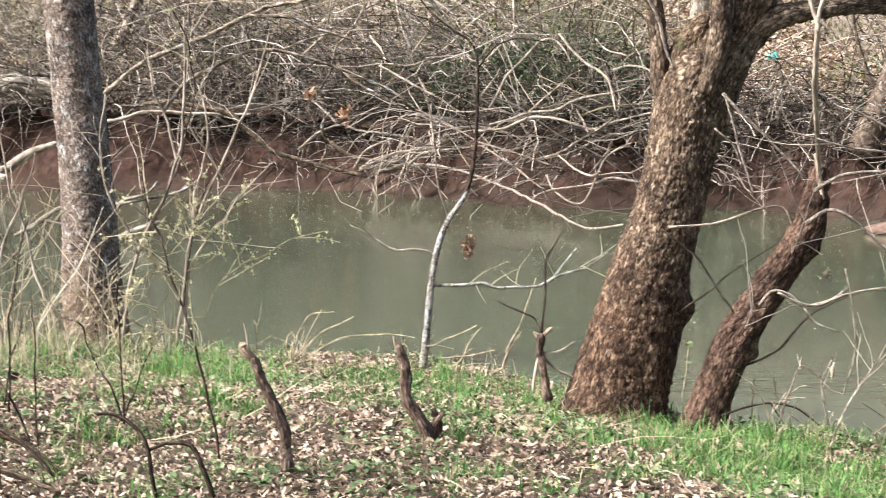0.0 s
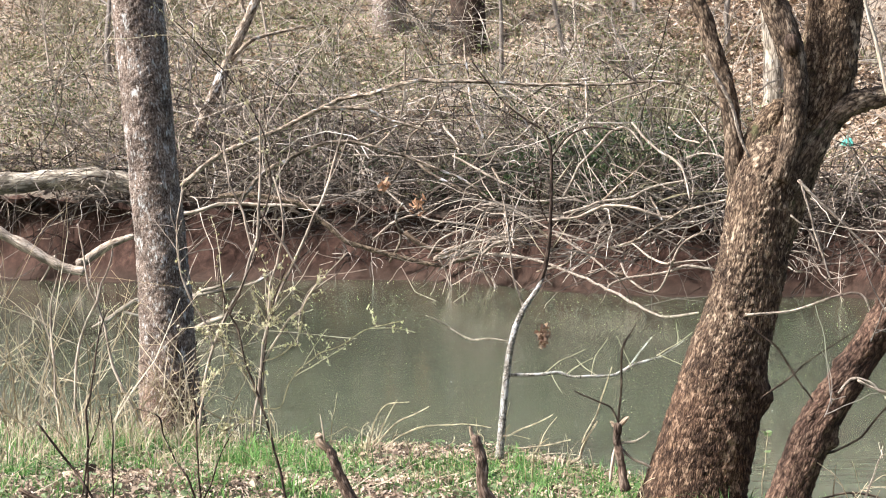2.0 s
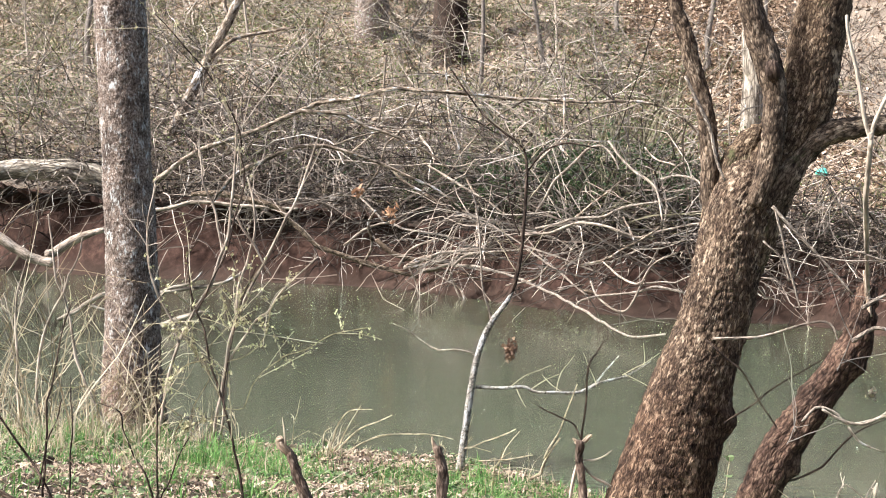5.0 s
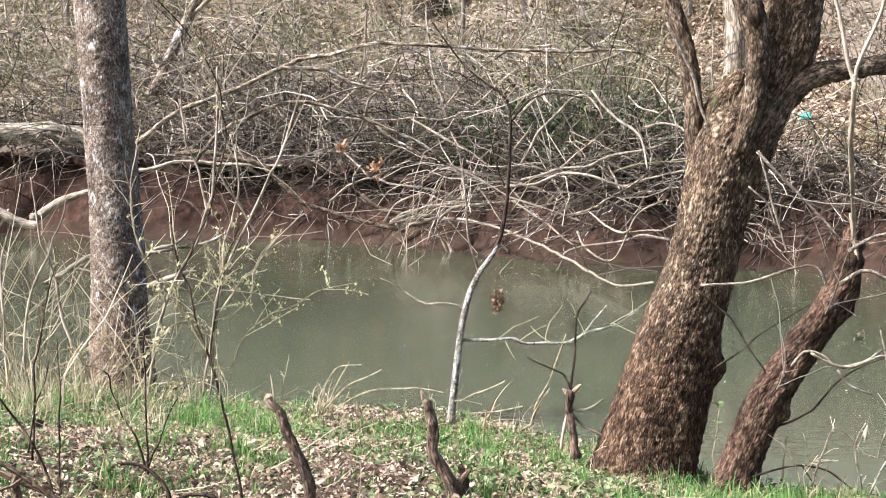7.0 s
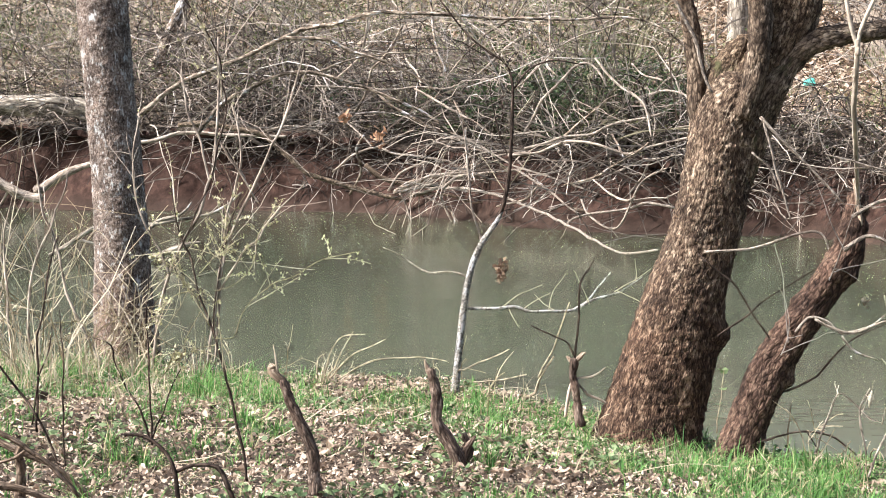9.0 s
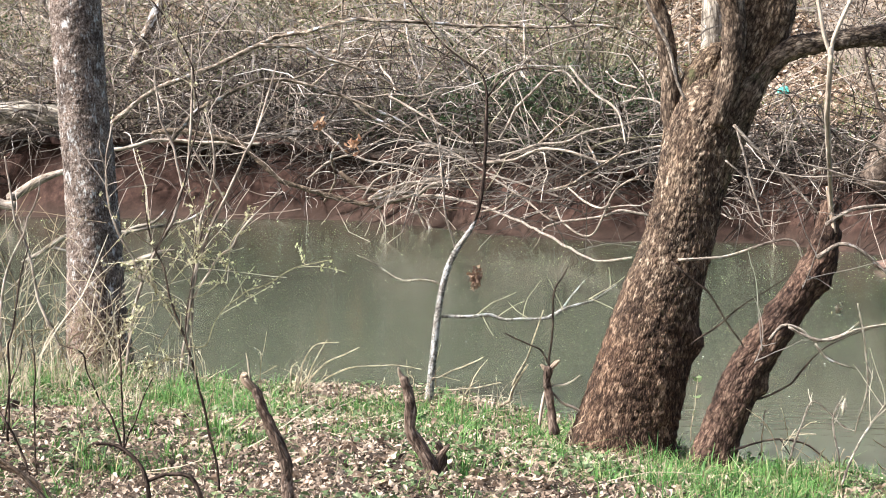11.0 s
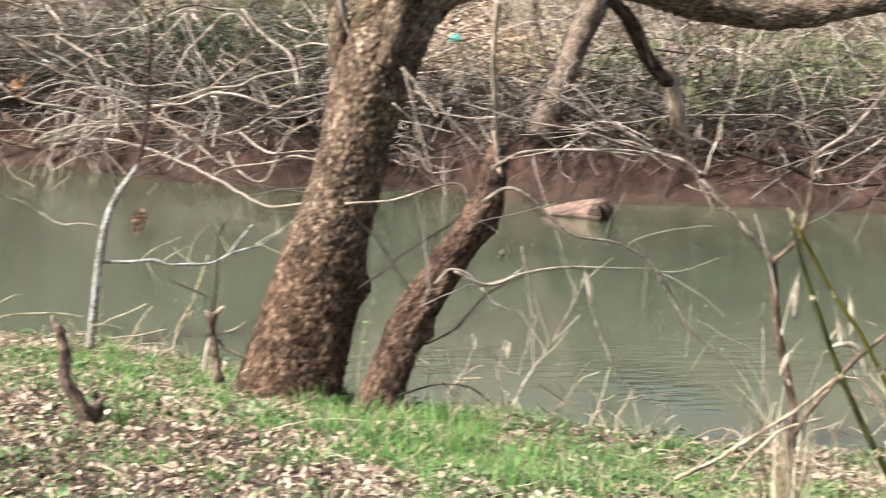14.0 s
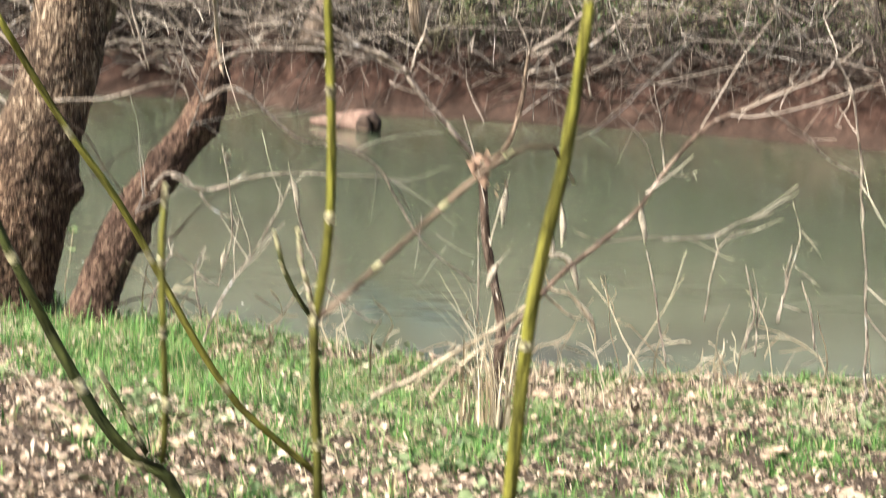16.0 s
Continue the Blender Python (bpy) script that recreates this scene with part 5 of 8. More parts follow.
long_stem([(-1.656, 39.4, 2.153), (-1.28, 39.275, 1.778), (-0.843, 39.15, 1.528), (-0.409, 39.025, 1.279), (-0.039, 38.9, 1.081), (0.391, 38.775, 0.909), (0.696, 38.65, 0.763), (1.06, 38.525, 0.641), (1.301, 38.4, 0.692)], [0.0495, 0.0619, 0.0619, 0.0619, 0.0619, 0.0619, 0.0495, 0.0495, 0.0371], M_LIMB_FAR, 6)
long_stem([(-2.925, 39.7, 2.189), (-1.914, 39.575, 2.132), (-1.158, 39.45, 2.102), (-0.594, 39.325, 2.147), (-0.034, 39.2, 2.105), (0.461, 39.075, 2.286), (0.954, 38.95, 2.649), (1.32, 38.825, 2.985), (1.622, 38.7, 3.198)], [0.0374, 0.0374, 0.0374, 0.0374, 0.0374, 0.0374, 0.0499, 0.0499, 0.0374], M_TWIG_PALE_B, 6)
long_stem([(-0.707, 38.7, 2.102), (-0.279, 38.533, 1.867), (0.147, 38.367, 1.621), (0.448, 38.2, 1.463), (0.687, 38.033, 1.306), (0.983, 37.867, 1.102), (1.218, 37.7, 1.162)], [0.0486, 0.0607, 0.0607, 0.0486, 0.0486, 0.0364, 0.0364], M_BARK_PALE, 6)
long_stem([(0.149, 38.7, 1.829), (0.329, 38.45, 1.462), (0.398, 38.2, 1.04), (0.418, 37.95, 0.562), (0.437, 37.7, 0.09)], [0.0486, 0.0729, 0.0729, 0.0729, 0.0607], M_LIMB_FAR, 5)
long_stem([(-1.509, 40.2, 0.791), (-1.185, 40, 0.667), (-0.737, 39.8, 0.619), (-0.294, 39.6, 0.546), (0.083, 39.4, 0.462), (0.33, 39.2, 0.255)], [0.0505, 0.0505, 0.0505, 0.0631, 0.0631, 0.0505], M_TWIG_PALE_B, 6)
long_stem([(-2.697, 41.7, 0.211), (-2.285, 41.5, 0.545), (-1.879, 41.3, 0.745), (-1.543, 41.1, 0.812), (-1.209, 40.9, 1.009), (-0.75, 40.7, 1.203)], [0.0524, 0.0524, 0.0524, 0.0524, 0.0393, 0.0393], M_BARK_PALE, 6)
long_stem([(-1.155, 38.8, -0.131), (-0.842, 38.633, 0.035), (-0.41, 38.467, 0.125), (-0.042, 38.3, 0.251), (0.443, 38.133, 0.436), (0.924, 37.967, 0.523), (1.28, 37.8, 0.622)], [0.0731, 0.0853, 0.0853, 0.0731, 0.0609, 0.0487, 0.0487], M_LIMB_FAR, 6)
long_stem([(-0.102, 37.6, -0.023), (0.196, 37.35, 0.224), (0.667, 37.1, 0.302), (1.131, 36.85, 0.355), (1.588, 36.6, 0.407)], [0.059, 0.0708, 0.059, 0.0472, 0.0472], M_TWIG_PALE_B, 5)
long_stem([(-0.476, 38.7, -0.253), (-0.168, 38.5, -0.404), (0.076, 38.3, -0.541), (0.22, 38.1, -0.835), (0.496, 37.9, -0.908), (0.673, 37.7, -0.992)], [0.0486, 0.0486, 0.0486, 0.0486, 0.0364, 0.0364], M_BARK_PALE, 6)
long_stem([(-2.309, 41.8, -0.326), (-2.023, 41.467, 0.216), (-2.093, 41.133, 0.749), (-1.918, 40.8, 1.078)], [0.0657, 0.0657, 0.0657, 0.0525], M_LIMB_FAR, 4)
long_stem([(1.507, 34.7, 1.195), (1.667, 34.575, 1.469), (1.824, 34.45, 1.795), (2.035, 34.325, 2.009), (2.244, 34.2, 2.222), (2.451, 34.075, 2.433), (2.711, 33.95, 2.482), (2.915, 33.825, 2.265), (3.011, 33.7, 2.05)], [0.0435, 0.0544, 0.0544, 0.0544, 0.0544, 0.0544, 0.0435, 0.0435, 0.0326], M_TWIG_PALE_B, 6)
long_stem([(2.789, 33.6, 2.578), (2.984, 33.4, 2.309), (3.229, 33.2, 2.042), (3.524, 33, 1.829), (3.659, 32.8, 1.568), (3.742, 32.6, 1.104)], [0.0421, 0.0526, 0.0526, 0.0526, 0.0421, 0.0421], M_BARK_PALE, 6)
long_stem([(2.245, 34.2, 1.11), (2.497, 33.95, 1.359), (2.692, 33.7, 1.52), (2.989, 33.45, 1.783), (3.177, 33.2, 1.885)], [0.0429, 0.0429, 0.0429, 0.0322, 0.0322], M_LIMB_FAR, 5)
long_stem([(1.481, 34.1, 0.878), (1.906, 33.957, 0.986), (2.219, 33.814, 1.094), (2.744, 33.671, 1.147), (2.998, 33.529, 1.286), (3.355, 33.386, 1.391), (3.761, 33.243, 1.463), (4.059, 33.1, 1.566)], [0.0534, 0.0534, 0.0534, 0.0534, 0.0427, 0.0427, 0.0427, 0.0321], M_TWIG_PALE_B, 6)
long_stem([(1.153, 34, 0.752), (1.687, 33.889, 0.795), (2.056, 33.778, 0.935), (2.317, 33.667, 1.011), (2.735, 33.556, 0.968), (3.097, 33.444, 0.862), (3.404, 33.333, 0.779), (3.761, 33.222, 0.906), (4.168, 33.111, 1.011), (4.52, 33, 1.095)], [0.0533, 0.0533, 0.0533, 0.0533, 0.0533, 0.0533, 0.0533, 0.0426, 0.0426, 0.032], M_BARK_PALE, 6)
long_stem([(2.219, 33.8, 0.183), (2.739, 33.6, 0.328), (3.041, 33.4, 0.514), (3.338, 33.2, 0.698), (3.579, 33, 0.87), (3.713, 32.8, 0.998)], [0.0424, 0.053, 0.053, 0.053, 0.0424, 0.0424], M_LIMB_FAR, 6)
long_stem([(1.337, 34.6, 0.462), (1.709, 34.35, 0.218), (2.076, 34.1, -0.045), (2.33, 33.85, -0.25), (2.473, 33.6, -0.344)], [0.0434, 0.0434, 0.0434, 0.0325, 0.0325], M_TWIG_PALE_B, 5)
long_stem([(2.723, 33.4, 0.304), (3.012, 33.067, 0.052), (3.294, 32.733, -0.059), (3.415, 32.4, 0.029)], [0.0314, 0.0419, 0.0419, 0.0314], M_BARK_PALE, 4)
long_stem([(3.12, 33.7, 1.145), (3.179, 33.2, 0.993), (3.236, 32.7, 0.743)], [0.0422, 0.0422, 0.0317], M_LIMB_FAR, 3)
long_stem([(2.193, 33.4, -0.576), (2.341, 33.233, -0.429), (2.697, 33.067, -0.315), (3.102, 32.9, -0.255), (3.398, 32.733, -0.195), (3.64, 32.567, -0.114), (4.136, 32.4, -0.18)], [0.0419, 0.0419, 0.0419, 0.0419, 0.0419, 0.0523, 0.0523], M_TWIG_PALE_B, 6)
long_stem([(2.504, 33.3, -0.062), (2.599, 33.157, -0.32), (2.851, 33.014, -0.523), (3.1, 32.871, -0.588), (3.242, 32.729, -0.402), (3.485, 32.586, 0.176), (3.675, 32.443, 0.387), (3.966, 32.3, 0.545)], [0.0417, 0.0417, 0.0417, 0.0417, 0.0417, 0.0417, 0.0417, 0.0313], M_BARK_PALE, 6)
long_stem([(0.967, 35.2, -0.283), (1.505, 34.7, -0.126), (1.756, 34.2, 0.169)], [0.0331, 0.0441, 0.0331], M_LIMB_FAR, 3)
long_stem([(3.755, 33.2, 1.882), (4.029, 32.867, 1.95), (4.297, 32.533, 1.873), (4.407, 32.2, 1.717)], [0.0416, 0.0416, 0.0416, 0.0416], M_TWIG_PALE_B, 4)
long_stem([(3.458, 33.4, 2.464), (3.615, 32.9, 2.243), (3.919, 32.4, 2.129)], [0.0314, 0.0314, 0.0314], M_BARK_PALE, 3)
long_stem([(2.02, 35, 3.447), (2.023, 34.667, 2.832), (1.927, 34.333, 2.497), (2.07, 34, 2.273)], [0.0439, 0.0439, 0.0439, 0.0329], M_LIMB_FAR, 4)
long_stem([(1.234, 34.7, 1.963), (1.501, 34.533, 2.178), (1.821, 34.367, 2.498), (2.136, 34.2, 2.814), (2.555, 34.033, 3.02), (2.97, 33.867, 3.138), (3.38, 33.7, 3.318)], [0.0326, 0.0326, 0.0326, 0.0326, 0.0326, 0.0326, 0.0326], M_TWIG_PALE_B, 6)
long_stem([(-2.549, 41.8, 2.428), (-2.202, 41.55, 2.709), (-1.991, 41.3, 2.961), (-1.817, 41.05, 3.725), (-1.759, 40.8, 4.606)], [0.0394, 0.0394, 0.0394, 0.0525, 0.0525], M_BARK_PALE, 5)
long_stem([(-2.349, 41.6, 1.399), (-2.074, 41.433, 1.726), (-1.866, 41.267, 2.05), (-1.724, 41.1, 2.566), (-1.456, 40.933, 2.818), (-1.19, 40.767, 3.196), (-0.99, 40.6, 3.571)], [0.0523, 0.0523, 0.0523, 0.0523, 0.0523, 0.0523, 0.0523], M_LIMB_FAR, 6)
long_stem([(-2.558, 41.8, 1.532), (-2.137, 41.3, 1.204), (-1.726, 40.8, 0.819)], [0.0394, 0.0525, 0.0525], M_TWIG_PALE_B, 3)
long_stem([(-0.926, 40.4, 2.799), (-0.664, 39.9, 2.469), (-0.558, 39.4, 2.148)], [0.0508, 0.0508, 0.0508], M_BARK_PALE, 3)
long_stem([(-0.397, 39.6, 4.634), (-0.301, 39.35, 3.506), (-0.215, 39.1, 3.003), (-0.032, 38.85, 2.504), (0.052, 38.6, 2.133)], [0.0497, 0.0622, 0.0497, 0.0497, 0.0373], M_LIMB_FAR, 5)
long_stem([(-0.104, 38, -0.04), (0.431, 37.2, -0.008), (0.88, 36.2, -0.082), (1.247, 35.2, -0.15), (1.768, 33.4, -0.297), (2.075, 31.6, -0.409), (2.369, 29.6, -0.52), (2.554, 28, -0.577), (2.701, 26.8, -0.562), (3.076, 26, -0.45)], [0.0604, 0.0592, 0.0576, 0.056, 0.0531, 0.0502, 0.0471, 0.0356, 0.0341, 0.0331], M_TWIG_PALE_B, 8)

# ---- far bank: the overhanging rim of root-bound soil ----
def overhang(x0, x1, reach, seed):
    """A ragged ledge of turf and roots that juts out over the cut clay."""
    rng = np.random.default_rng(seed)
    xs = np.arange(x0, x1, 0.11)
    n = len(xs)
    fy = np.interp(xs, FAR_X, FAR_Y)
    fade = smooth((xs - x0) / 1.5) * smooth((x1 - xs) / 1.5)
    front = 1.5 - (reach + 0.3 * wavy(xs, xs * 0.3, 1.3, seed) + 0.12 * wavy(xs, xs, 5.1, seed) + rng.normal(0, 0.05, n)) * fade
    top = height(xs, fy + 1.75) + 0.03 + 0.05 * wavy(xs, xs, 3.7, seed)
    rows = []
    for u, dz in ((1.0, 0.0), (0.55, 0.03), (0.25, -0.01), (0.06, -0.05), (0.0, -0.12), (0.05, -0.2), (0.3, -0.25), (0.7, -0.36), (1.0, -0.5)):
        df = front + (2.0 - front) * u + rng.normal(0, 0.025, n)
        rows.append(np.stack([xs + rng.normal(0, 0.02, n), fy + df, top + dz - 0.1 * (1 - u) + rng.normal(0, 0.022, n)], 1))
    v = np.stack(rows, 1)
    k = len(rows)
    b = (np.arange(n - 1)[:, None] * k + np.arange(k - 1)).ravel()
    f = np.stack([b, b + k, b + k + 1, b + 1], 1)
    tagged(new("bank_overhang", mesh_np("bank_overhang", v.reshape(-1, 3), f, M_SOIL)), "overhanging rim of root-bound soil above red clay", "bank", kind="structure")


overhang(-18, -6.5, 1.15, 1)
overhang(-7.5, 1.2, 1.05, 2)
overhang(0.2, 9.0, 0.75, 3)
overhang(8.5, 20, 0.62, 4)

# ---- far bank: bare brush ----
def clearing(x, y):
    """The open slope of fallen leaves between two thickets."""
    d = y - np.interp(x, FAR_X, FAR_Y)
    return (x > 5.6 + 0.35 * wavy(x, y, 1.1)) & (x < 10.2 + 0.5 * wavy(x, y, 0.9, 2)) & (d > 3.2) & (d < 19)


def brush(seed, n_stem, reach, lean, mat, leaves=0, tall=1.0, spread=0.5):
    """One bare shrub at the origin: stems, and their twigs in one part."""
    rng = np.random.default_rng(seed)
    ob = new("bare_shrub")
    a = rng.uniform(0, 2 * np.pi, n_stem)
    way = np.stack([np.cos(a) * spread + lean[0], np.sin(a) * spread + lean[1], rng.uniform(0.5, 1.1, n_stem) * tall + lean[2]], 1)
    start = np.stack([np.cos(a), np.sin(a), np.zeros(n_stem) - 0.4], 1) * 0.12
    pts, rad = grow(rng, start, way, reach * rng.uniform(0.6, 1.15, n_stem), rng.uniform(0.014, 0.034, n_stem), 7, 0.1, 0.22)
    for i in range(n_stem):
        v, f = tubes(pts[i : i + 1], rad[i : i + 1], 5)
        st = new("stem", mesh_np("stem", v, f, mat, True))
        st.parent = ob
    s1 = sprout(rng, pts, rad, n_stem * 5, 0.2, (0.3, 0.65), 0.55, 0.6, wob=0.12, droop=0.1)
    s1 = (s1[0], np.clip(s1[1], 0.009, None))
    s2 = sprout(rng, *s1, n_stem * 3, 0.15, (0.3, 0.7), 0.6, 0.65, wob=0.12)
    s2 = (s2[0], np.clip(s2[1], 0.0075, None))
    v, f = joined([s1, s2], 3)
    tw = new("brushwood", mesh_np("brushwood", v, f, mat))
    tw.parent = ob
    tw["kind"] = "stuff"
    if leaves:
        who = rng.integers(0, len(s2[0]), leaves)
        at = s2[0][who, rng.integers(1, 7, leaves)] + rng.normal(0, 0.03, (leaves, 3))
        v, f = leaf_cloud(rng, at, rng.uniform(0.035, 0.075, leaves), 1.0)
        lf = new("new_leaves", mesh_np("new_leaves", v, f, M_LEAF_OLIVE))
        lf.parent = ob
        lf["kind"] = "stuff"
    return ob


KINDS = [brush(11, 6, 2.2, (0, 0, 0), M_TWIG_FAR), brush(12, 7, 2.6, (0.2, -0.2, 0), M_TWIG_OLIVE, 110), brush(13, 5, 3.0, (-0.3, 0, 0), M_TWIG_FAR, 60),
         brush(14, 8, 1.6, (0, 0, -0.1), M_TWIG_OLIVE, 160), brush(15, 6, 2.4, (0.3, -0.3, -0.1), M_TWIG_PALE)]
HANG = [brush(21, 7, 2.6, (0.3, -1.0, -0.35), M_TWIG_FAR), brush(22, 6, 3.0, (-0.4, -1.0, -0.3), M_TWIG_PALE), brush(23, 8, 2.2, (0.0, -0.8, -0.5), M_TWIG_FAR), brush(24, 6, 2.6, (0.6, -0.7, -0.1), M_TWIG_OLIVE, 50)]
for ob in KINDS:
    tagged(ob, "bare grey-brown shrub tangled on the leafy hillside", "shrub", "bare shrubs on the far bank")
for ob in HANG:
    tagged(ob, "bare brush hanging over the red clay bank", "shrub", "brush hanging over the bank")
rng = np.random.default_rng(5)
used = set()


def plant(ob, x, y, turn, size):
    m = pose(x, y, float(height(x, y)) - 0.02, rng.uniform(-6, 6), rng.uniform(-6, 6), turn)
    if ob in used:
        ob = copy_thing(ob, m)
    else:
        used.add(ob)
        ob.matrix_basis = m
    ob.scale = (size, size, size)


for i in range(140):
    x = rng.uniform(-17, 21)
    df = 0.8 + 22 * rng.uniform(0, 1) ** 1.5
    y = float(np.interp(x, FAR_X, FAR_Y)) + df
    if rng.uniform() < (0.85 if clearing(x, y) else 0.5 if x > 10 else 0.0):
        continue
    plant(KINDS[int(rng.integers(0, 5))], x, y, rng.uniform(0, 360), rng.uniform(0.6, 1.15))
for i in range(74):
    x = -16.5 + 0.5 * i + rng.uniform(-0.3, 0.3)
    y = float(np.interp(x, FAR_X, FAR_Y)) + rng.uniform(1.3, 2.3)
    if rng.uniform() < (0.5 if x > 6 else 0.7 if x < -1 else 0.6):
        continue
    plant(HANG[int(rng.integers(0, 4))], x, y, rng.uniform(-40, 40), rng.uniform(0.55, 1.0))

# woody tangle between the shrubs, on the rim of the bank
def tangle(name, n, label, mat, lo, hi, size, seed, up=0.35, right=0.5, left=1.0, rise=0.0, x0=-17, x1=20):
    rng = np.random.default_rng(seed)
    x = rng.uniform(x0, x1, n)
    x = x[((x < 6) | (rng.uniform(0, 1, n) < right)) & ((x > -5) | (rng.uniform(0, 1, n) < left))]
    n = len(x)
    y = np.interp(x, FAR_X, FAR_Y) + rng.uniform(lo, hi, n)
    keep = ~clearing(x, y) | (rng.uniform(0, 1, n) < 0.12)
    x, y = x[keep], y[keep]
    n = len(x)
    z = height(x, y) + np.abs(rng.normal(0, up, n))
    way = rng.normal(0, 1, (n, 3)) * (1, 0.6, 0.45)
    way[:, 1] -= 0.25
    way[:, 2] += rise
    batch = grow(rng, np.stack([x, y, z], 1), way, rng.uniform(0.5, 1.7, n) * size, rng.uniform(0.006, 0.019, n), 8, 0.1, 0.25)
    more = sprout(rng, *batch, n // 2, 0.2, (0.3, 0.7), 0.55, 0.7, wob=0.07, droop=0.1)
    more = (more[0], np.clip(more[1], 0.0075, None))
    v, f = joined([batch, more], 3)
    tagged(new(name, mesh_np(name, v, f, mat)), label, "brush", kind="stuff")


tangle("brush_tangle", 380, "dense tangle of bare grey twigs on the far bank", M_TWIG_FAR, 1.0, 5.0, 2.6, 31, 0.5, 0.32)
# twigs coloured extra dark, standing in for shade behind the pale stems
tangle("dark_brush", 3600, "tangled twigs and roots under the brush, darkened to paint its shaded gaps", M_TWIG_DARK, 0.7, 3.2, 1.5, 35, 0.5, 1.0, 0.5)
tangle("pale_sticks", 170, "bleached flood-strewn sticks along the clay bank", M_TWIG_PALE, 0.0, 2.2, 2.0, 32, 0.4, 0.15)
tangle("hill_brush", 2700, "thin pale brush covering the far hillside", M_TWIG_HILL, 3.5, 24.0, 2.4, 33, 0.7, 0.6, rise=0.5)
tangle("fine_brush", 1300, "fine dark twigs crossing through the far brush", M_TWIG_BROWN, 1.2, 6.0, 1.5, 48, 0.5, 1.0, rise=0.5, x0=-9, x1=7)
tangle("bank_twigs", 420, "thin bare twigs hanging across the red clay", M_TWIG_FAR, 0.3, 1.5, 0.85, 49, 0.25, 1.0, x0=-6, x1=6.3)
tangle("bank_brush", 1500, "fine brown brush drooping over the clay bank", M_TWIG_BROWN, 0.5, 2.2, 0.9, 45, 0.3, 1.0, x0=6.2)
tangle("slope_brush", 1300, "fine grey-brown brush standing on the far slope", M_TWIG_BROWN, 3.0, 22.0, 1.9, 46, 0.3, 1.0, rise=1.3, x0=9.5, x1=24)
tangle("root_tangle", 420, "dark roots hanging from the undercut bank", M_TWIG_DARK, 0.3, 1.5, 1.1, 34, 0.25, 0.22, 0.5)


def arcs(name, n, label, mat, lo, hi, seed, x0=-17, x1=19):
    """Long thin stems in smooth arcs, thick as a thumb, that fall back towards the water."""
    rng = np.random.default_rng(seed)
    x = rng.uniform(x0, x1, n)
    x = x[((x < 6) | (rng.uniform(0, 1, n) < 0.22)) & ((x > 0.5) | (rng.uniform(0, 1, n) < 0.62))]
    n = len(x)
    y = np.interp(x, FAR_X, FAR_Y) + rng.uniform(lo, hi, n)
    keep = ~clearing(x, y) | (rng.uniform(0, 1, n) < 0.12)
    x, y = x[keep], y[keep]
    n = len(x)
    way = np.stack([rng.normal(0, 1.1, n), rng.normal(-0.45, 0.4, n), rng.uniform(0.1, 1.0, n)], 1)
    batch = grow(rng, np.stack([x, y, height(x, y) - 0.03], 1), way, rng.uniform(2.0, 6.0, n), rng.uniform(0.009, 0.024, n), 11, 0.15, 0.5, 0.35)
    low = batch[0][:, -1, 2] < WATER + 0.1
    batch = (batch[0][~low], batch[1][~low])
    n = len(batch[0])
    more = sprout(rng, *batch, n * 2, 0.2, (0.15, 0.45), 0.45, 0.65, wob=0.08, droop=0.1)
    more = (more[0], np.clip(more[1], 0.006, None))
    v, f = joined([batch, more], 3)
    tagged(new(name, mesh_np(name, v, f, mat)), label, "brush", kind="stuff")


arcs("pale_brush", 270, "long bleached stems arching out of the brush", M_TWIG_PALE, 0.5, 4.0, 37)
arcs("rim_brush", 130, "bleached whips arching over the rim of the far bank", M_TWIG_PALE, 0.2, 1.8, 39, 0.0, 6.5)
arcs("grey_brush", 420, "long grey stems arching on the bank's rim", M_TWIG_FAR, 0.9, 7.0, 38)

# long pale whips arching off the rim towards the water
def whips(n, seed):
    rng = np.random.default_rng(seed)
    for i in range(n):
        x = rng.uniform(-16, 18) if i % 2 else rng.uniform(-16, 8)
        y = float(np.interp(x, FAR_X, FAR_Y)) + rng.uniform(0.8, 2.4)
        z = float(height(x, y)) - 0.05
        run, side, up = rng.uniform(1.0, 3.2), rng.normal(0, 1.4), rng.uniform(0.3, 1.6)
        drop = rng.uniform(0.0, 0.7)
        ob = thing("arching_whip", (x, y, z), "long bare whip arching from the far bank over the water", "branch", "bare whips on the far bank")
        pts = [(x, y, z), (x + side * 0.3, y - run * 0.3, z + up * 0.8), (x + side * 0.65, y - run * 0.65, z + up), (x + side, y - run, max(z + up - drop, -0.6))]
        w = rng.uniform(0.024, 0.055)
        stem = limb("stem", ob, pts, [w, w * 0.8, w * 0.6, w * 0.3], M_TWIG_PALE_B if i % 3 else M_BARK_DARK, sides=5, step=0.12, wander=0.9)
        s = spline(np.c_[np.array(pts), [w / 2, w * 0.4, w * 0.3, w * 0.15]], 7)
        tw = sprout(rng, s[None, :, :3], s[None, :, 3], 5, 0.2, (0.15, 0.35), 0.5, 0.6, wob=0.1)
        for k in range(5):
            v, f = tubes(tw[0][k : k + 1], np.clip(tw[1][k : k + 1], 0.006, None), 3)
            part("twig", mesh_np("twig", v, f, M_TWIG_FAR), stem)


whips(90, 36)


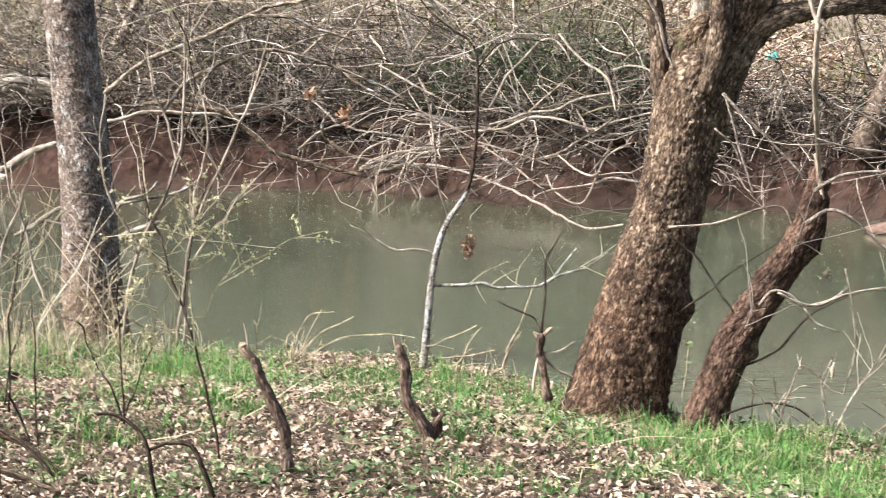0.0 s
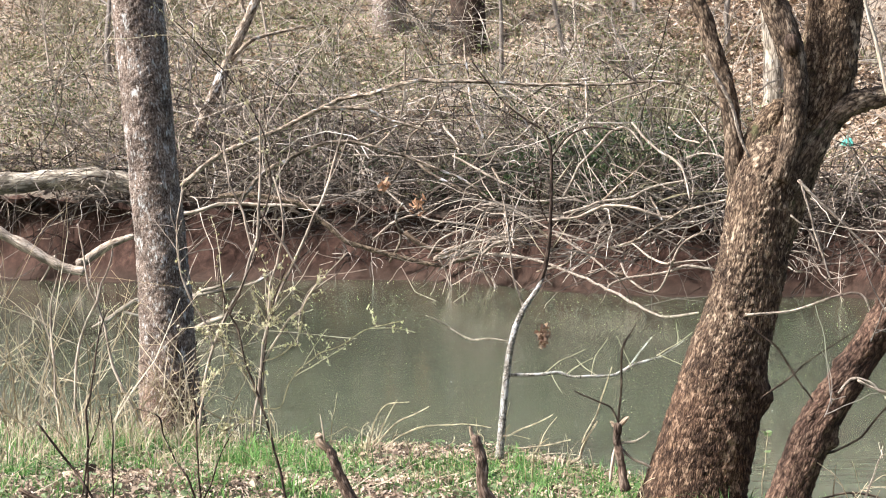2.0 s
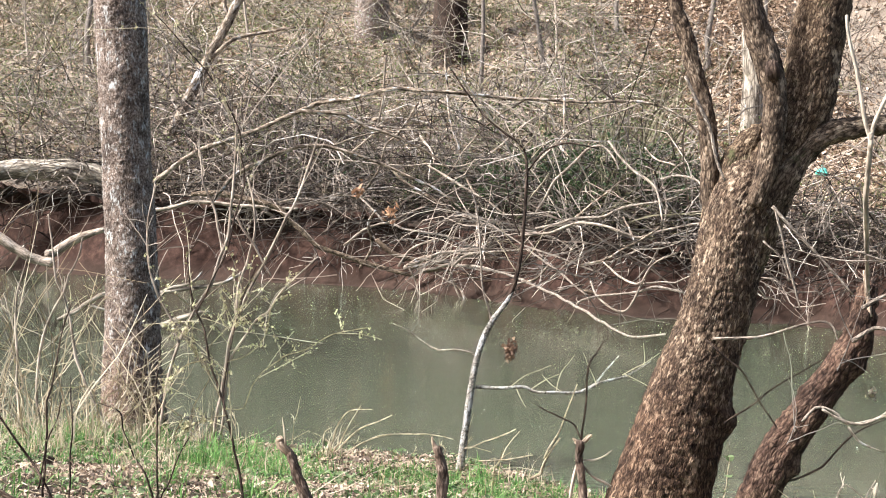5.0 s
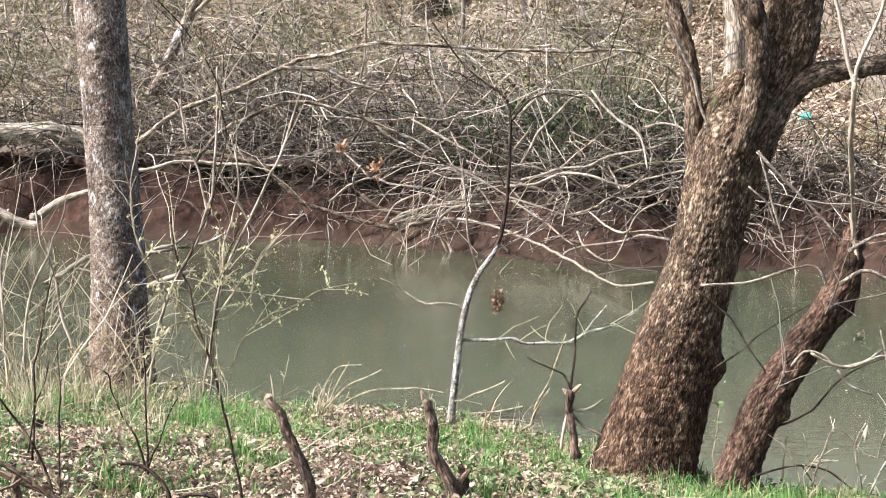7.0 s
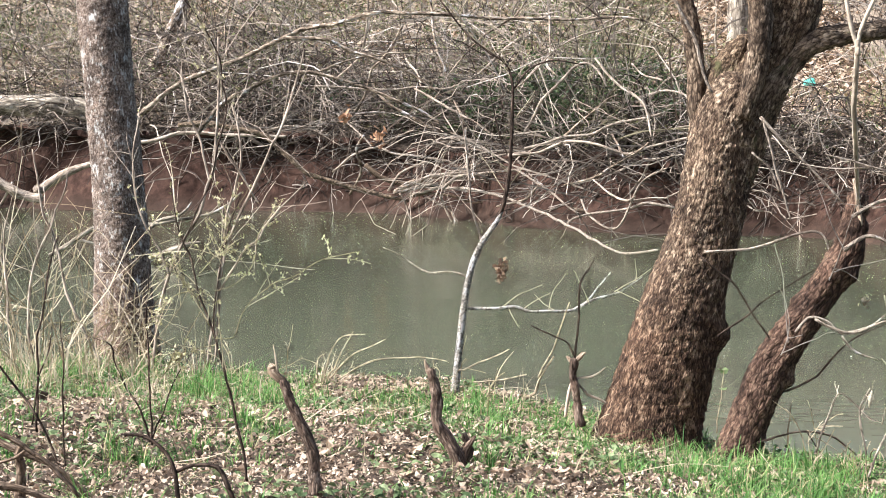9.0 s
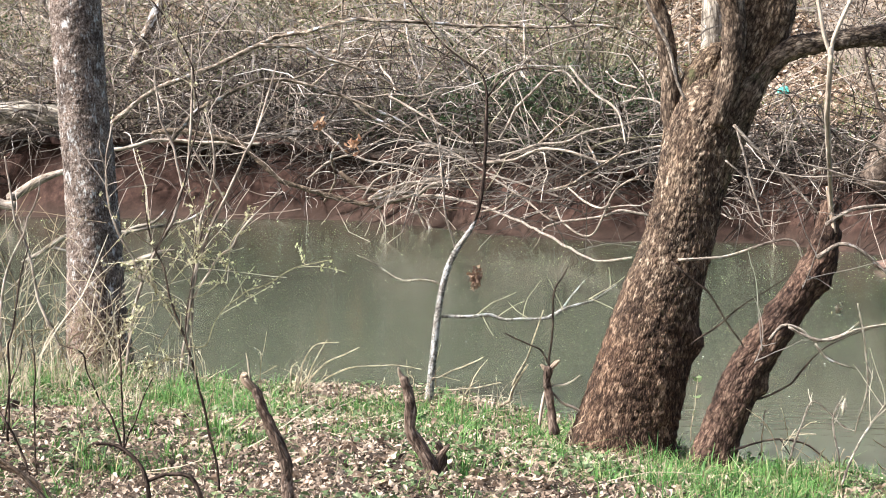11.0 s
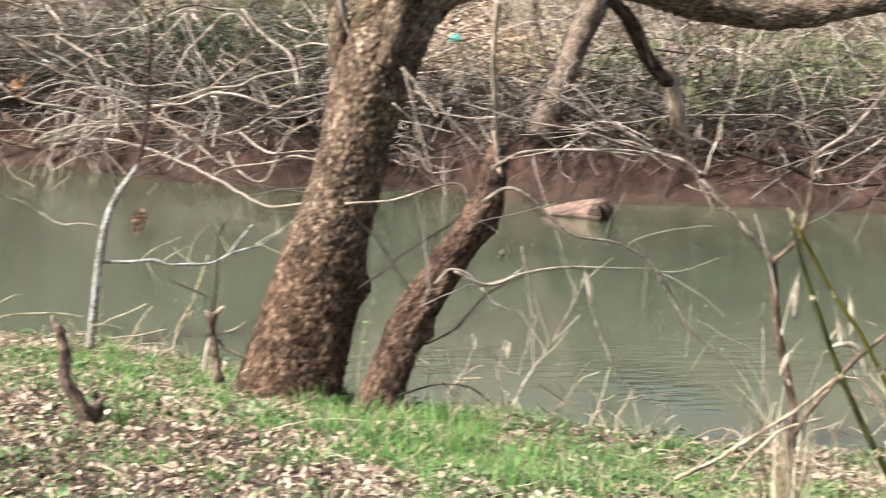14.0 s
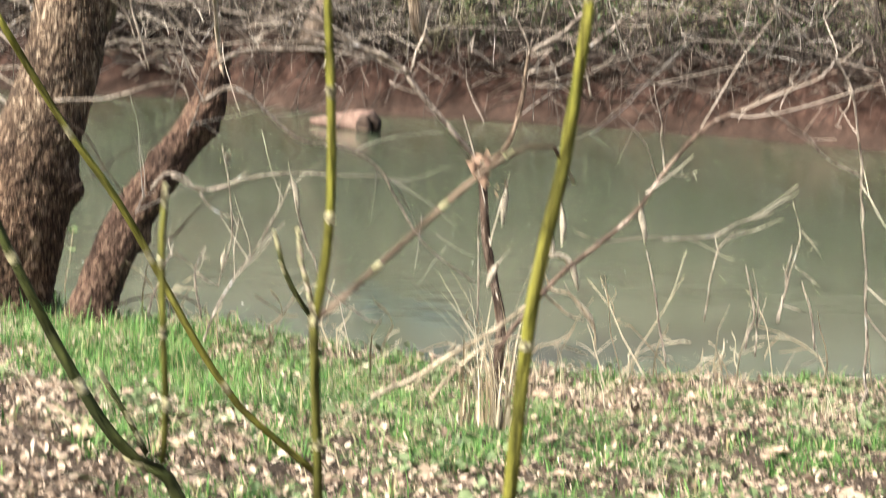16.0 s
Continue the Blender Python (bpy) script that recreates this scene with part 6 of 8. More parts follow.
# thin young trees on the slope
def young_tree(seed, tall, mat):
    rng = np.random.default_rng(seed)
    ob = new("young_tree")
    pts, rad = grow(rng, np.array([[0, 0, -0.3]]), np.array([[rng.normal(0, 0.08), rng.normal(0, 0.08), 1.0]]), [tall], [tall * 0.0085], 9, 0.03, 0.0, 0.3)
    v, f = tubes(pts, rad, 8)
    st = new("trunk", mesh_np("trunk", v, f, mat, True))
    st.parent = ob
    b = sprout(rng, pts, rad, 16, 0.2, (0.12, 0.3), 0.55, 0.5, wob=0.1, droop=-0.1)
    for k in range(16):
        v, f = tubes(b[0][k : k + 1], b[1][k : k + 1], 4)
        br = new("branch", mesh_np("branch", v, f, mat, True))
        br.parent = ob
    t = sprout(rng, *b, 44, 0.3, (0.3, 0.6), 0.6, 0.6, wob=0.12)
    v, f = joined([(t[0], np.clip(t[1], 0.006, None))], 3)
    tw = new("brushwood", mesh_np("brushwood", v, f, M_TWIG_FAR))
    tw.parent = ob
    tw["kind"] = "stuff"
    return tagged(ob, "thin bare young tree on the far hillside", "tree", "young trees on the hillside")


YOUNG = [young_tree(51, 6.0, M_TWIG_OLIVE), young_tree(52, 8.0, M_TWIG_FAR), young_tree(53, 5.0, M_TWIG_PALE), young_tree(54, 11.0, M_TWIG_FAR)]
for i in range(28):
    x = rng.uniform(-22, 26)
    y = float(np.interp(x, FAR_X, FAR_Y)) + rng.uniform(4, 32)
    plant(YOUNG[i % 4], x, y, rng.uniform(0, 360), rng.uniform(0.8, 1.4))

# leaf litter over the hillside
def far_litter(n, seed):
    rng = np.random.default_rng(seed)
    x = np.r_[rng.uniform(-20, 24, n), rng.uniform(5.3, 10.5, n)]
    x = x[((x > 5.3) & (x < 10.5)) | (rng.uniform(0, 1, len(x)) < np.where(x > 10, 0.42, 0.8))]
    n = len(x)
    y = np.interp(x, FAR_X, FAR_Y) + 2.4 + 30 * rng.uniform(0, 1, n) ** 1.3
    at = np.stack([x, y, height(x, y) + 0.03], 1)
    v, f = leaf_cloud(rng, at, rng.uniform(0.08, 0.2, n), 0.55)
    tagged(new("hillside_leaves", mesh_np("hillside_leaves", v, f, M_LEAF_DEAD)), "fallen tan leaves covering the far hillside", "leaves", kind="stuff")


far_litter(110000, 41)


def undergrowth(at, size, n, seed, mat=None, label="low evergreen undergrowth with small dark leaves on the bank"):
    rng = np.random.default_rng(seed)
    base = stand(at[0], at[1], 0.0)
    ob = thing("evergreen_shrub", base, label, "shrub", "evergreen shrubs on the far bank")
    k = 26
    start = np.tile(base, (k, 1)) + rng.normal(0, 0.15, (k, 3)) * (size[0], size[1], 0)
    way = rng.normal(0, 0.6, (k, 3)) + (0, -0.2, 0.8)
    st = grow(rng, start, way, rng.uniform(0.5, 1.0, k) * size[2] * 1.6, np.full(k, 0.008), 5, 0.12, 0.15)
    v, f = joined([st], 3)
    part("brushwood", mesh_np("brushwood", v, f, M_TWIG_DARK), ob)["kind"] = "stuff"
    c = rng.normal(0, 1, (n, 3))
    c /= np.linalg.norm(c, axis=1, keepdims=True)
    c *= rng.uniform(0.25, 1, (n, 1)) ** 0.5 * (1 + 0.35 * np.sin(c[:, :1] * 7 + seed) * np.cos(c[:, 2:] * 6))
    pos = np.array(base) + (0, 0, size[2] * 0.75) + c * size
    v, f = leaf_cloud(rng, pos, rng.uniform(0.05, 0.11, n), 0.8)
    lv = part("foliage", mesh_np("foliage", v, f, mat or M_LEAF_GREEN), ob)
    lv["kind"] = "stuff"


for i, (x, df, sx, sz, n) in enumerate(several((-2.6, 1.8, 1.0, 0.7, 500), (2.0, 2.0, 1.2, 0.8, 700), (3.4, 1.6, 1.3, 0.8, 800), (4.6, 1.8, 1.0, 0.7, 600), (5.6, 1.4, 0.9, 0.6, 500), (12.3, 2.2, 1.4, 0.5, 700), (14.2, 1.8, 1.3, 0.6, 700), (15.5, 2.4, 1.4, 0.5, 700),
                                        (-8.5, 3.5, 1.4, 0.5, 400), (-12.5, 7, 1.6, 0.7, 500), (9.5, 1.6, 0.9, 0.7, 500), (10.6, 1.4, 0.8, 0.9, 500), (-5.5, 9, 1.5, 0.6, 350), (1.0, 8, 1.6, 0.6, 350), (7.4, 2.0, 0.9, 0.5, 350), (-0.6, 1.5, 1.1, 0.6, 500), (0.9, 1.5, 1.0, 0.6, 600), (-4.5, 1.6, 1.0, 0.5, 300), (2.7, 1.2, 1.0, 0.6, 600), (8.4, 1.5, 1.0, 0.6, 400), (9.9, 2.8, 1.3, 0.7, 700), (11.4, 2.0, 1.1, 0.9, 800), (12.8, 3.6, 1.5, 0.7, 700), (13.4, 1.5, 0.9, 0.7, 600), (16.8, 2.0, 1.3, 0.8, 800), (7.9, 3.4, 1.4, 0.7, 600), (10.6, 4.6, 1.6, 0.7, 700), (15.0, 4.8, 1.7, 0.6, 700), (11.0, 1.3, 0.8, 0.8, 800), (12.1, 1.2, 0.9, 0.9, 900), (12.9, 1.4, 0.8, 0.8, 700), (14.6, 1.2, 0.9, 0.7, 800), (9.0, 1.3, 0.9, 0.8, 700), (9.8, 1.2, 0.7, 0.7, 600), (1.6, 2.6, 1.2, 0.9, 900), (3.0, 2.4, 1.3, 1.0, 1000), (4.2, 2.6, 1.2, 0.9, 900), (0.2, 2.2, 1.0, 0.7, 700), (5.4, 2.4, 1.1, 0.8, 700))):
    y = float(np.interp(x, FAR_X, FAR_Y)) + df + (0.5 if x < 7 else 0.3)
    undergrowth((x, y), (sx, 0.7, sz), n * 9 // 5 if 0.5 < x < 7 else n if x < 7 else n * 2 // 5, 60 + i, M_LEAF_OLIVE if 20 <= i < 28 and i % 2 else None, "olive-leaved low shrub on the far slope" if 20 <= i < 28 and i % 2 else "low evergreen undergrowth with small dark leaves on the bank")

# spring green on the far slope
def far_grass(name, n, x0, x1, d0, d1, share, label, mat, seed):
    rng = np.random.default_rng(seed)
    x = rng.uniform(x0, x1, n)
    y = np.interp(x, FAR_X, FAR_Y) + rng.uniform(d0, d1, n)
    keep = rng.uniform(0, 1, n) < np.clip(share + 0.5 * wavy(x, y, 0.8, 2) + 0.4 * wavy(x, y, 2.2, 5), 0, 1) * smooth((x - x0) / 4)
    x, y = x[keep], y[keep]
    m = len(x)
    v, f = blades(rng, np.stack([x, y, height(x, y) - 0.02], 1), rng.uniform(0.1, 0.34, m), rng.uniform(0.012, 0.028, m), 0.6)
    tagged(new(name, mesh_np(name, v, f, mat)), label, "grass", kind="stuff")


far_grass("grass", 40000, 8.5, 22, 1.5, 14, 0.4, "green spring grass on the far slope", M_GRASS, 43)
far_grass("slope_grass", 60000, 7.5, 24, 3.5, 22, 0.35, "olive spring grass between stems on the far slope", M_HILL_GREEN, 47)
far_grass("hill_grass", 60000, -18, 9, 2.5, 24, 0.25, "olive spring grass in patches on the far hillside", M_HILL_GREEN, 44)

# opening leaves scattered through the hillside brush
def brush_leaves(n, seed):
    rng = np.random.default_rng(seed)
    x = rng.uniform(-18, 6.5, n)
    y = np.interp(x, FAR_X, FAR_Y) + 2.0 + 24 * rng.uniform(0, 1, n) ** 1.2
    keep = rng.uniform(0, 1, n) < np.clip(0.35 + 0.6 * wavy(x, y, 0.7, 5) + 0.5 * wavy(x, y, 2.3, 1), 0.03, 1)
    x, y = x[keep], y[keep]
    m = len(x)
    at = np.stack([x, y, height(x, y) + rng.uniform(0.05, 2.0, m) * rng.uniform(0, 1, m)], 1)
    v, f = leaf_cloud(rng, at, rng.uniform(0.035, 0.085, m), 1.0)
    tagged(new("opening_leaves", mesh_np("opening_leaves", v, f, M_HILL_GREEN)), "small olive leaves opening through the hillside brush", "leaves", kind="stuff")


brush_leaves(120000, 46)

# rust-coloured leaves still hanging in the brush, and a bit of litter
def leaf_bunch(at, label, mat, n, size, seed):
    rng = np.random.default_rng(seed)
    pos = np.array(at) + rng.normal(0, 1, (n, 3)) * size
    v, f = leaf_cloud(rng, pos, rng.uniform(0.8, 1.6, n) * max(size), 1.2, 0.35)
    ob = thing("leaf_bunch", at, label, "leaves", "leaf bunches in the twigs")
    lv = part("foliage", mesh_np("foliage", v, f, mat), ob)
    st = grow(rng, np.array([at]) + (0, 0, -size[2]), np.array([[0.2, 0.1, 1.0]]), [size[2] * 4.5], [size[2] * 0.05], 5, 0.1)
    v, f = joined([st], 4)
    part("twig", mesh_np("twig", v, f, M_TWIG_DARK), ob)


leaf_bunch((-2.178, 38, 1.481), "rust-brown dead leaves caught in the brush", M_LEAF_RUST, 14, (0.06, 0.06, 0.13), 71)
leaf_bunch((-1.428, 37, 1.062), "rust-brown dead leaves caught in the brush", M_LEAF_RUST, 16, (0.08, 0.06, 0.13), 72)
leaf_bunch((0.354, 11.6, 0.558), "shrivelled brown leaf clump hanging over the water", M_LEAF_BROWN, 80, (0.018, 0.018, 0.032), 73)
leaf_bunch((2.259, 9.6, 0.548), "curled pale dead leaf caught on a twig", M_STRAW, 12, (0.024, 0.024, 0.024), 74)

leaf_bunch((0.792, 1.4, 1.39), "curled withered brown leaves hanging on a twig", M_LEAF_BROWN, 9, (0.005, 0.003, 0.004), 75)
leaf_bunch((0.802, 1.4, 1.377), "curled withered brown leaves hanging on a twig", M_LEAF_BROWN, 4, (0.003, 0.003, 0.004), 76)

bag = new("plastic_bag")
bag.location = (8.472, 41.679, 2.178)
bag.scale = (1.23, 1.23, 1.23)
tagged(bag, "crumpled turquoise plastic bag lying on the leafy slope", "bag")
_bm = bmesh.new()
bmesh.ops.create_icosphere(_bm, subdivisions=3, radius=0.12)
for _v in _bm.verts:
    _v.co *= 1 + 0.22 * noise.noise(_v.co * 14) + 0.07 * noise.noise(_v.co * 40)
    _v.co.z *= 0.9
_me = bpy.data.meshes.new("film")
_bm.to_mesh(_me)
_bm.free()
_me.materials.append(M_TEAL)
_film = new("film", _me)
_film.parent = bag
_bm = bmesh.new()
bmesh.ops.create_cone(_bm, segments=9, radius1=0.035, radius2=0.015, depth=0.06, cap_ends=True)
for _v in _bm.verts:
    _v.co.z += 0.13
    _v.co.x *= 1 + 0.4 * math.sin(_v.co.y * 90)
_me = bpy.data.meshes.new("knot")
_bm.to_mesh(_me)
_bm.free()
_me.materials.append(M_TEAL)
_knot = new("knot", _me)
_knot.parent = bag

# ---- near bank: shrubs and weeds ----
def shrub(name, base, label, lines, mat, buds=0, seed=0, twigs=0, budsize=0.012):
    """A shrub of traced stems, with fine side twigs and buds along them."""
    rng = np.random.default_rng(seed)
    ob = thing(name, base, label, "shrub")
    allp, allr = [], []
    for pts, width, *own in lines:
        limb("stem", ob, pts, width, own[0] if own else mat, sides=8, step=0.025, rough=0.12)
        s = spline(np.c_[np.array(pts), np.array(width) / 2], 7)
        allp.append(s[:, :3])
        allr.append(s[:, 3])
    allp, allr = np.array(allp), np.array(allr)
    if twigs:
        tw = sprout(rng, allp, allr, twigs, 0.3, (0.12, 0.35), 0.7, 0.6, wob=0.045)
        tw = (tw[0], np.clip(tw[1], 0.0011, 0.0028))
        for i in range(twigs):
            v, f = tubes(tw[0][i : i + 1], tw[1][i : i + 1], 4)
            part("twig", mesh_np("twig", v, f, M_TWIG_PALE if mat is not M_BARK_DARK else M_TWIG_BUD), ob)
        allp = np.concatenate([allp, tw[0]])
    if buds:
        who = rng.integers(0, len(allp), buds)
        at = allp[who, rng.integers(2, 7, buds)] + rng.normal(0, 0.006, (buds, 3))
        v, f = leaf_cloud(rng, at, rng.uniform(0.8, 1.9, buds) * budsize, 1.2, 0.3)
        bd = part("bud_mass", mesh_np("bud_mass", v, f, M_BUD), ob, "opening yellow-green buds")
        bd["kind"] = "stuff"
    return ob


shrub("budding_shrub", (-0.789, 7.005, 0.225), "dark-stemmed shrub with opening yellow-green buds", several(
    ([(-0.801, 7.005, 0.132), (-0.816, 7.005, 0.246), (-0.844, 7.005, 0.370), (-0.870, 7.005, 0.529), (-0.901, 7.005, 0.642), (-0.936, 7.005, 0.744), (-0.975, 7.005, 0.878), (-1.008, 7.005, 1.002), (-1.040, 7.005, 1.097), (-1.066, 7.005, 1.204), (-1.083, 7.005, 1.316)], [0.0119, 0.0107, 0.0107, 0.0107, 0.0095, 0.0095, 0.0084, 0.0084, 0.0071, 0.0059, 0.0048]),
    ([(-0.896, 7.005, 0.620), (-0.922, 7.005, 0.755), (-0.912, 7.005, 0.890), (-0.880, 7.005, 1.048), (-0.843, 7.005, 1.182), (-0.806, 7.005, 1.282)], [0.0077, 0.0064, 0.0064, 0.0064, 0.0051, 0.0038]),
    ([(-1.036, 7.005, 1.092), (-0.983, 7.005, 1.204), (-0.922, 7.005, 1.349), (-0.866, 7.005, 1.583), (-0.883, 7.005, 1.794), (-0.977, 7.005, 1.993), (-1.120, 7.005, 2.158), (-1.229, 7.005, 2.268)], [0.0064, 0.0064, 0.0064, 0.0064, 0.0064, 0.0064, 0.0051, 0.0038]),
    ([(-0.927, 7.005, 0.710), (-0.846, 7.005, 0.710), (-0.808, 7.005, 0.811), (-0.706, 7.005, 0.908), (-0.594, 7.005, 0.957), (-0.493, 7.005, 1.016), (-0.343, 7.005, 1.048)], [0.0051, 0.0051, 0.0051, 0.0051, 0.0051, 0.0040, 0.0031], M_BUDDING),
    ([(-0.970, 7.005, 0.908), (-1.076, 7.005, 0.868), (-1.173, 7.005, 0.782), (-1.279, 7.005, 0.699)], [0.0051, 0.0051, 0.0040, 0.0031], M_BUDDING),
    ([(-0.912, 7.005, 0.894), (-0.840, 7.005, 0.921), (-0.761, 7.005, 1.002), (-0.739, 7.005, 1.114), (-0.677, 7.005, 1.209)], [0.0051, 0.0051, 0.0040, 0.0040, 0.0031], M_BUDDING),
    ([(-0.909, 7.005, 0.683), (-0.999, 7.005, 0.660), (-1.085, 7.005, 0.615), (-1.135, 7.005, 0.552)], [0.0051, 0.0040, 0.0040, 0.0031], M_BUDDING),
    ([(-0.940, 7.005, 0.755), (-1.019, 7.005, 0.913), (-1.086, 7.005, 0.991), (-1.130, 7.005, 1.048)], [0.0051, 0.0040, 0.0040, 0.0031], M_BUDDING),
    ([(-0.975, 7.005, 0.878), (-0.986, 7.005, 0.946), (-0.884, 7.005, 1.069), (-0.861, 7.005, 1.159), (-0.771, 7.005, 1.304)], [0.0040, 0.0040, 0.0040, 0.0040, 0.0031], M_BUDDING)), M_BARK_DARK, 1150, 81, 80, 0.0095)
shrub("bare_sapling", (-1.2, 8.2, 0.0), "thin dark bare stems rising from the leaf litter", [
    ([(-1.344, 8, 0.093), (-1.35, 8, 0.3), (-1.353, 8, 0.506), (-1.356, 8, 0.712), (-1.336, 8, 0.917)], [0.0099, 0.0085, 0.0085, 0.0071, 0.0042]),
    ([(-1.354, 8, 0.106), (-1.399, 8, 0.248), (-1.455, 8, 0.339), (-1.495, 8, 0.442), (-1.529, 8, 0.553), (-1.626, 8, 0.596)], [0.0113, 0.0099, 0.0085, 0.0085, 0.0071, 0.0042]),
    ([(-1.344, 8, 0.119), (-1.284, 8, 0.274), (-1.218, 8, 0.429), (-1.127, 8, 0.545)], [0.0071, 0.0071, 0.0056, 0.0042])], M_BARK_DARK, 30, 82, 14)
shrub("bare_sapling", (-1.75, 8.2, 0.0), "dark crossing stems of a leafless shrub", [
    ([(-1.867, 8, 0.157), (-1.865, 8, 0.351), (-1.852, 8, 0.558), (-1.812, 8, 0.815), (-1.748, 8, 1.045)], [0.0127, 0.0113, 0.0099, 0.0085, 0.0056]),
    ([(-1.887, 8, 0.196), (-1.854, 8, 0.403), (-1.806, 8, 0.506), (-1.785, 8, 0.609)], [0.0085, 0.0071, 0.0071, 0.0042]),
    ([(-2.087, 8, 0.545), (-1.962, 8, 0.364), (-1.874, 8, 0.248), (-1.812, 8, 0.119), (-1.767, 8, -0.037)], [0.0099, 0.0113, 0.0113, 0.0113, 0.0113]),
    ([(-1.741, 8, -0.011), (-1.745, 8, 0.3), (-1.735, 8, 0.455), (-1.752, 8, 0.712)], [0.0085, 0.0085, 0.0071, 0.0042])], M_BARK_DARK, 16, 83, 14)
shrub("whip_shrub", (-1.9, 12.5, -0.35), "pale upright whips of a bare shrub in dry weeds", several(
    ([(-2.103, 12.5, -0.255), (-2.048, 12.5, 0.148), (-1.963, 12.5, 0.468), (-1.875, 12.5, 0.688), (-1.732, 12.5, 0.926), (-1.636, 12.5, 1.216), (-1.613, 12.5, 1.437), (-1.576, 12.5, 1.776), (-1.587, 12.5, 2.13)], [0.0235, 0.0235, 0.0235, 0.0235, 0.0235, 0.0206, 0.0206, 0.0177, 0.0118]),
    ([(-1.701, 12.5, -0.176), (-1.682, 12.5, 0.026), (-1.622, 12.5, 0.306), (-1.562, 12.5, 0.586), (-1.463, 12.5, 0.857), (-1.357, 12.5, 1.063), (-1.214, 12.5, 1.332), (-1.128, 12.5, 1.553), (-1.066, 12.5, 1.774), (-0.988, 12.5, 2.048)], [0.0235, 0.0235, 0.0235, 0.0235, 0.0235, 0.0206, 0.0206, 0.0177, 0.0147, 0.0088]),
    ([(-1.653, 12.5, -0.176), (-1.617, 12.5, 0.146), (-1.584, 12.5, 0.467), (-1.556, 12.5, 0.754), (-1.492, 12.5, 1.064), (-1.437, 12.5, 1.266), (-1.454, 12.5, 1.472), (-1.507, 12.5, 1.658)], [0.0206, 0.0206, 0.0206, 0.0206, 0.0177, 0.0177, 0.0147, 0.0088]),
    ([(-1.322, 12.5, 0.96), (-1.438, 12.5, 1.183), (-1.54, 12.5, 1.318), (-1.606, 12.5, 1.406)], [0.0118, 0.0177, 0.0177, 0.0147]),
    ([(-1.666, 12.5, 1.105), (-1.725, 12.5, 1.355), (-1.775, 12.5, 1.474), (-1.823, 12.5, 1.695), (-1.851, 12.5, 1.896)], [0.0147, 0.0177, 0.0177, 0.0147, 0.0088]),
    ([(-1.622, 12.5, 0.306), (-1.442, 12.5, 0.626), (-1.325, 12.5, 0.721), (-1.272, 12.5, 0.824), (-1.152, 12.5, 0.943), (-0.999, 12.5, 1.093)], [0.0177, 0.0147, 0.0147, 0.0147, 0.0118, 0.0088]),
    ([(-1.963, 12.5, 0.468), (-2.108, 12.5, 0.789), (-2.191, 12.5, 1.068), (-2.202, 12.5, 1.306), (-2.142, 12.5, 1.582)], [0.0177, 0.0177, 0.0147, 0.0147, 0.0088]),
    ([(-2.454, 12.5, -0.172), (-2.646, 12.5, 0.231), (-2.776, 12.5, 0.672), (-2.866, 12.5, 1.071), (-2.9, 12.5, 1.349)], [0.0206, 0.0206, 0.0177, 0.0147, 0.0088]),
    ([(-2.935, 12.5, -0.17), (-2.965, 12.5, 0.232), (-2.876, 12.5, 0.633), (-2.709, 12.5, 0.991), (-2.665, 12.5, 1.189)], [0.0206, 0.0206, 0.0177, 0.0147, 0.0088]),
    ([(-3.096, 12.5, -0.21), (-3.093, 12.5, 0.233), (-3.115, 12.5, 0.674), (-3.046, 12.5, 1.032)], [0.0206, 0.0177, 0.0147, 0.0088])), M_BARK_PALE, 40, 88, 60)
fs = thing("fallen_stick", (-1.9, 7.4, 0.06), "dark fallen branch lying on leaf litter", "branch", "fallen sticks on the near bank")
limb("stem", fs, [(-1.861, 7.2, 0.282), (-1.725, 7.2, 0.189), (-1.588, 7.2, 0.123), (-1.475, 7.2, 0.025), (-1.337, 7.2, -0.042), (-1.222, 7.2, -0.087)], [0.0312, 0.0286, 0.0207, 0.0263, 0.018, 0.0139], M_BARK_MID, sides=10, step=0.03)
limb("stub", fs, [(-1.268, 7.2, -0.062), (-1.384, 7.2, -0.036), (-1.453, 7.2, -0.011)], [0.0152, 0.0152, 0.0102], M_BARK_DARK, sides=8, step=0.03)
fs = thing("fallen_stick", (-0.954, 6.868, 0.131), "crooked dark branch arching off the ground", "branch", "fallen sticks on the near bank")
limb("stem", fs, [(-1.005, 6.678, -0.001), (-1.036, 6.678, 0.232), (-1.082, 6.678, 0.310), (-1.167, 6.678, 0.362), (-1.241, 6.678, 0.379)], [0.0189, 0.0173, 0.0157, 0.0141, 0.0078], M_BARK_DARK, sides=8, step=0.03)
limb("branch", fs, [(-1.036, 6.678, 0.237), (-0.953, 6.678, 0.257), (-0.867, 6.678, 0.246), (-0.826, 6.678, 0.162), (-0.797, 6.678, 0.039)], [0.0141, 0.0141, 0.0189, 0.0204, 0.0204], M_BARK_DARK, sides=8, step=0.03)

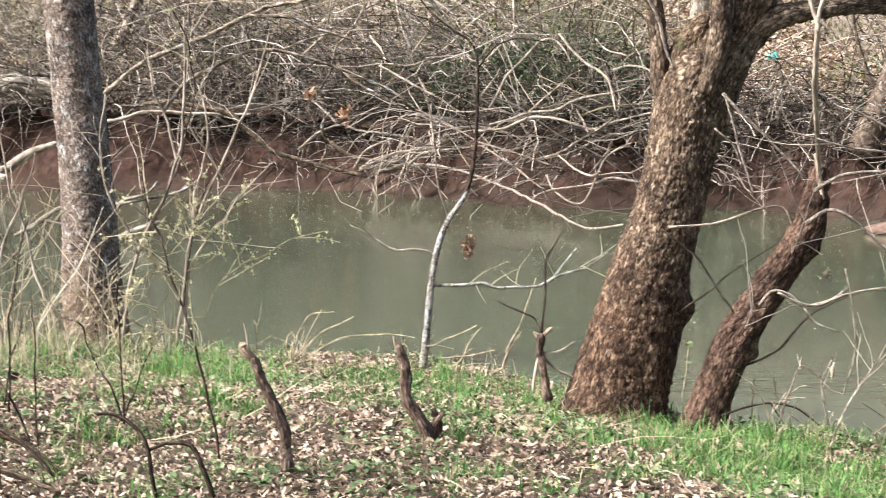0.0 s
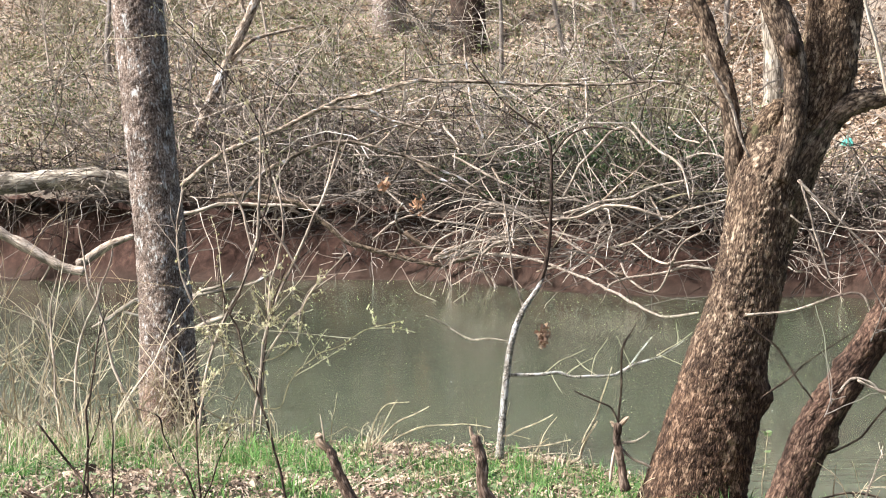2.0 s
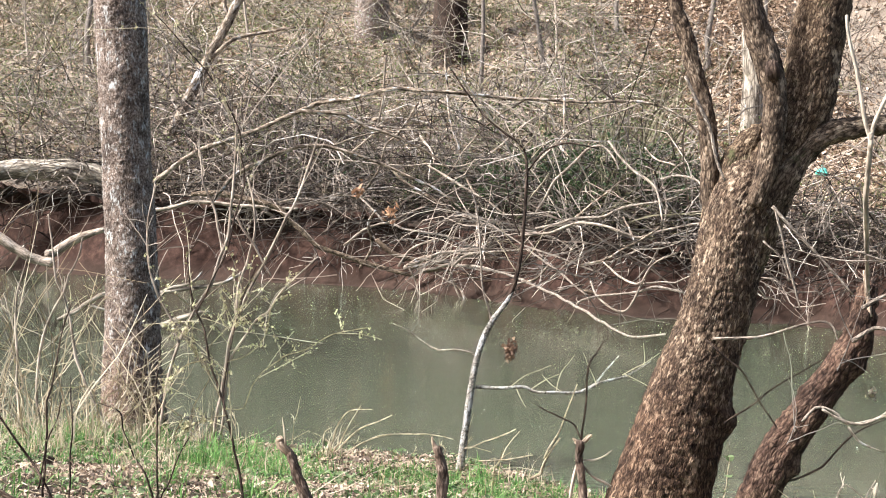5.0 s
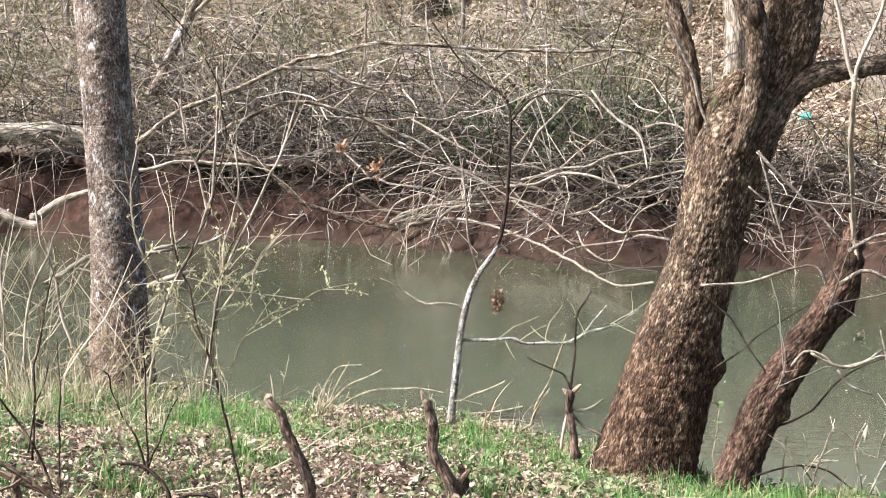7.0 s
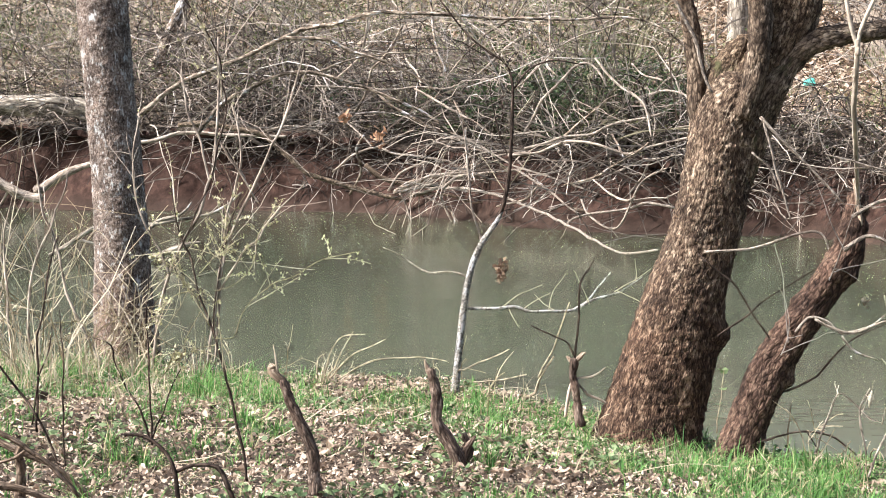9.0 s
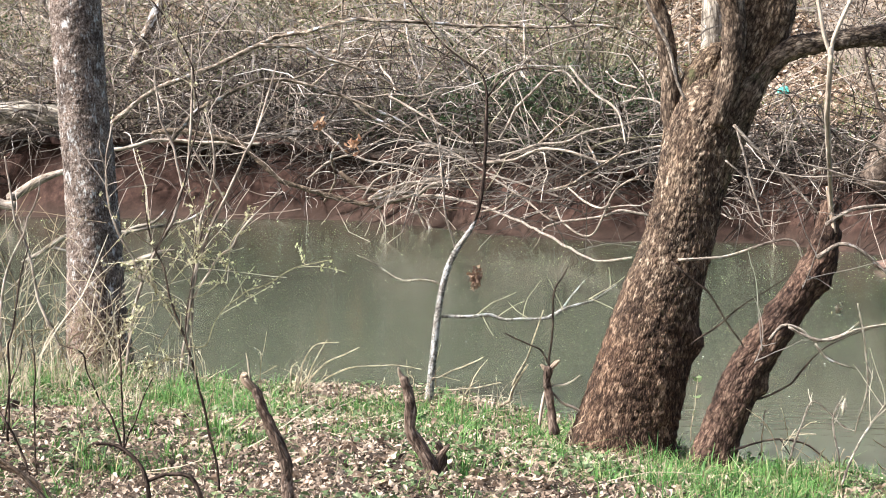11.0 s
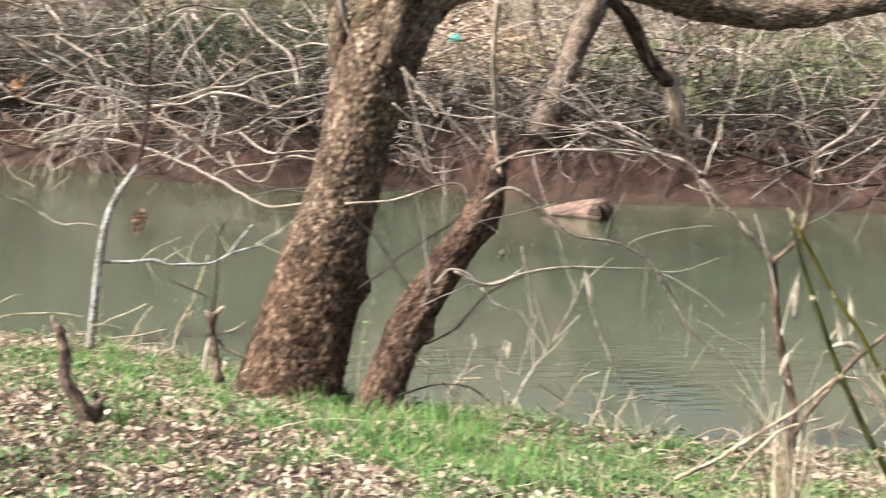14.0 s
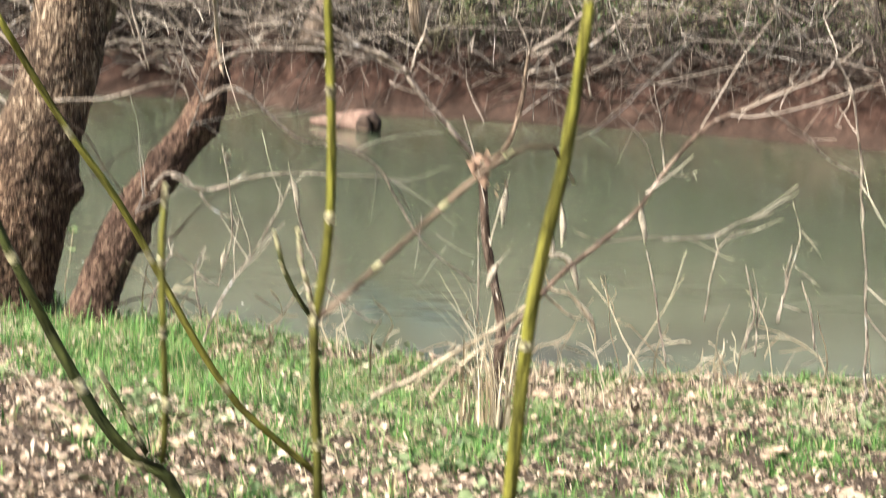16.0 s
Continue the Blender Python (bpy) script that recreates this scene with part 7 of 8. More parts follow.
snag = thing("snapped_stub", (-1.671, 6.9, 0.04), "short brown snapped stub standing in leaf litter", "stump")
limb("stem", snag, [(-1.673, 6.9, 0.029), (-1.673, 6.9, 0.108), (-1.667, 6.9, 0.186), (-1.674, 6.9, 0.254), (-1.669, 6.9, 0.298)], [0.0483, 0.0439, 0.0395, 0.0329, 0.0176], M_BARK_MID, sides=12, step=0.01, rough=0.2)
fs = thing("fallen_stick", (-1.6, 6.8, 0.173), "grey-brown crooked stick propped on the litter", "branch", "fallen sticks on the near bank")
limb("stem", fs, [(-1.855, 6.8, 0.439), (-1.726, 6.8, 0.368), (-1.629, 6.8, 0.306), (-1.532, 6.8, 0.25), (-1.479, 6.8, 0.19), (-1.437, 6.8, 0.106)], [0.0195, 0.0216, 0.0195, 0.0195, 0.0173, 0.0151], M_BARK_MID, sides=10, step=0.02)
limb("branch", fs, [(-1.629, 6.8, 0.306), (-1.685, 6.8, 0.271), (-1.795, 6.8, 0.236)], [0.013, 0.013, 0.0108], M_BARK_MID, sides=10, step=0.02)
fs = thing("fallen_stick", (-1.554, 6.6, 0.151), "thick weathered stick lying in leaf litter", "branch", "fallen sticks on the near bank")
limb("stem", fs, [(-1.807, 6.6, 0.216), (-1.68, 6.6, 0.203), (-1.596, 6.6, 0.177), (-1.49, 6.6, 0.129), (-1.364, 6.6, 0.096)], [0.0315, 0.0315, 0.0294, 0.0231, 0.0147], M_BARK_MID, sides=10, step=0.02)
shrub("bare_shrub", (2.5, 6.35, -0.1), "spreading bare shrub with dark stem and pale forked twigs", several(
    ([(2.612, 6.3, -0.05), (2.608, 6.3, 0.161), (2.591, 6.3, 0.351), (2.552, 6.3, 0.55), (2.509, 6.3, 0.789), (2.492, 6.3, 0.868)], [0.0381, 0.0361, 0.0341, 0.0321, 0.0301, 0.0301], M_BARK_STUMP),
    ([(2.494, 6.3, 0.864), (2.414, 6.3, 0.959), (2.305, 6.3, 1.089), (2.233, 6.3, 1.18)], [0.0193, 0.0178, 0.0178, 0.0163]),
    ([(2.233, 6.3, 1.18), (2.112, 6.3, 1.251), (1.924, 6.3, 1.348), (1.802, 6.3, 1.395), (1.64, 6.3, 1.476), (1.551, 6.3, 1.523)], [0.0133, 0.0119, 0.0104, 0.0104, 0.0089, 0.0059]),
    ([(2.231, 6.3, 1.18), (2.07, 6.3, 1.261), (1.904, 6.3, 1.301), (1.782, 6.3, 1.336), (1.522, 6.3, 1.383), (1.346, 6.3, 1.432)], [0.0119, 0.0104, 0.0104, 0.0089, 0.0074, 0.0059]),
    ([(2.229, 6.3, 1.184), (2.028, 6.3, 1.261), (1.823, 6.3, 1.27), (1.661, 6.3, 1.267), (1.503, 6.3, 1.24)], [0.0089, 0.0074, 0.0074, 0.0059, 0.0044]),
    ([(2.231, 6.3, 1.176), (2.263, 6.3, 1.3), (2.31, 6.3, 1.42), (2.372, 6.3, 1.561)], [0.0074, 0.0074, 0.0059, 0.0044]),
    ([(1.794, 6.3, 1.336), (1.721, 6.3, 1.292), (1.671, 6.3, 1.263)], [0.0059, 0.0059, 0.0044]),
    ([(2.494, 6.3, 0.864), (2.568, 6.3, 0.921), (2.606, 6.3, 0.993), (2.641, 6.3, 1.115), (2.66, 6.3, 1.264)], [0.0193, 0.0178, 0.0178, 0.0163, 0.0133], M_BARK_MID),
    ([(2.66, 6.3, 1.262), (2.781, 6.3, 1.36), (2.924, 6.3, 1.492), (3.033, 6.3, 1.65), (3.11, 6.3, 1.775), (3.134, 6.3, 1.919)], [0.0133, 0.0133, 0.0119, 0.0104, 0.0089, 0.0059]),
    ([(2.926, 6.3, 1.492), (2.931, 6.3, 1.648), (2.997, 6.3, 1.752), (3.074, 6.3, 1.836)], [0.0074, 0.0059, 0.0059, 0.0044]),
    ([(2.651, 6.3, 1.193), (2.739, 6.3, 1.221), (2.861, 6.3, 1.282), (3.005, 6.3, 1.402), (3.144, 6.3, 1.527)], [0.0074, 0.0074, 0.0074, 0.0059, 0.0044]),
    ([(2.66, 6.3, 1.262), (2.592, 6.3, 1.381), (2.515, 6.3, 1.431)], [0.0059, 0.0059, 0.0044]),
    ([(2.629, 6.3, 1.156), (2.707, 6.3, 1.151), (2.83, 6.3, 1.165), (2.963, 6.3, 1.257)], [0.0059, 0.0059, 0.0059, 0.0044])), M_TWIG_PALE_B, 0, 84, 40)
shrub("bare_shrub", (2.9, 6.1, -0.1), "leaning dark-stemmed shrub with pale tips over the water", several(
    ([(2.479, 6, 0.292), (2.582, 6, 0.436), (2.751, 6, 0.599), (2.932, 6, 0.753), (3.039, 6, 0.887), (3.18, 6, 1.039), (3.314, 6, 1.104), (3.495, 6, 1.177), (3.679, 6, 1.244)], [0.0184, 0.0169, 0.0169, 0.0155, 0.0141, 0.0141, 0.0113, 0.0099, 0.0071], M_BARK_STUMP),
    ([(2.727, 6, 0.69), (2.835, 6, 0.662), (3.031, 6, 0.669), (3.209, 6, 0.673), (3.343, 6, 0.72), (3.456, 6, 0.757)], [0.0056, 0.0056, 0.0071, 0.0071, 0.0071, 0.0056]),
    ([(3.042, 6, 0.887), (3.02, 6, 1.032), (2.987, 6, 1.182)], [0.0071, 0.0056, 0.0042]),
    ([(3.039, 6, 0.883), (3.118, 6, 0.879), (3.162, 6, 0.892)], [0.0056, 0.0056, 0.0042]),
    ([(3.405, 6, 1.47), (3.577, 6, 1.326), (3.67, 6, 1.264), (3.739, 6, 1.129), (3.789, 6, 0.888), (3.815, 6, 0.685)], [0.0056, 0.0071, 0.0085, 0.0085, 0.0085, 0.0085]),
    ([(3.815, 6, 0.685), (3.845, 6, 0.441), (3.885, 6, 0.091)], [0.0085, 0.0099, 0.0113]),
    ([(3.67, 6, 1.264), (3.713, 6, 1.308), (3.768, 6, 1.348)], [0.0056, 0.0056, 0.0042]),
    ([(3.79, 6, 0.878), (3.639, 6, 0.949), (3.546, 6, 1.029), (3.41, 6, 1.108)], [0.0071, 0.0071, 0.0056, 0.0042])), M_TWIG_PALE_B, 0, 85, 26)
shrub("water_twigs", (1.75, 7.4, -0.15), "thin crooked twigs standing at the water's edge", [
    ([(1.721, 7.2, 0.092), (1.779, 7.2, 0.249), (1.894, 7.2, 0.427), (1.987, 7.2, 0.583), (2.047, 7.2, 0.719)], [0.0102, 0.0085, 0.0085, 0.0068, 0.0051]),
    ([(2.047, 7.2, 0.714), (2.093, 7.2, 0.534), (2.178, 7.2, 0.323), (2.299, 7.2, 0.212), (2.421, 7.2, 0.148)], [0.0085, 0.0085, 0.0068, 0.0068, 0.0051]),
    ([(1.777, 7.2, 0.838), (1.812, 7.2, 0.634), (1.819, 7.2, 0.498), (1.778, 7.2, 0.306)], [0.0068, 0.0068, 0.0068, 0.0051]),
    ([(1.505, 7.2, 0.194), (1.55, 7.2, 0.35), (1.595, 7.2, 0.438), (1.686, 7.2, 0.367), (1.744, 7.2, 0.319)], [0.0085, 0.0085, 0.0068, 0.0068, 0.0051]),
    ([(1.71, 7.2, 0.184), (1.686, 7.2, 0.367), (1.72, 7.2, 0.456)], [0.0085, 0.0085, 0.0051])], M_TWIG_PALE_B, 0, 86, 16)
shrub("water_twigs", (3.6, 7.4, -0.15), "thin bent twigs and stalks above the water", several(
    ([(3.725, 7, 0.177), (3.754, 7, 0.41), (3.802, 7, 0.502), (3.93, 7, 0.546), (4.046, 7, 0.591)], [0.0066, 0.0066, 0.0066, 0.0066, 0.0049]),
    ([(3.964, 7, 0.026), (3.964, 7, 0.216), (3.931, 7, 0.382)], [0.0082, 0.0066, 0.0049]),
    ([(4.064, 7, 0.165), (4.095, 7, 0.353), (4.14, 7, 0.542), (4.095, 7, 0.66)], [0.0082, 0.0066, 0.0066, 0.0049]),
    ([(3.896, 7, 0.4), (3.935, 7, 0.297), (3.944, 7, 0.199), (3.917, 7, 0.05)], [0.0066, 0.0099, 0.0099, 0.0082]),
    ([(4.102, 7, 0.484), (4.08, 7, 0.339), (4.06, 7, 0.164)], [0.0066, 0.0099, 0.0099]),
    ([(4.157, 7, 0.331), (4.212, 7, 0.211), (4.241, 7, 0.049)], [0.0066, 0.0099, 0.0082]),
    ([(4.12, 7, 0.4), (4.244, 7, 0.306)], [0.0066, 0.0049]),
    ([(4.14, 7, 0.542), (4.238, 7, 0.433)], [0.0066, 0.0049]),
    ([(3.522, 7, 0.508), (3.699, 7, 0.516), (3.878, 7, 0.547)], [0.0066, 0.0066, 0.0049]),
    ([(3.566, 7, -0.004), (3.505, 7, 0.278), (3.448, 7, 0.464)], [0.0082, 0.0082, 0.0066]),
    ([(2.753, 7, 0.19), (2.746, 7, 0.436), (2.737, 7, 0.615)], [0.0082, 0.0082, 0.0066])), M_TWIG_PALE_B, 0, 87, 14)


# pale hanging seed heads
def seed_head(path, wide=0.024):
    ob = thing("seed_head", path[0], "pale drooping dry seed head on a thin stalk", "seed head", "pale seed heads by the water")
    n = len(path)
    width = [0.005] + [wide * (1.0 - 0.25 * abs(2 * i / (n - 1) - 1)) for i in range(1, n - 1)] + [0.006]
    limb("head", ob, path, width, M_CATKIN, sides=10, step=0.004, rough=0.16, wander=0.06)
    a, b = np.array(path[0]), np.array(path[1])
    d = (a - b) / np.linalg.norm(a - b)
    limb("stalk", ob, [tuple(a + d * 0.05 + (0.006, 0, 0.0)), tuple(a + d * 0.02), tuple(a)], [0.003, 0.003, 0.004], M_TWIG_PALE_B, sides=6, step=0.01, wander=0)


for path in several([(2.556, 6.2, 0.809), (2.553, 6.2, 0.769), (2.549, 6.2, 0.729), (2.546, 6.2, 0.681)], [(2.757, 6.2, 0.747), (2.763, 6.2, 0.702), (2.768, 6.2, 0.661), (2.765, 6.2, 0.61)], [(3.047, 6.2, 0.759), (3.057, 6.2, 0.714), (3.072, 6.2, 0.668), (3.078, 6.2, 0.614)], [(2.711, 6.2, 0.667), (2.721, 6.2, 0.632), (2.73, 6.2, 0.597), (2.726, 6.2, 0.569)], [(2.043, 7.2, 0.732), (2.058, 7.2, 0.687), (2.069, 7.2, 0.641), (2.072, 7.2, 0.596)],
             [(2.687, 6.2, 0.558), (2.72, 6.2, 0.575), (2.764, 6.2, 0.576), (2.802, 6.2, 0.548), (2.825, 6.2, 0.495), (2.835, 6.2, 0.458)], [(2.813, 6.2, 0.438), (2.85, 6.2, 0.395), (2.887, 6.2, 0.352), (2.906, 6.2, 0.301)], [(2.544, 6.2, 0.558), (2.523, 6.2, 0.528), (2.511, 6.2, 0.498), (2.503, 6.2, 0.468)], [(2.066, 8.6, 0.225), (2.061, 8.6, 0.189), (2.053, 8.6, 0.142)]):
    seed_head(path)


# ---- near bank: dry grass clumps ----
def clump(base, label, n, tall, seed, lean=1.0, wide=0.006, name="grass_clump", lines=()):
    rng = np.random.default_rng(seed)
    ob = thing(name, base, label, "grass", "dry grass clumps")
    at = np.tile(base, (n, 1)) + rng.normal(0, 0.05, (n, 3)) * (1, 1, 0)
    v, f = blades(rng, at, rng.uniform(0.5, 1.1, n) * tall, np.full(n, wide), lean, 6)
    bl = part("tussock", mesh_np("tussock", v, f, M_STRAW), ob)
    bl["kind"] = "stuff"
    for pts, width in lines:
        limb("stalk", ob, pts, width, M_STRAW_B, sides=6, step=0.02)
    return ob


clump((-0.798, 11.3, -0.127), "clump of pale arching dry grass at the bank's edge", 30, 0.24, 91, 0.9, 0.006, lines=[
    ([(-0.787, 11.3, -0.098), (-0.761, 11.3, 0.055), (-0.67, 11.3, 0.164), (-0.526, 11.3, 0.183)], [0.0106, 0.0106, 0.008, 0.0053]), ([(-0.772, 11.3, -0.098), (-0.689, 11.3, 0.055), (-0.605, 11.3, 0.201)], [0.0106, 0.008, 0.0053]), ([(-0.751, 11.3, -0.098), (-0.616, 11.3, 0.037), (-0.399, 11.3, 0.143)], [0.0106, 0.0106, 0.0053]),
    ([(-0.707, 11.3, -0.109), (-0.49, 11.3, 0.001), (-0.237, 11.3, 0.03), (-0.002, 11.3, 0.001)], [0.0106, 0.0106, 0.008, 0.0053]), ([(-0.834, 11.3, -0.098), (-0.83, 11.3, 0.019), (-0.786, 11.3, 0.055)], [0.0106, 0.008, 0.0053])])
clump((0.44, 10.2, -0.074), "pale dead stalks leaning over the water", 10, 0.2, 92, 0.8, 0.005, lines=[
    ([(0.447, 10.2, -0.064), (0.521, 10.2, 0.058), (0.619, 10.2, 0.19)], [0.0188, 0.0165, 0.0094]), ([(0.521, 10.2, 0.058), (0.619, 10.2, 0.272), (0.699, 10.2, 0.501)], [0.0118, 0.0094, 0.0071]), ([(0.066, 10.6, 0.049), (0.219, 10.6, 0.1), (0.365, 10.6, 0.168)], [0.0118, 0.0094, 0.0071]), ([(0.151, 10.6, -0.027), (0.321, 10.6, -0.02), (0.474, 10.6, 0.008)], [0.0094, 0.0094, 0.0071])])
clump((2.55, 6.25, -0.02), "loose clump of pale dry reeds bent over", 48, 0.55, 93, 0.45, 0.008, lines=[
    ([(2.08, 6.1, 0.124), (2.287, 6.1, 0.222), (2.518, 6.1, 0.361), (2.678, 6.1, 0.485)], [0.0169, 0.0155, 0.0141, 0.0099]), ([(2.678, 6.1, 0.485), (2.778, 6.1, 0.46), (2.846, 6.1, 0.354), (2.87, 6.1, 0.281)], [0.0099, 0.0099, 0.0085, 0.0071]), ([(2.668, 6.1, 0.465), (2.757, 6.1, 0.389), (2.824, 6.1, 0.366)], [0.0085, 0.0085, 0.0056]),
    ([(2.288, 6.1, 0.111), (2.456, 6.1, 0.273), (2.627, 6.1, 0.325)], [0.0113, 0.0113, 0.0071]), ([(2.689, 6.1, 0.484), (2.644, 6.1, 0.588), (2.675, 6.1, 0.667)], [0.0071, 0.0056, 0.0042])])
rng = np.random.default_rng(9)
for i in range(34):
    x = rng.uniform(-3.2, 5.2)
    y = float(np.interp(x, EDGE_X, EDGE_Y)) - rng.uniform(0.0, 1.2 if i < 16 else 3.5)
    clump((x, y, float(height(x, y)) - 0.01), "small tuft of dry pale grass", 14, rng.uniform(0.1, 0.24), 200 + i, 0.6, 0.004)

for i in range(26):
    x = rng.uniform(-3.6, -1.75)
    y = float(np.interp(x, EDGE_X, EDGE_Y)) - rng.uniform(0.2, 3.6)
    clump((x, y, float(height(x, y)) - 0.01), "ragged tuft of long pale dry grass", 22, rng.uniform(0.25, 0.5), 300 + i, 0.7, 0.006)


# ---- near bank: dry weed thicket round the grey tree ----
def weeds(n, seed, x0, x1, lo, hi, tall, label, name="dry_weeds"):
    rng = np.random.default_rng(seed)
    x = rng.uniform(x0, x1, n)
    y = np.interp(x, EDGE_X, EDGE_Y) - rng.uniform(lo, hi, n)
    at = np.stack([x, y, height(x, y) - 0.02], 1)
    way = rng.normal(0, 0.28, (n, 3)) + (0, 0, 1)
    st = grow(rng, at, way, rng.uniform(0.35, 1.0, n) ** 1.3 * tall, rng.uniform(0.003, 0.0075, n), 6, 0.12, 0.12)
    tw = sprout(rng, *st, n * 2, 0.35, (0.2, 0.5), 0.6, 0.7, wob=0.06, droop=0.15)
    tw = (tw[0], np.clip(tw[1], 0.002, None))
    v, f = joined([st, tw], 3)
    tagged(new(name, mesh_np(name, v, f, M_STRAW)), label, "weeds", kind="stuff")


weeds(120, 301, -4.6, -2.5, -0.2, 2.2, 1.5, "thicket of pale dry weed stalks round the grey tree")
weeds(60, 302, -2.9, -2.0, 0.0, 1.4, 0.9, "pale dry weed stalks at the foot of the grey tree")
weeds(70, 303, 1.8, 5.6, -0.1, 1.0, 0.55, "thin dry stalks along the water's edge")
weeds(60, 304, -1.8, 1.0, -0.1, 2.5, 0.3, "short dry stalks in the leaf litter")


# ---- near bank: grass and leaf litter ----
def grass_share(x, y):
    """How green the bank is: thick past the large tree, in patches elsewhere."""
    d = np.interp(x, EDGE_X, EDGE_Y) - y
    g = 0.22 * wavy(x, y, 1.9, 3) + 0.55 * wavy(x, y, 4.7, 1) + 0.55 * wavy(x, y, 11.0, 6) - 0.09
    strip = smooth((x + 0.9) / 0.9) * smooth((3.4 - x) / 1.2)
    right = smooth((x - 0.9) / 0.9)
    g = g + 0.26 * np.exp(-((d - 2.0) / 1.4) ** 2) * strip + 0.2 * np.exp(-((d - 1.3) / 1.0) ** 2) * (1 - strip) - 0.25 * np.exp(-((d - 0.1) / 0.6) ** 2) * smooth((0.6 - x) / 0.5) + 0.34 * smooth((d - 0.9) / 1.2) * (1 - 0.8 * smooth((d - 2.2) / 1.3)) * right * (1 - 0.75 * smooth((x - 2.2) / 1.0)) + 0.22 * smooth((x - 0.1) / 0.8) * (1 - 0.6 * smooth((x - 2.2) / 1.0)) + 0.12 + 0.16 * smooth((4.8 - d) / 2.0) + 0.2 * np.exp(-((d - 1.2) / 0.9) ** 2) * smooth((-0.7 - x) / 0.6)
    return np.clip(g, 0.03, 1)


def grass(n, each, seed):
    """Tufts: a few blades round each of n centres, thickest where the bank is green."""
    rng = np.random.default_rng(seed)
    x = rng.uniform(-4.2, 6.5, n)
    y = np.interp(x, EDGE_X, EDGE_Y) + 0.1 - 10.0 * rng.uniform(0, 1, n) ** 1.35
    share = grass_share(x, y)
    keep = rng.uniform(0, 1, n) < share**1.3
    x, y, share = x[keep], y[keep], share[keep]
    tall = np.repeat(rng.uniform(0.35, 1.6, len(x)) * (0.55 + 0.75 * share) * (1 - 0.45 * smooth((x - 1.9) / 0.8)) * (1 + 0.45 * smooth((-0.9 - x) / 0.6)), each)
    wide = np.repeat(rng.uniform(0.008, 0.036, len(x)), each)
    x, y = np.repeat(x, each), np.repeat(y, each)
    m = len(x)
    x, y = x + rng.normal(0, 1, m) * wide, y + rng.normal(0, 1, m) * wide
    v, f = blades(rng, np.stack([x, y, height(x, y) - 0.01], 1), (0.03 + 0.085 * rng.uniform(0, 1, m) ** 1.8) * tall, rng.uniform(0.005, 0.012, m), 0.95)
    tagged(new("grass", mesh_np("grass", v, f, M_GRASS)), "patchy bright green spring grass on the near bank", "grass", kind="stuff")


def herbs(n, seed):
    """Low broad-leaved weeds between the grass and the litter."""
    rng = np.random.default_rng(seed)
    x = rng.uniform(-4.2, 6.5, n)
    y = np.interp(x, EDGE_X, EDGE_Y) - 7.0 * rng.uniform(0, 1, n)
    keep = rng.uniform(0, 1, n) < np.clip(0.9 * wavy(x, y, 2.6, 8) + 1.1 * wavy(x, y, 8.0, 2) + 0.5 * wavy(x, y, 21.0, 3), 0.0, 1)
    x, y = x[keep], y[keep]
    m = len(x)
    at = np.stack([x, y, height(x, y) + rng.uniform(0.01, 0.07, m)], 1)
    v, f = leaf_shapes(rng, at, rng.uniform(0.018, 0.05, m), 0.45, 0.3)
    tagged(new("low_weeds", mesh_np("low_weeds", v, f, M_LEAF_HERB)), "low green broad-leaved weeds on the near bank", "weeds", kind="stuff")


def litter(n, seed):
    rng = np.random.default_rng(seed)
    x = rng.uniform(-4.5, 6.8, n)
    y = np.interp(x, EDGE_X, EDGE_Y) + 0.05 - 9.4 * rng.uniform(0, 1, n)
    deep = np.interp(x, EDGE_X, EDGE_Y) - y
    keep = (rng.uniform(0, 1, n) < 1 - smooth((deep - 7.2) / 2.2)) & (rng.uniform(0, 1, n) > 0.75 * grass_share(x, y) + 0.35 * wavy(x, y, 6.5, 9) - 0.1)
    x, y = x[keep], y[keep]
    m = len(x)
    at = np.stack([x, y, height(x, y) + rng.uniform(0.003, 0.036, m)], 1)
    v, f = leaf_shapes(rng, at, np.clip(0.0225 * np.exp(rng.normal(0.0, 0.5, m)) * (1 - 0.25 * smooth((x - 1.8) / 1.0)), 0.008, 0.06), 0.65, 0.9, (0.11, 0.3))
    tagged(new("leaf_litter", mesh_np("leaf_litter", v, f, M_LEAF_NEAR)), "dry tan leaf litter on the near bank", "leaves", kind="stuff")
    k = 1500
    x = rng.uniform(-4.5, 6.5, k)
    y = np.interp(x, EDGE_X, EDGE_Y) - 7 * rng.uniform(0, 1, k)
    st = grow(rng, np.stack([x, y, height(x, y) + 0.02], 1), rng.normal(0, 1, (k, 3)) * (1, 1, 0.15), rng.uniform(0.06, 0.4, k), rng.uniform(0.0015, 0.004, k), 5, 0.1)
    v, f = joined([st], 3)
    tagged(new("fallen_twigs", mesh_np("fallen_twigs", v, f, M_STRAW)), "thin dry twigs and stems lying in the litter", "twigs", kind="stuff")


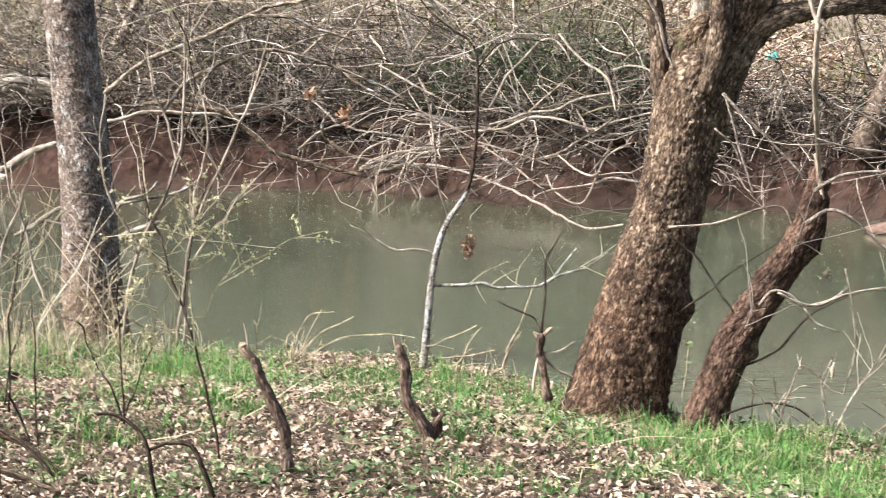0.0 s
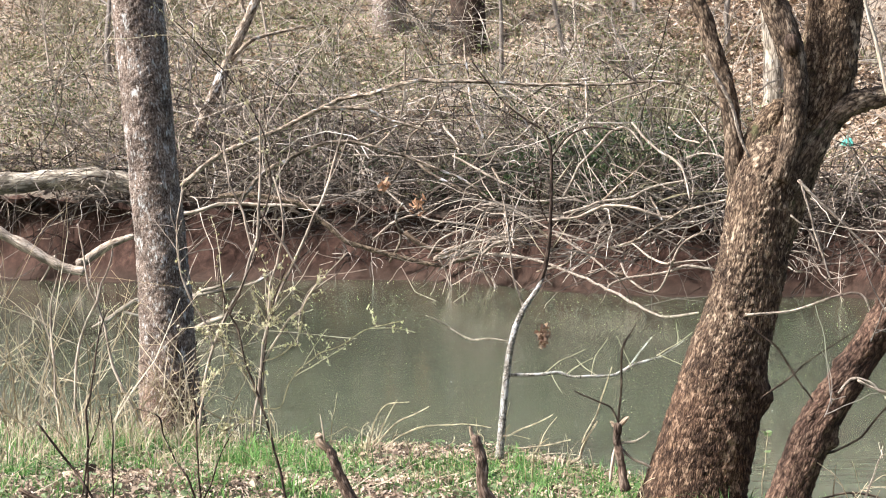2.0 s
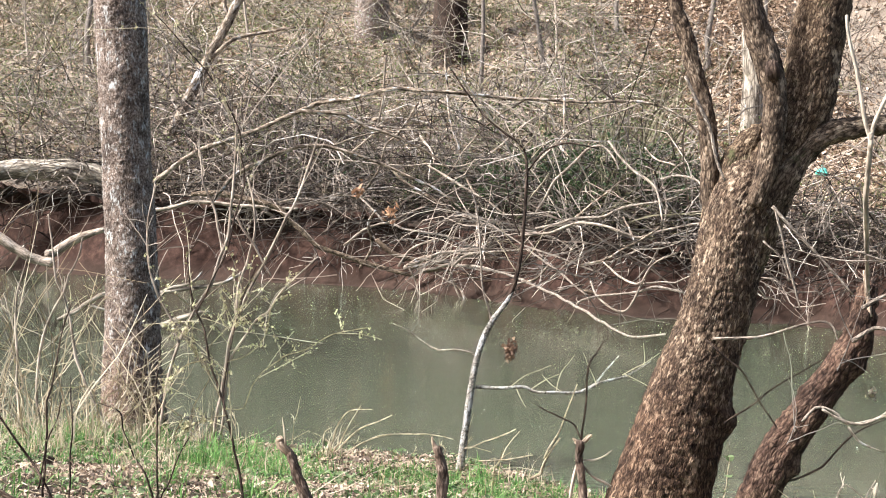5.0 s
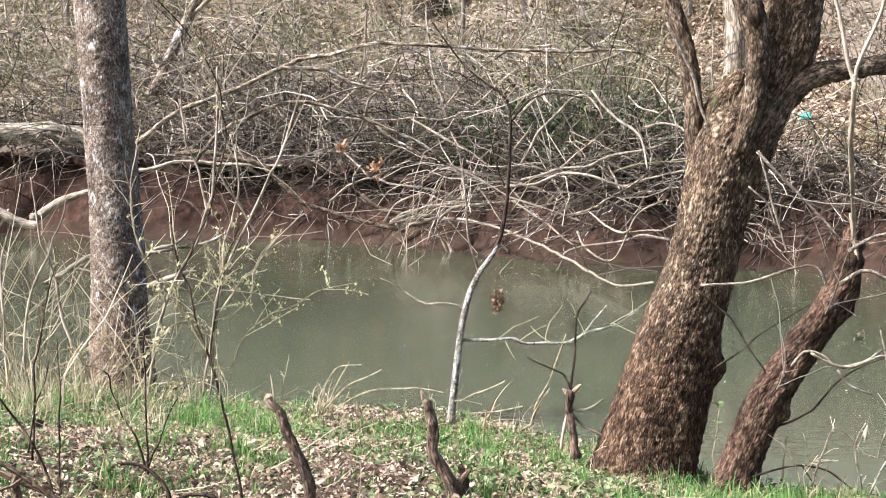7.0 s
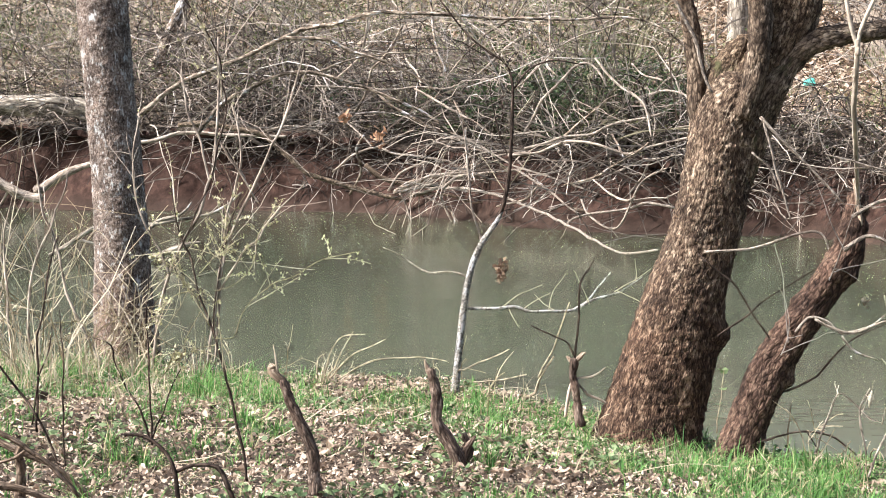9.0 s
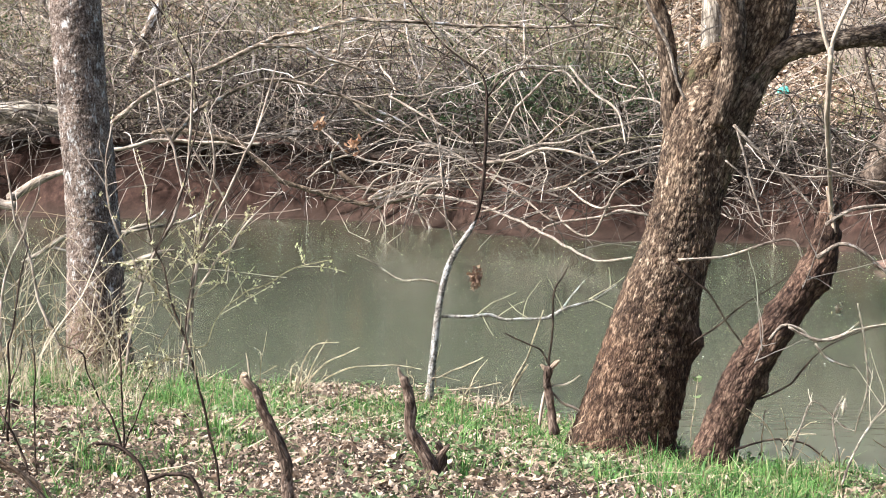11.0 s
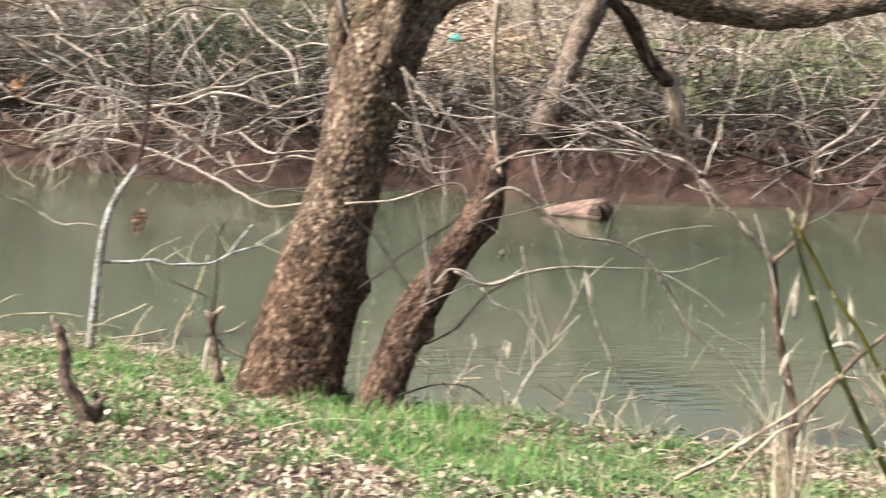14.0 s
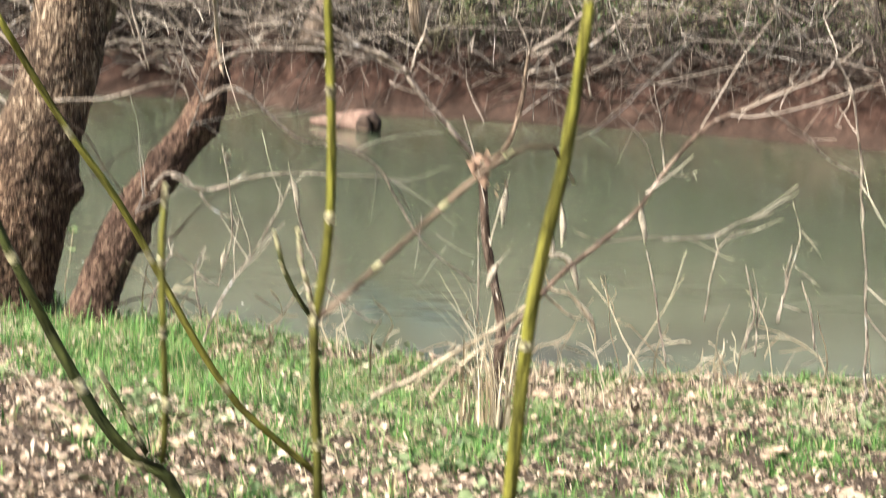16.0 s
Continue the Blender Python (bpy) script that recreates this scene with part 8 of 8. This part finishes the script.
def big_leaf(x, y, size, turn, seed):
    """One large curled dead leaf lying on the litter."""
    rng = np.random.default_rng(seed)
    n, k = 9, 5
    u = np.linspace(-1, 1, n)
    half = 0.36 * (1 - np.abs(u) ** 2.2) * (1 + 0.22 * np.sin(u * 9 + seed))
    half[0] = half[-1] = 0.01
    w = np.linspace(-1, 1, k)
    px = np.repeat(u[:, None], k, 1) * 0.5
    py = half[:, None] * w[None]
    pz = 0.16 * (w[None] ** 2) * (0.6 + 0.4 * np.cos(3 * u + seed))[:, None] + 0.1 * px**2 + 0.02 * rng.normal(0, 1, (n, k))
    ca, sa = math.cos(turn), math.sin(turn)
    v = np.stack([x + size * (px * ca - py * sa), y + size * (px * sa + py * ca), float(height(x, y)) + 0.022 + size * pz], -1).reshape(-1, 3)
    b = (np.arange(n - 1)[:, None] * k + np.arange(k - 1)).ravel()
    me = mesh_np("dead_leaf", v, np.stack([b, b + 1, b + k + 1, b + k], 1), M_LEAF_BIG, True)
    tagged(new("dead_leaf", me), "large curled tan dead leaf on the leaf litter", "leaf", "large dead leaves on the near bank")


def specks(n, seed):
    """Bud scales and bits of down afloat near the bank."""
    rng = np.random.default_rng(seed)
    x = rng.uniform(-3.5, 6.5, n)
    y = np.interp(x, EDGE_X, EDGE_Y) + 0.5 + 9.0 * rng.uniform(0, 1, n) ** 1.6
    v, f = leaf_shapes(rng, np.stack([x, y, np.full(n, WATER + 0.006)], 1), rng.uniform(0.012, 0.026, n), 0.12, 0.3)
    tagged(new("floating_specks", mesh_np("floating_specks", v, f, M_CATKIN_BIT)), "small white bits of down afloat on the creek", "debris", kind="stuff")


specks(150, 406)
grass(32000, 13, 401)
litter(228000, 402)
herbs(52000, 403)
rng = np.random.default_rng(405)
for i in range(110):
    x = rng.uniform(-3.4, 5.0)
    y = float(np.interp(x, EDGE_X, EDGE_Y)) - 0.15 - 5.5 * rng.uniform(0, 1) ** 1.2
    big_leaf(x, y, rng.uniform(0.05, 0.12), rng.uniform(0, 6.28), i)


# the bank behind: thinner litter and grass under the walk
def behind(seed):
    rng = np.random.default_rng(seed)
    n = 60000
    x, y = rng.normal(0.5, 4.5, n), rng.uniform(-8, 6.0, n)
    keep = y < np.interp(x, EDGE_X, EDGE_Y) - 7.0
    x, y = x[keep], y[keep]
    v, f = leaf_cloud(rng, np.stack([x, y, height(x, y) + 0.012], 1), rng.uniform(0.012, 0.035, len(x)), 0.4, 0.25)
    tagged(new("leaf_litter", mesh_np("leaf_litter", v, f, M_LEAF_NEAR)), "thin scattered leaf litter on trodden soil", "leaves", kind="stuff")
    n = 26000
    x, y = rng.uniform(-9, 12, n), rng.uniform(-8, 6.0, n)
    keep = (y < np.interp(x, EDGE_X, EDGE_Y) - 6.9) & (rng.uniform(0, 1, n) < 0.35 + 0.5 * wavy(x, y, 1.9, 3))
    x, y = x[keep], y[keep]
    v, f = blades(rng, np.stack([x, y, height(x, y) - 0.01], 1), rng.uniform(0.04, 0.13, len(x)), rng.uniform(0.004, 0.008, len(x)), 0.5)
    tagged(new("grass", mesh_np("grass", v, f, M_GRASS)), "sparse green grass on trodden soil", "grass", kind="stuff")


behind(404)
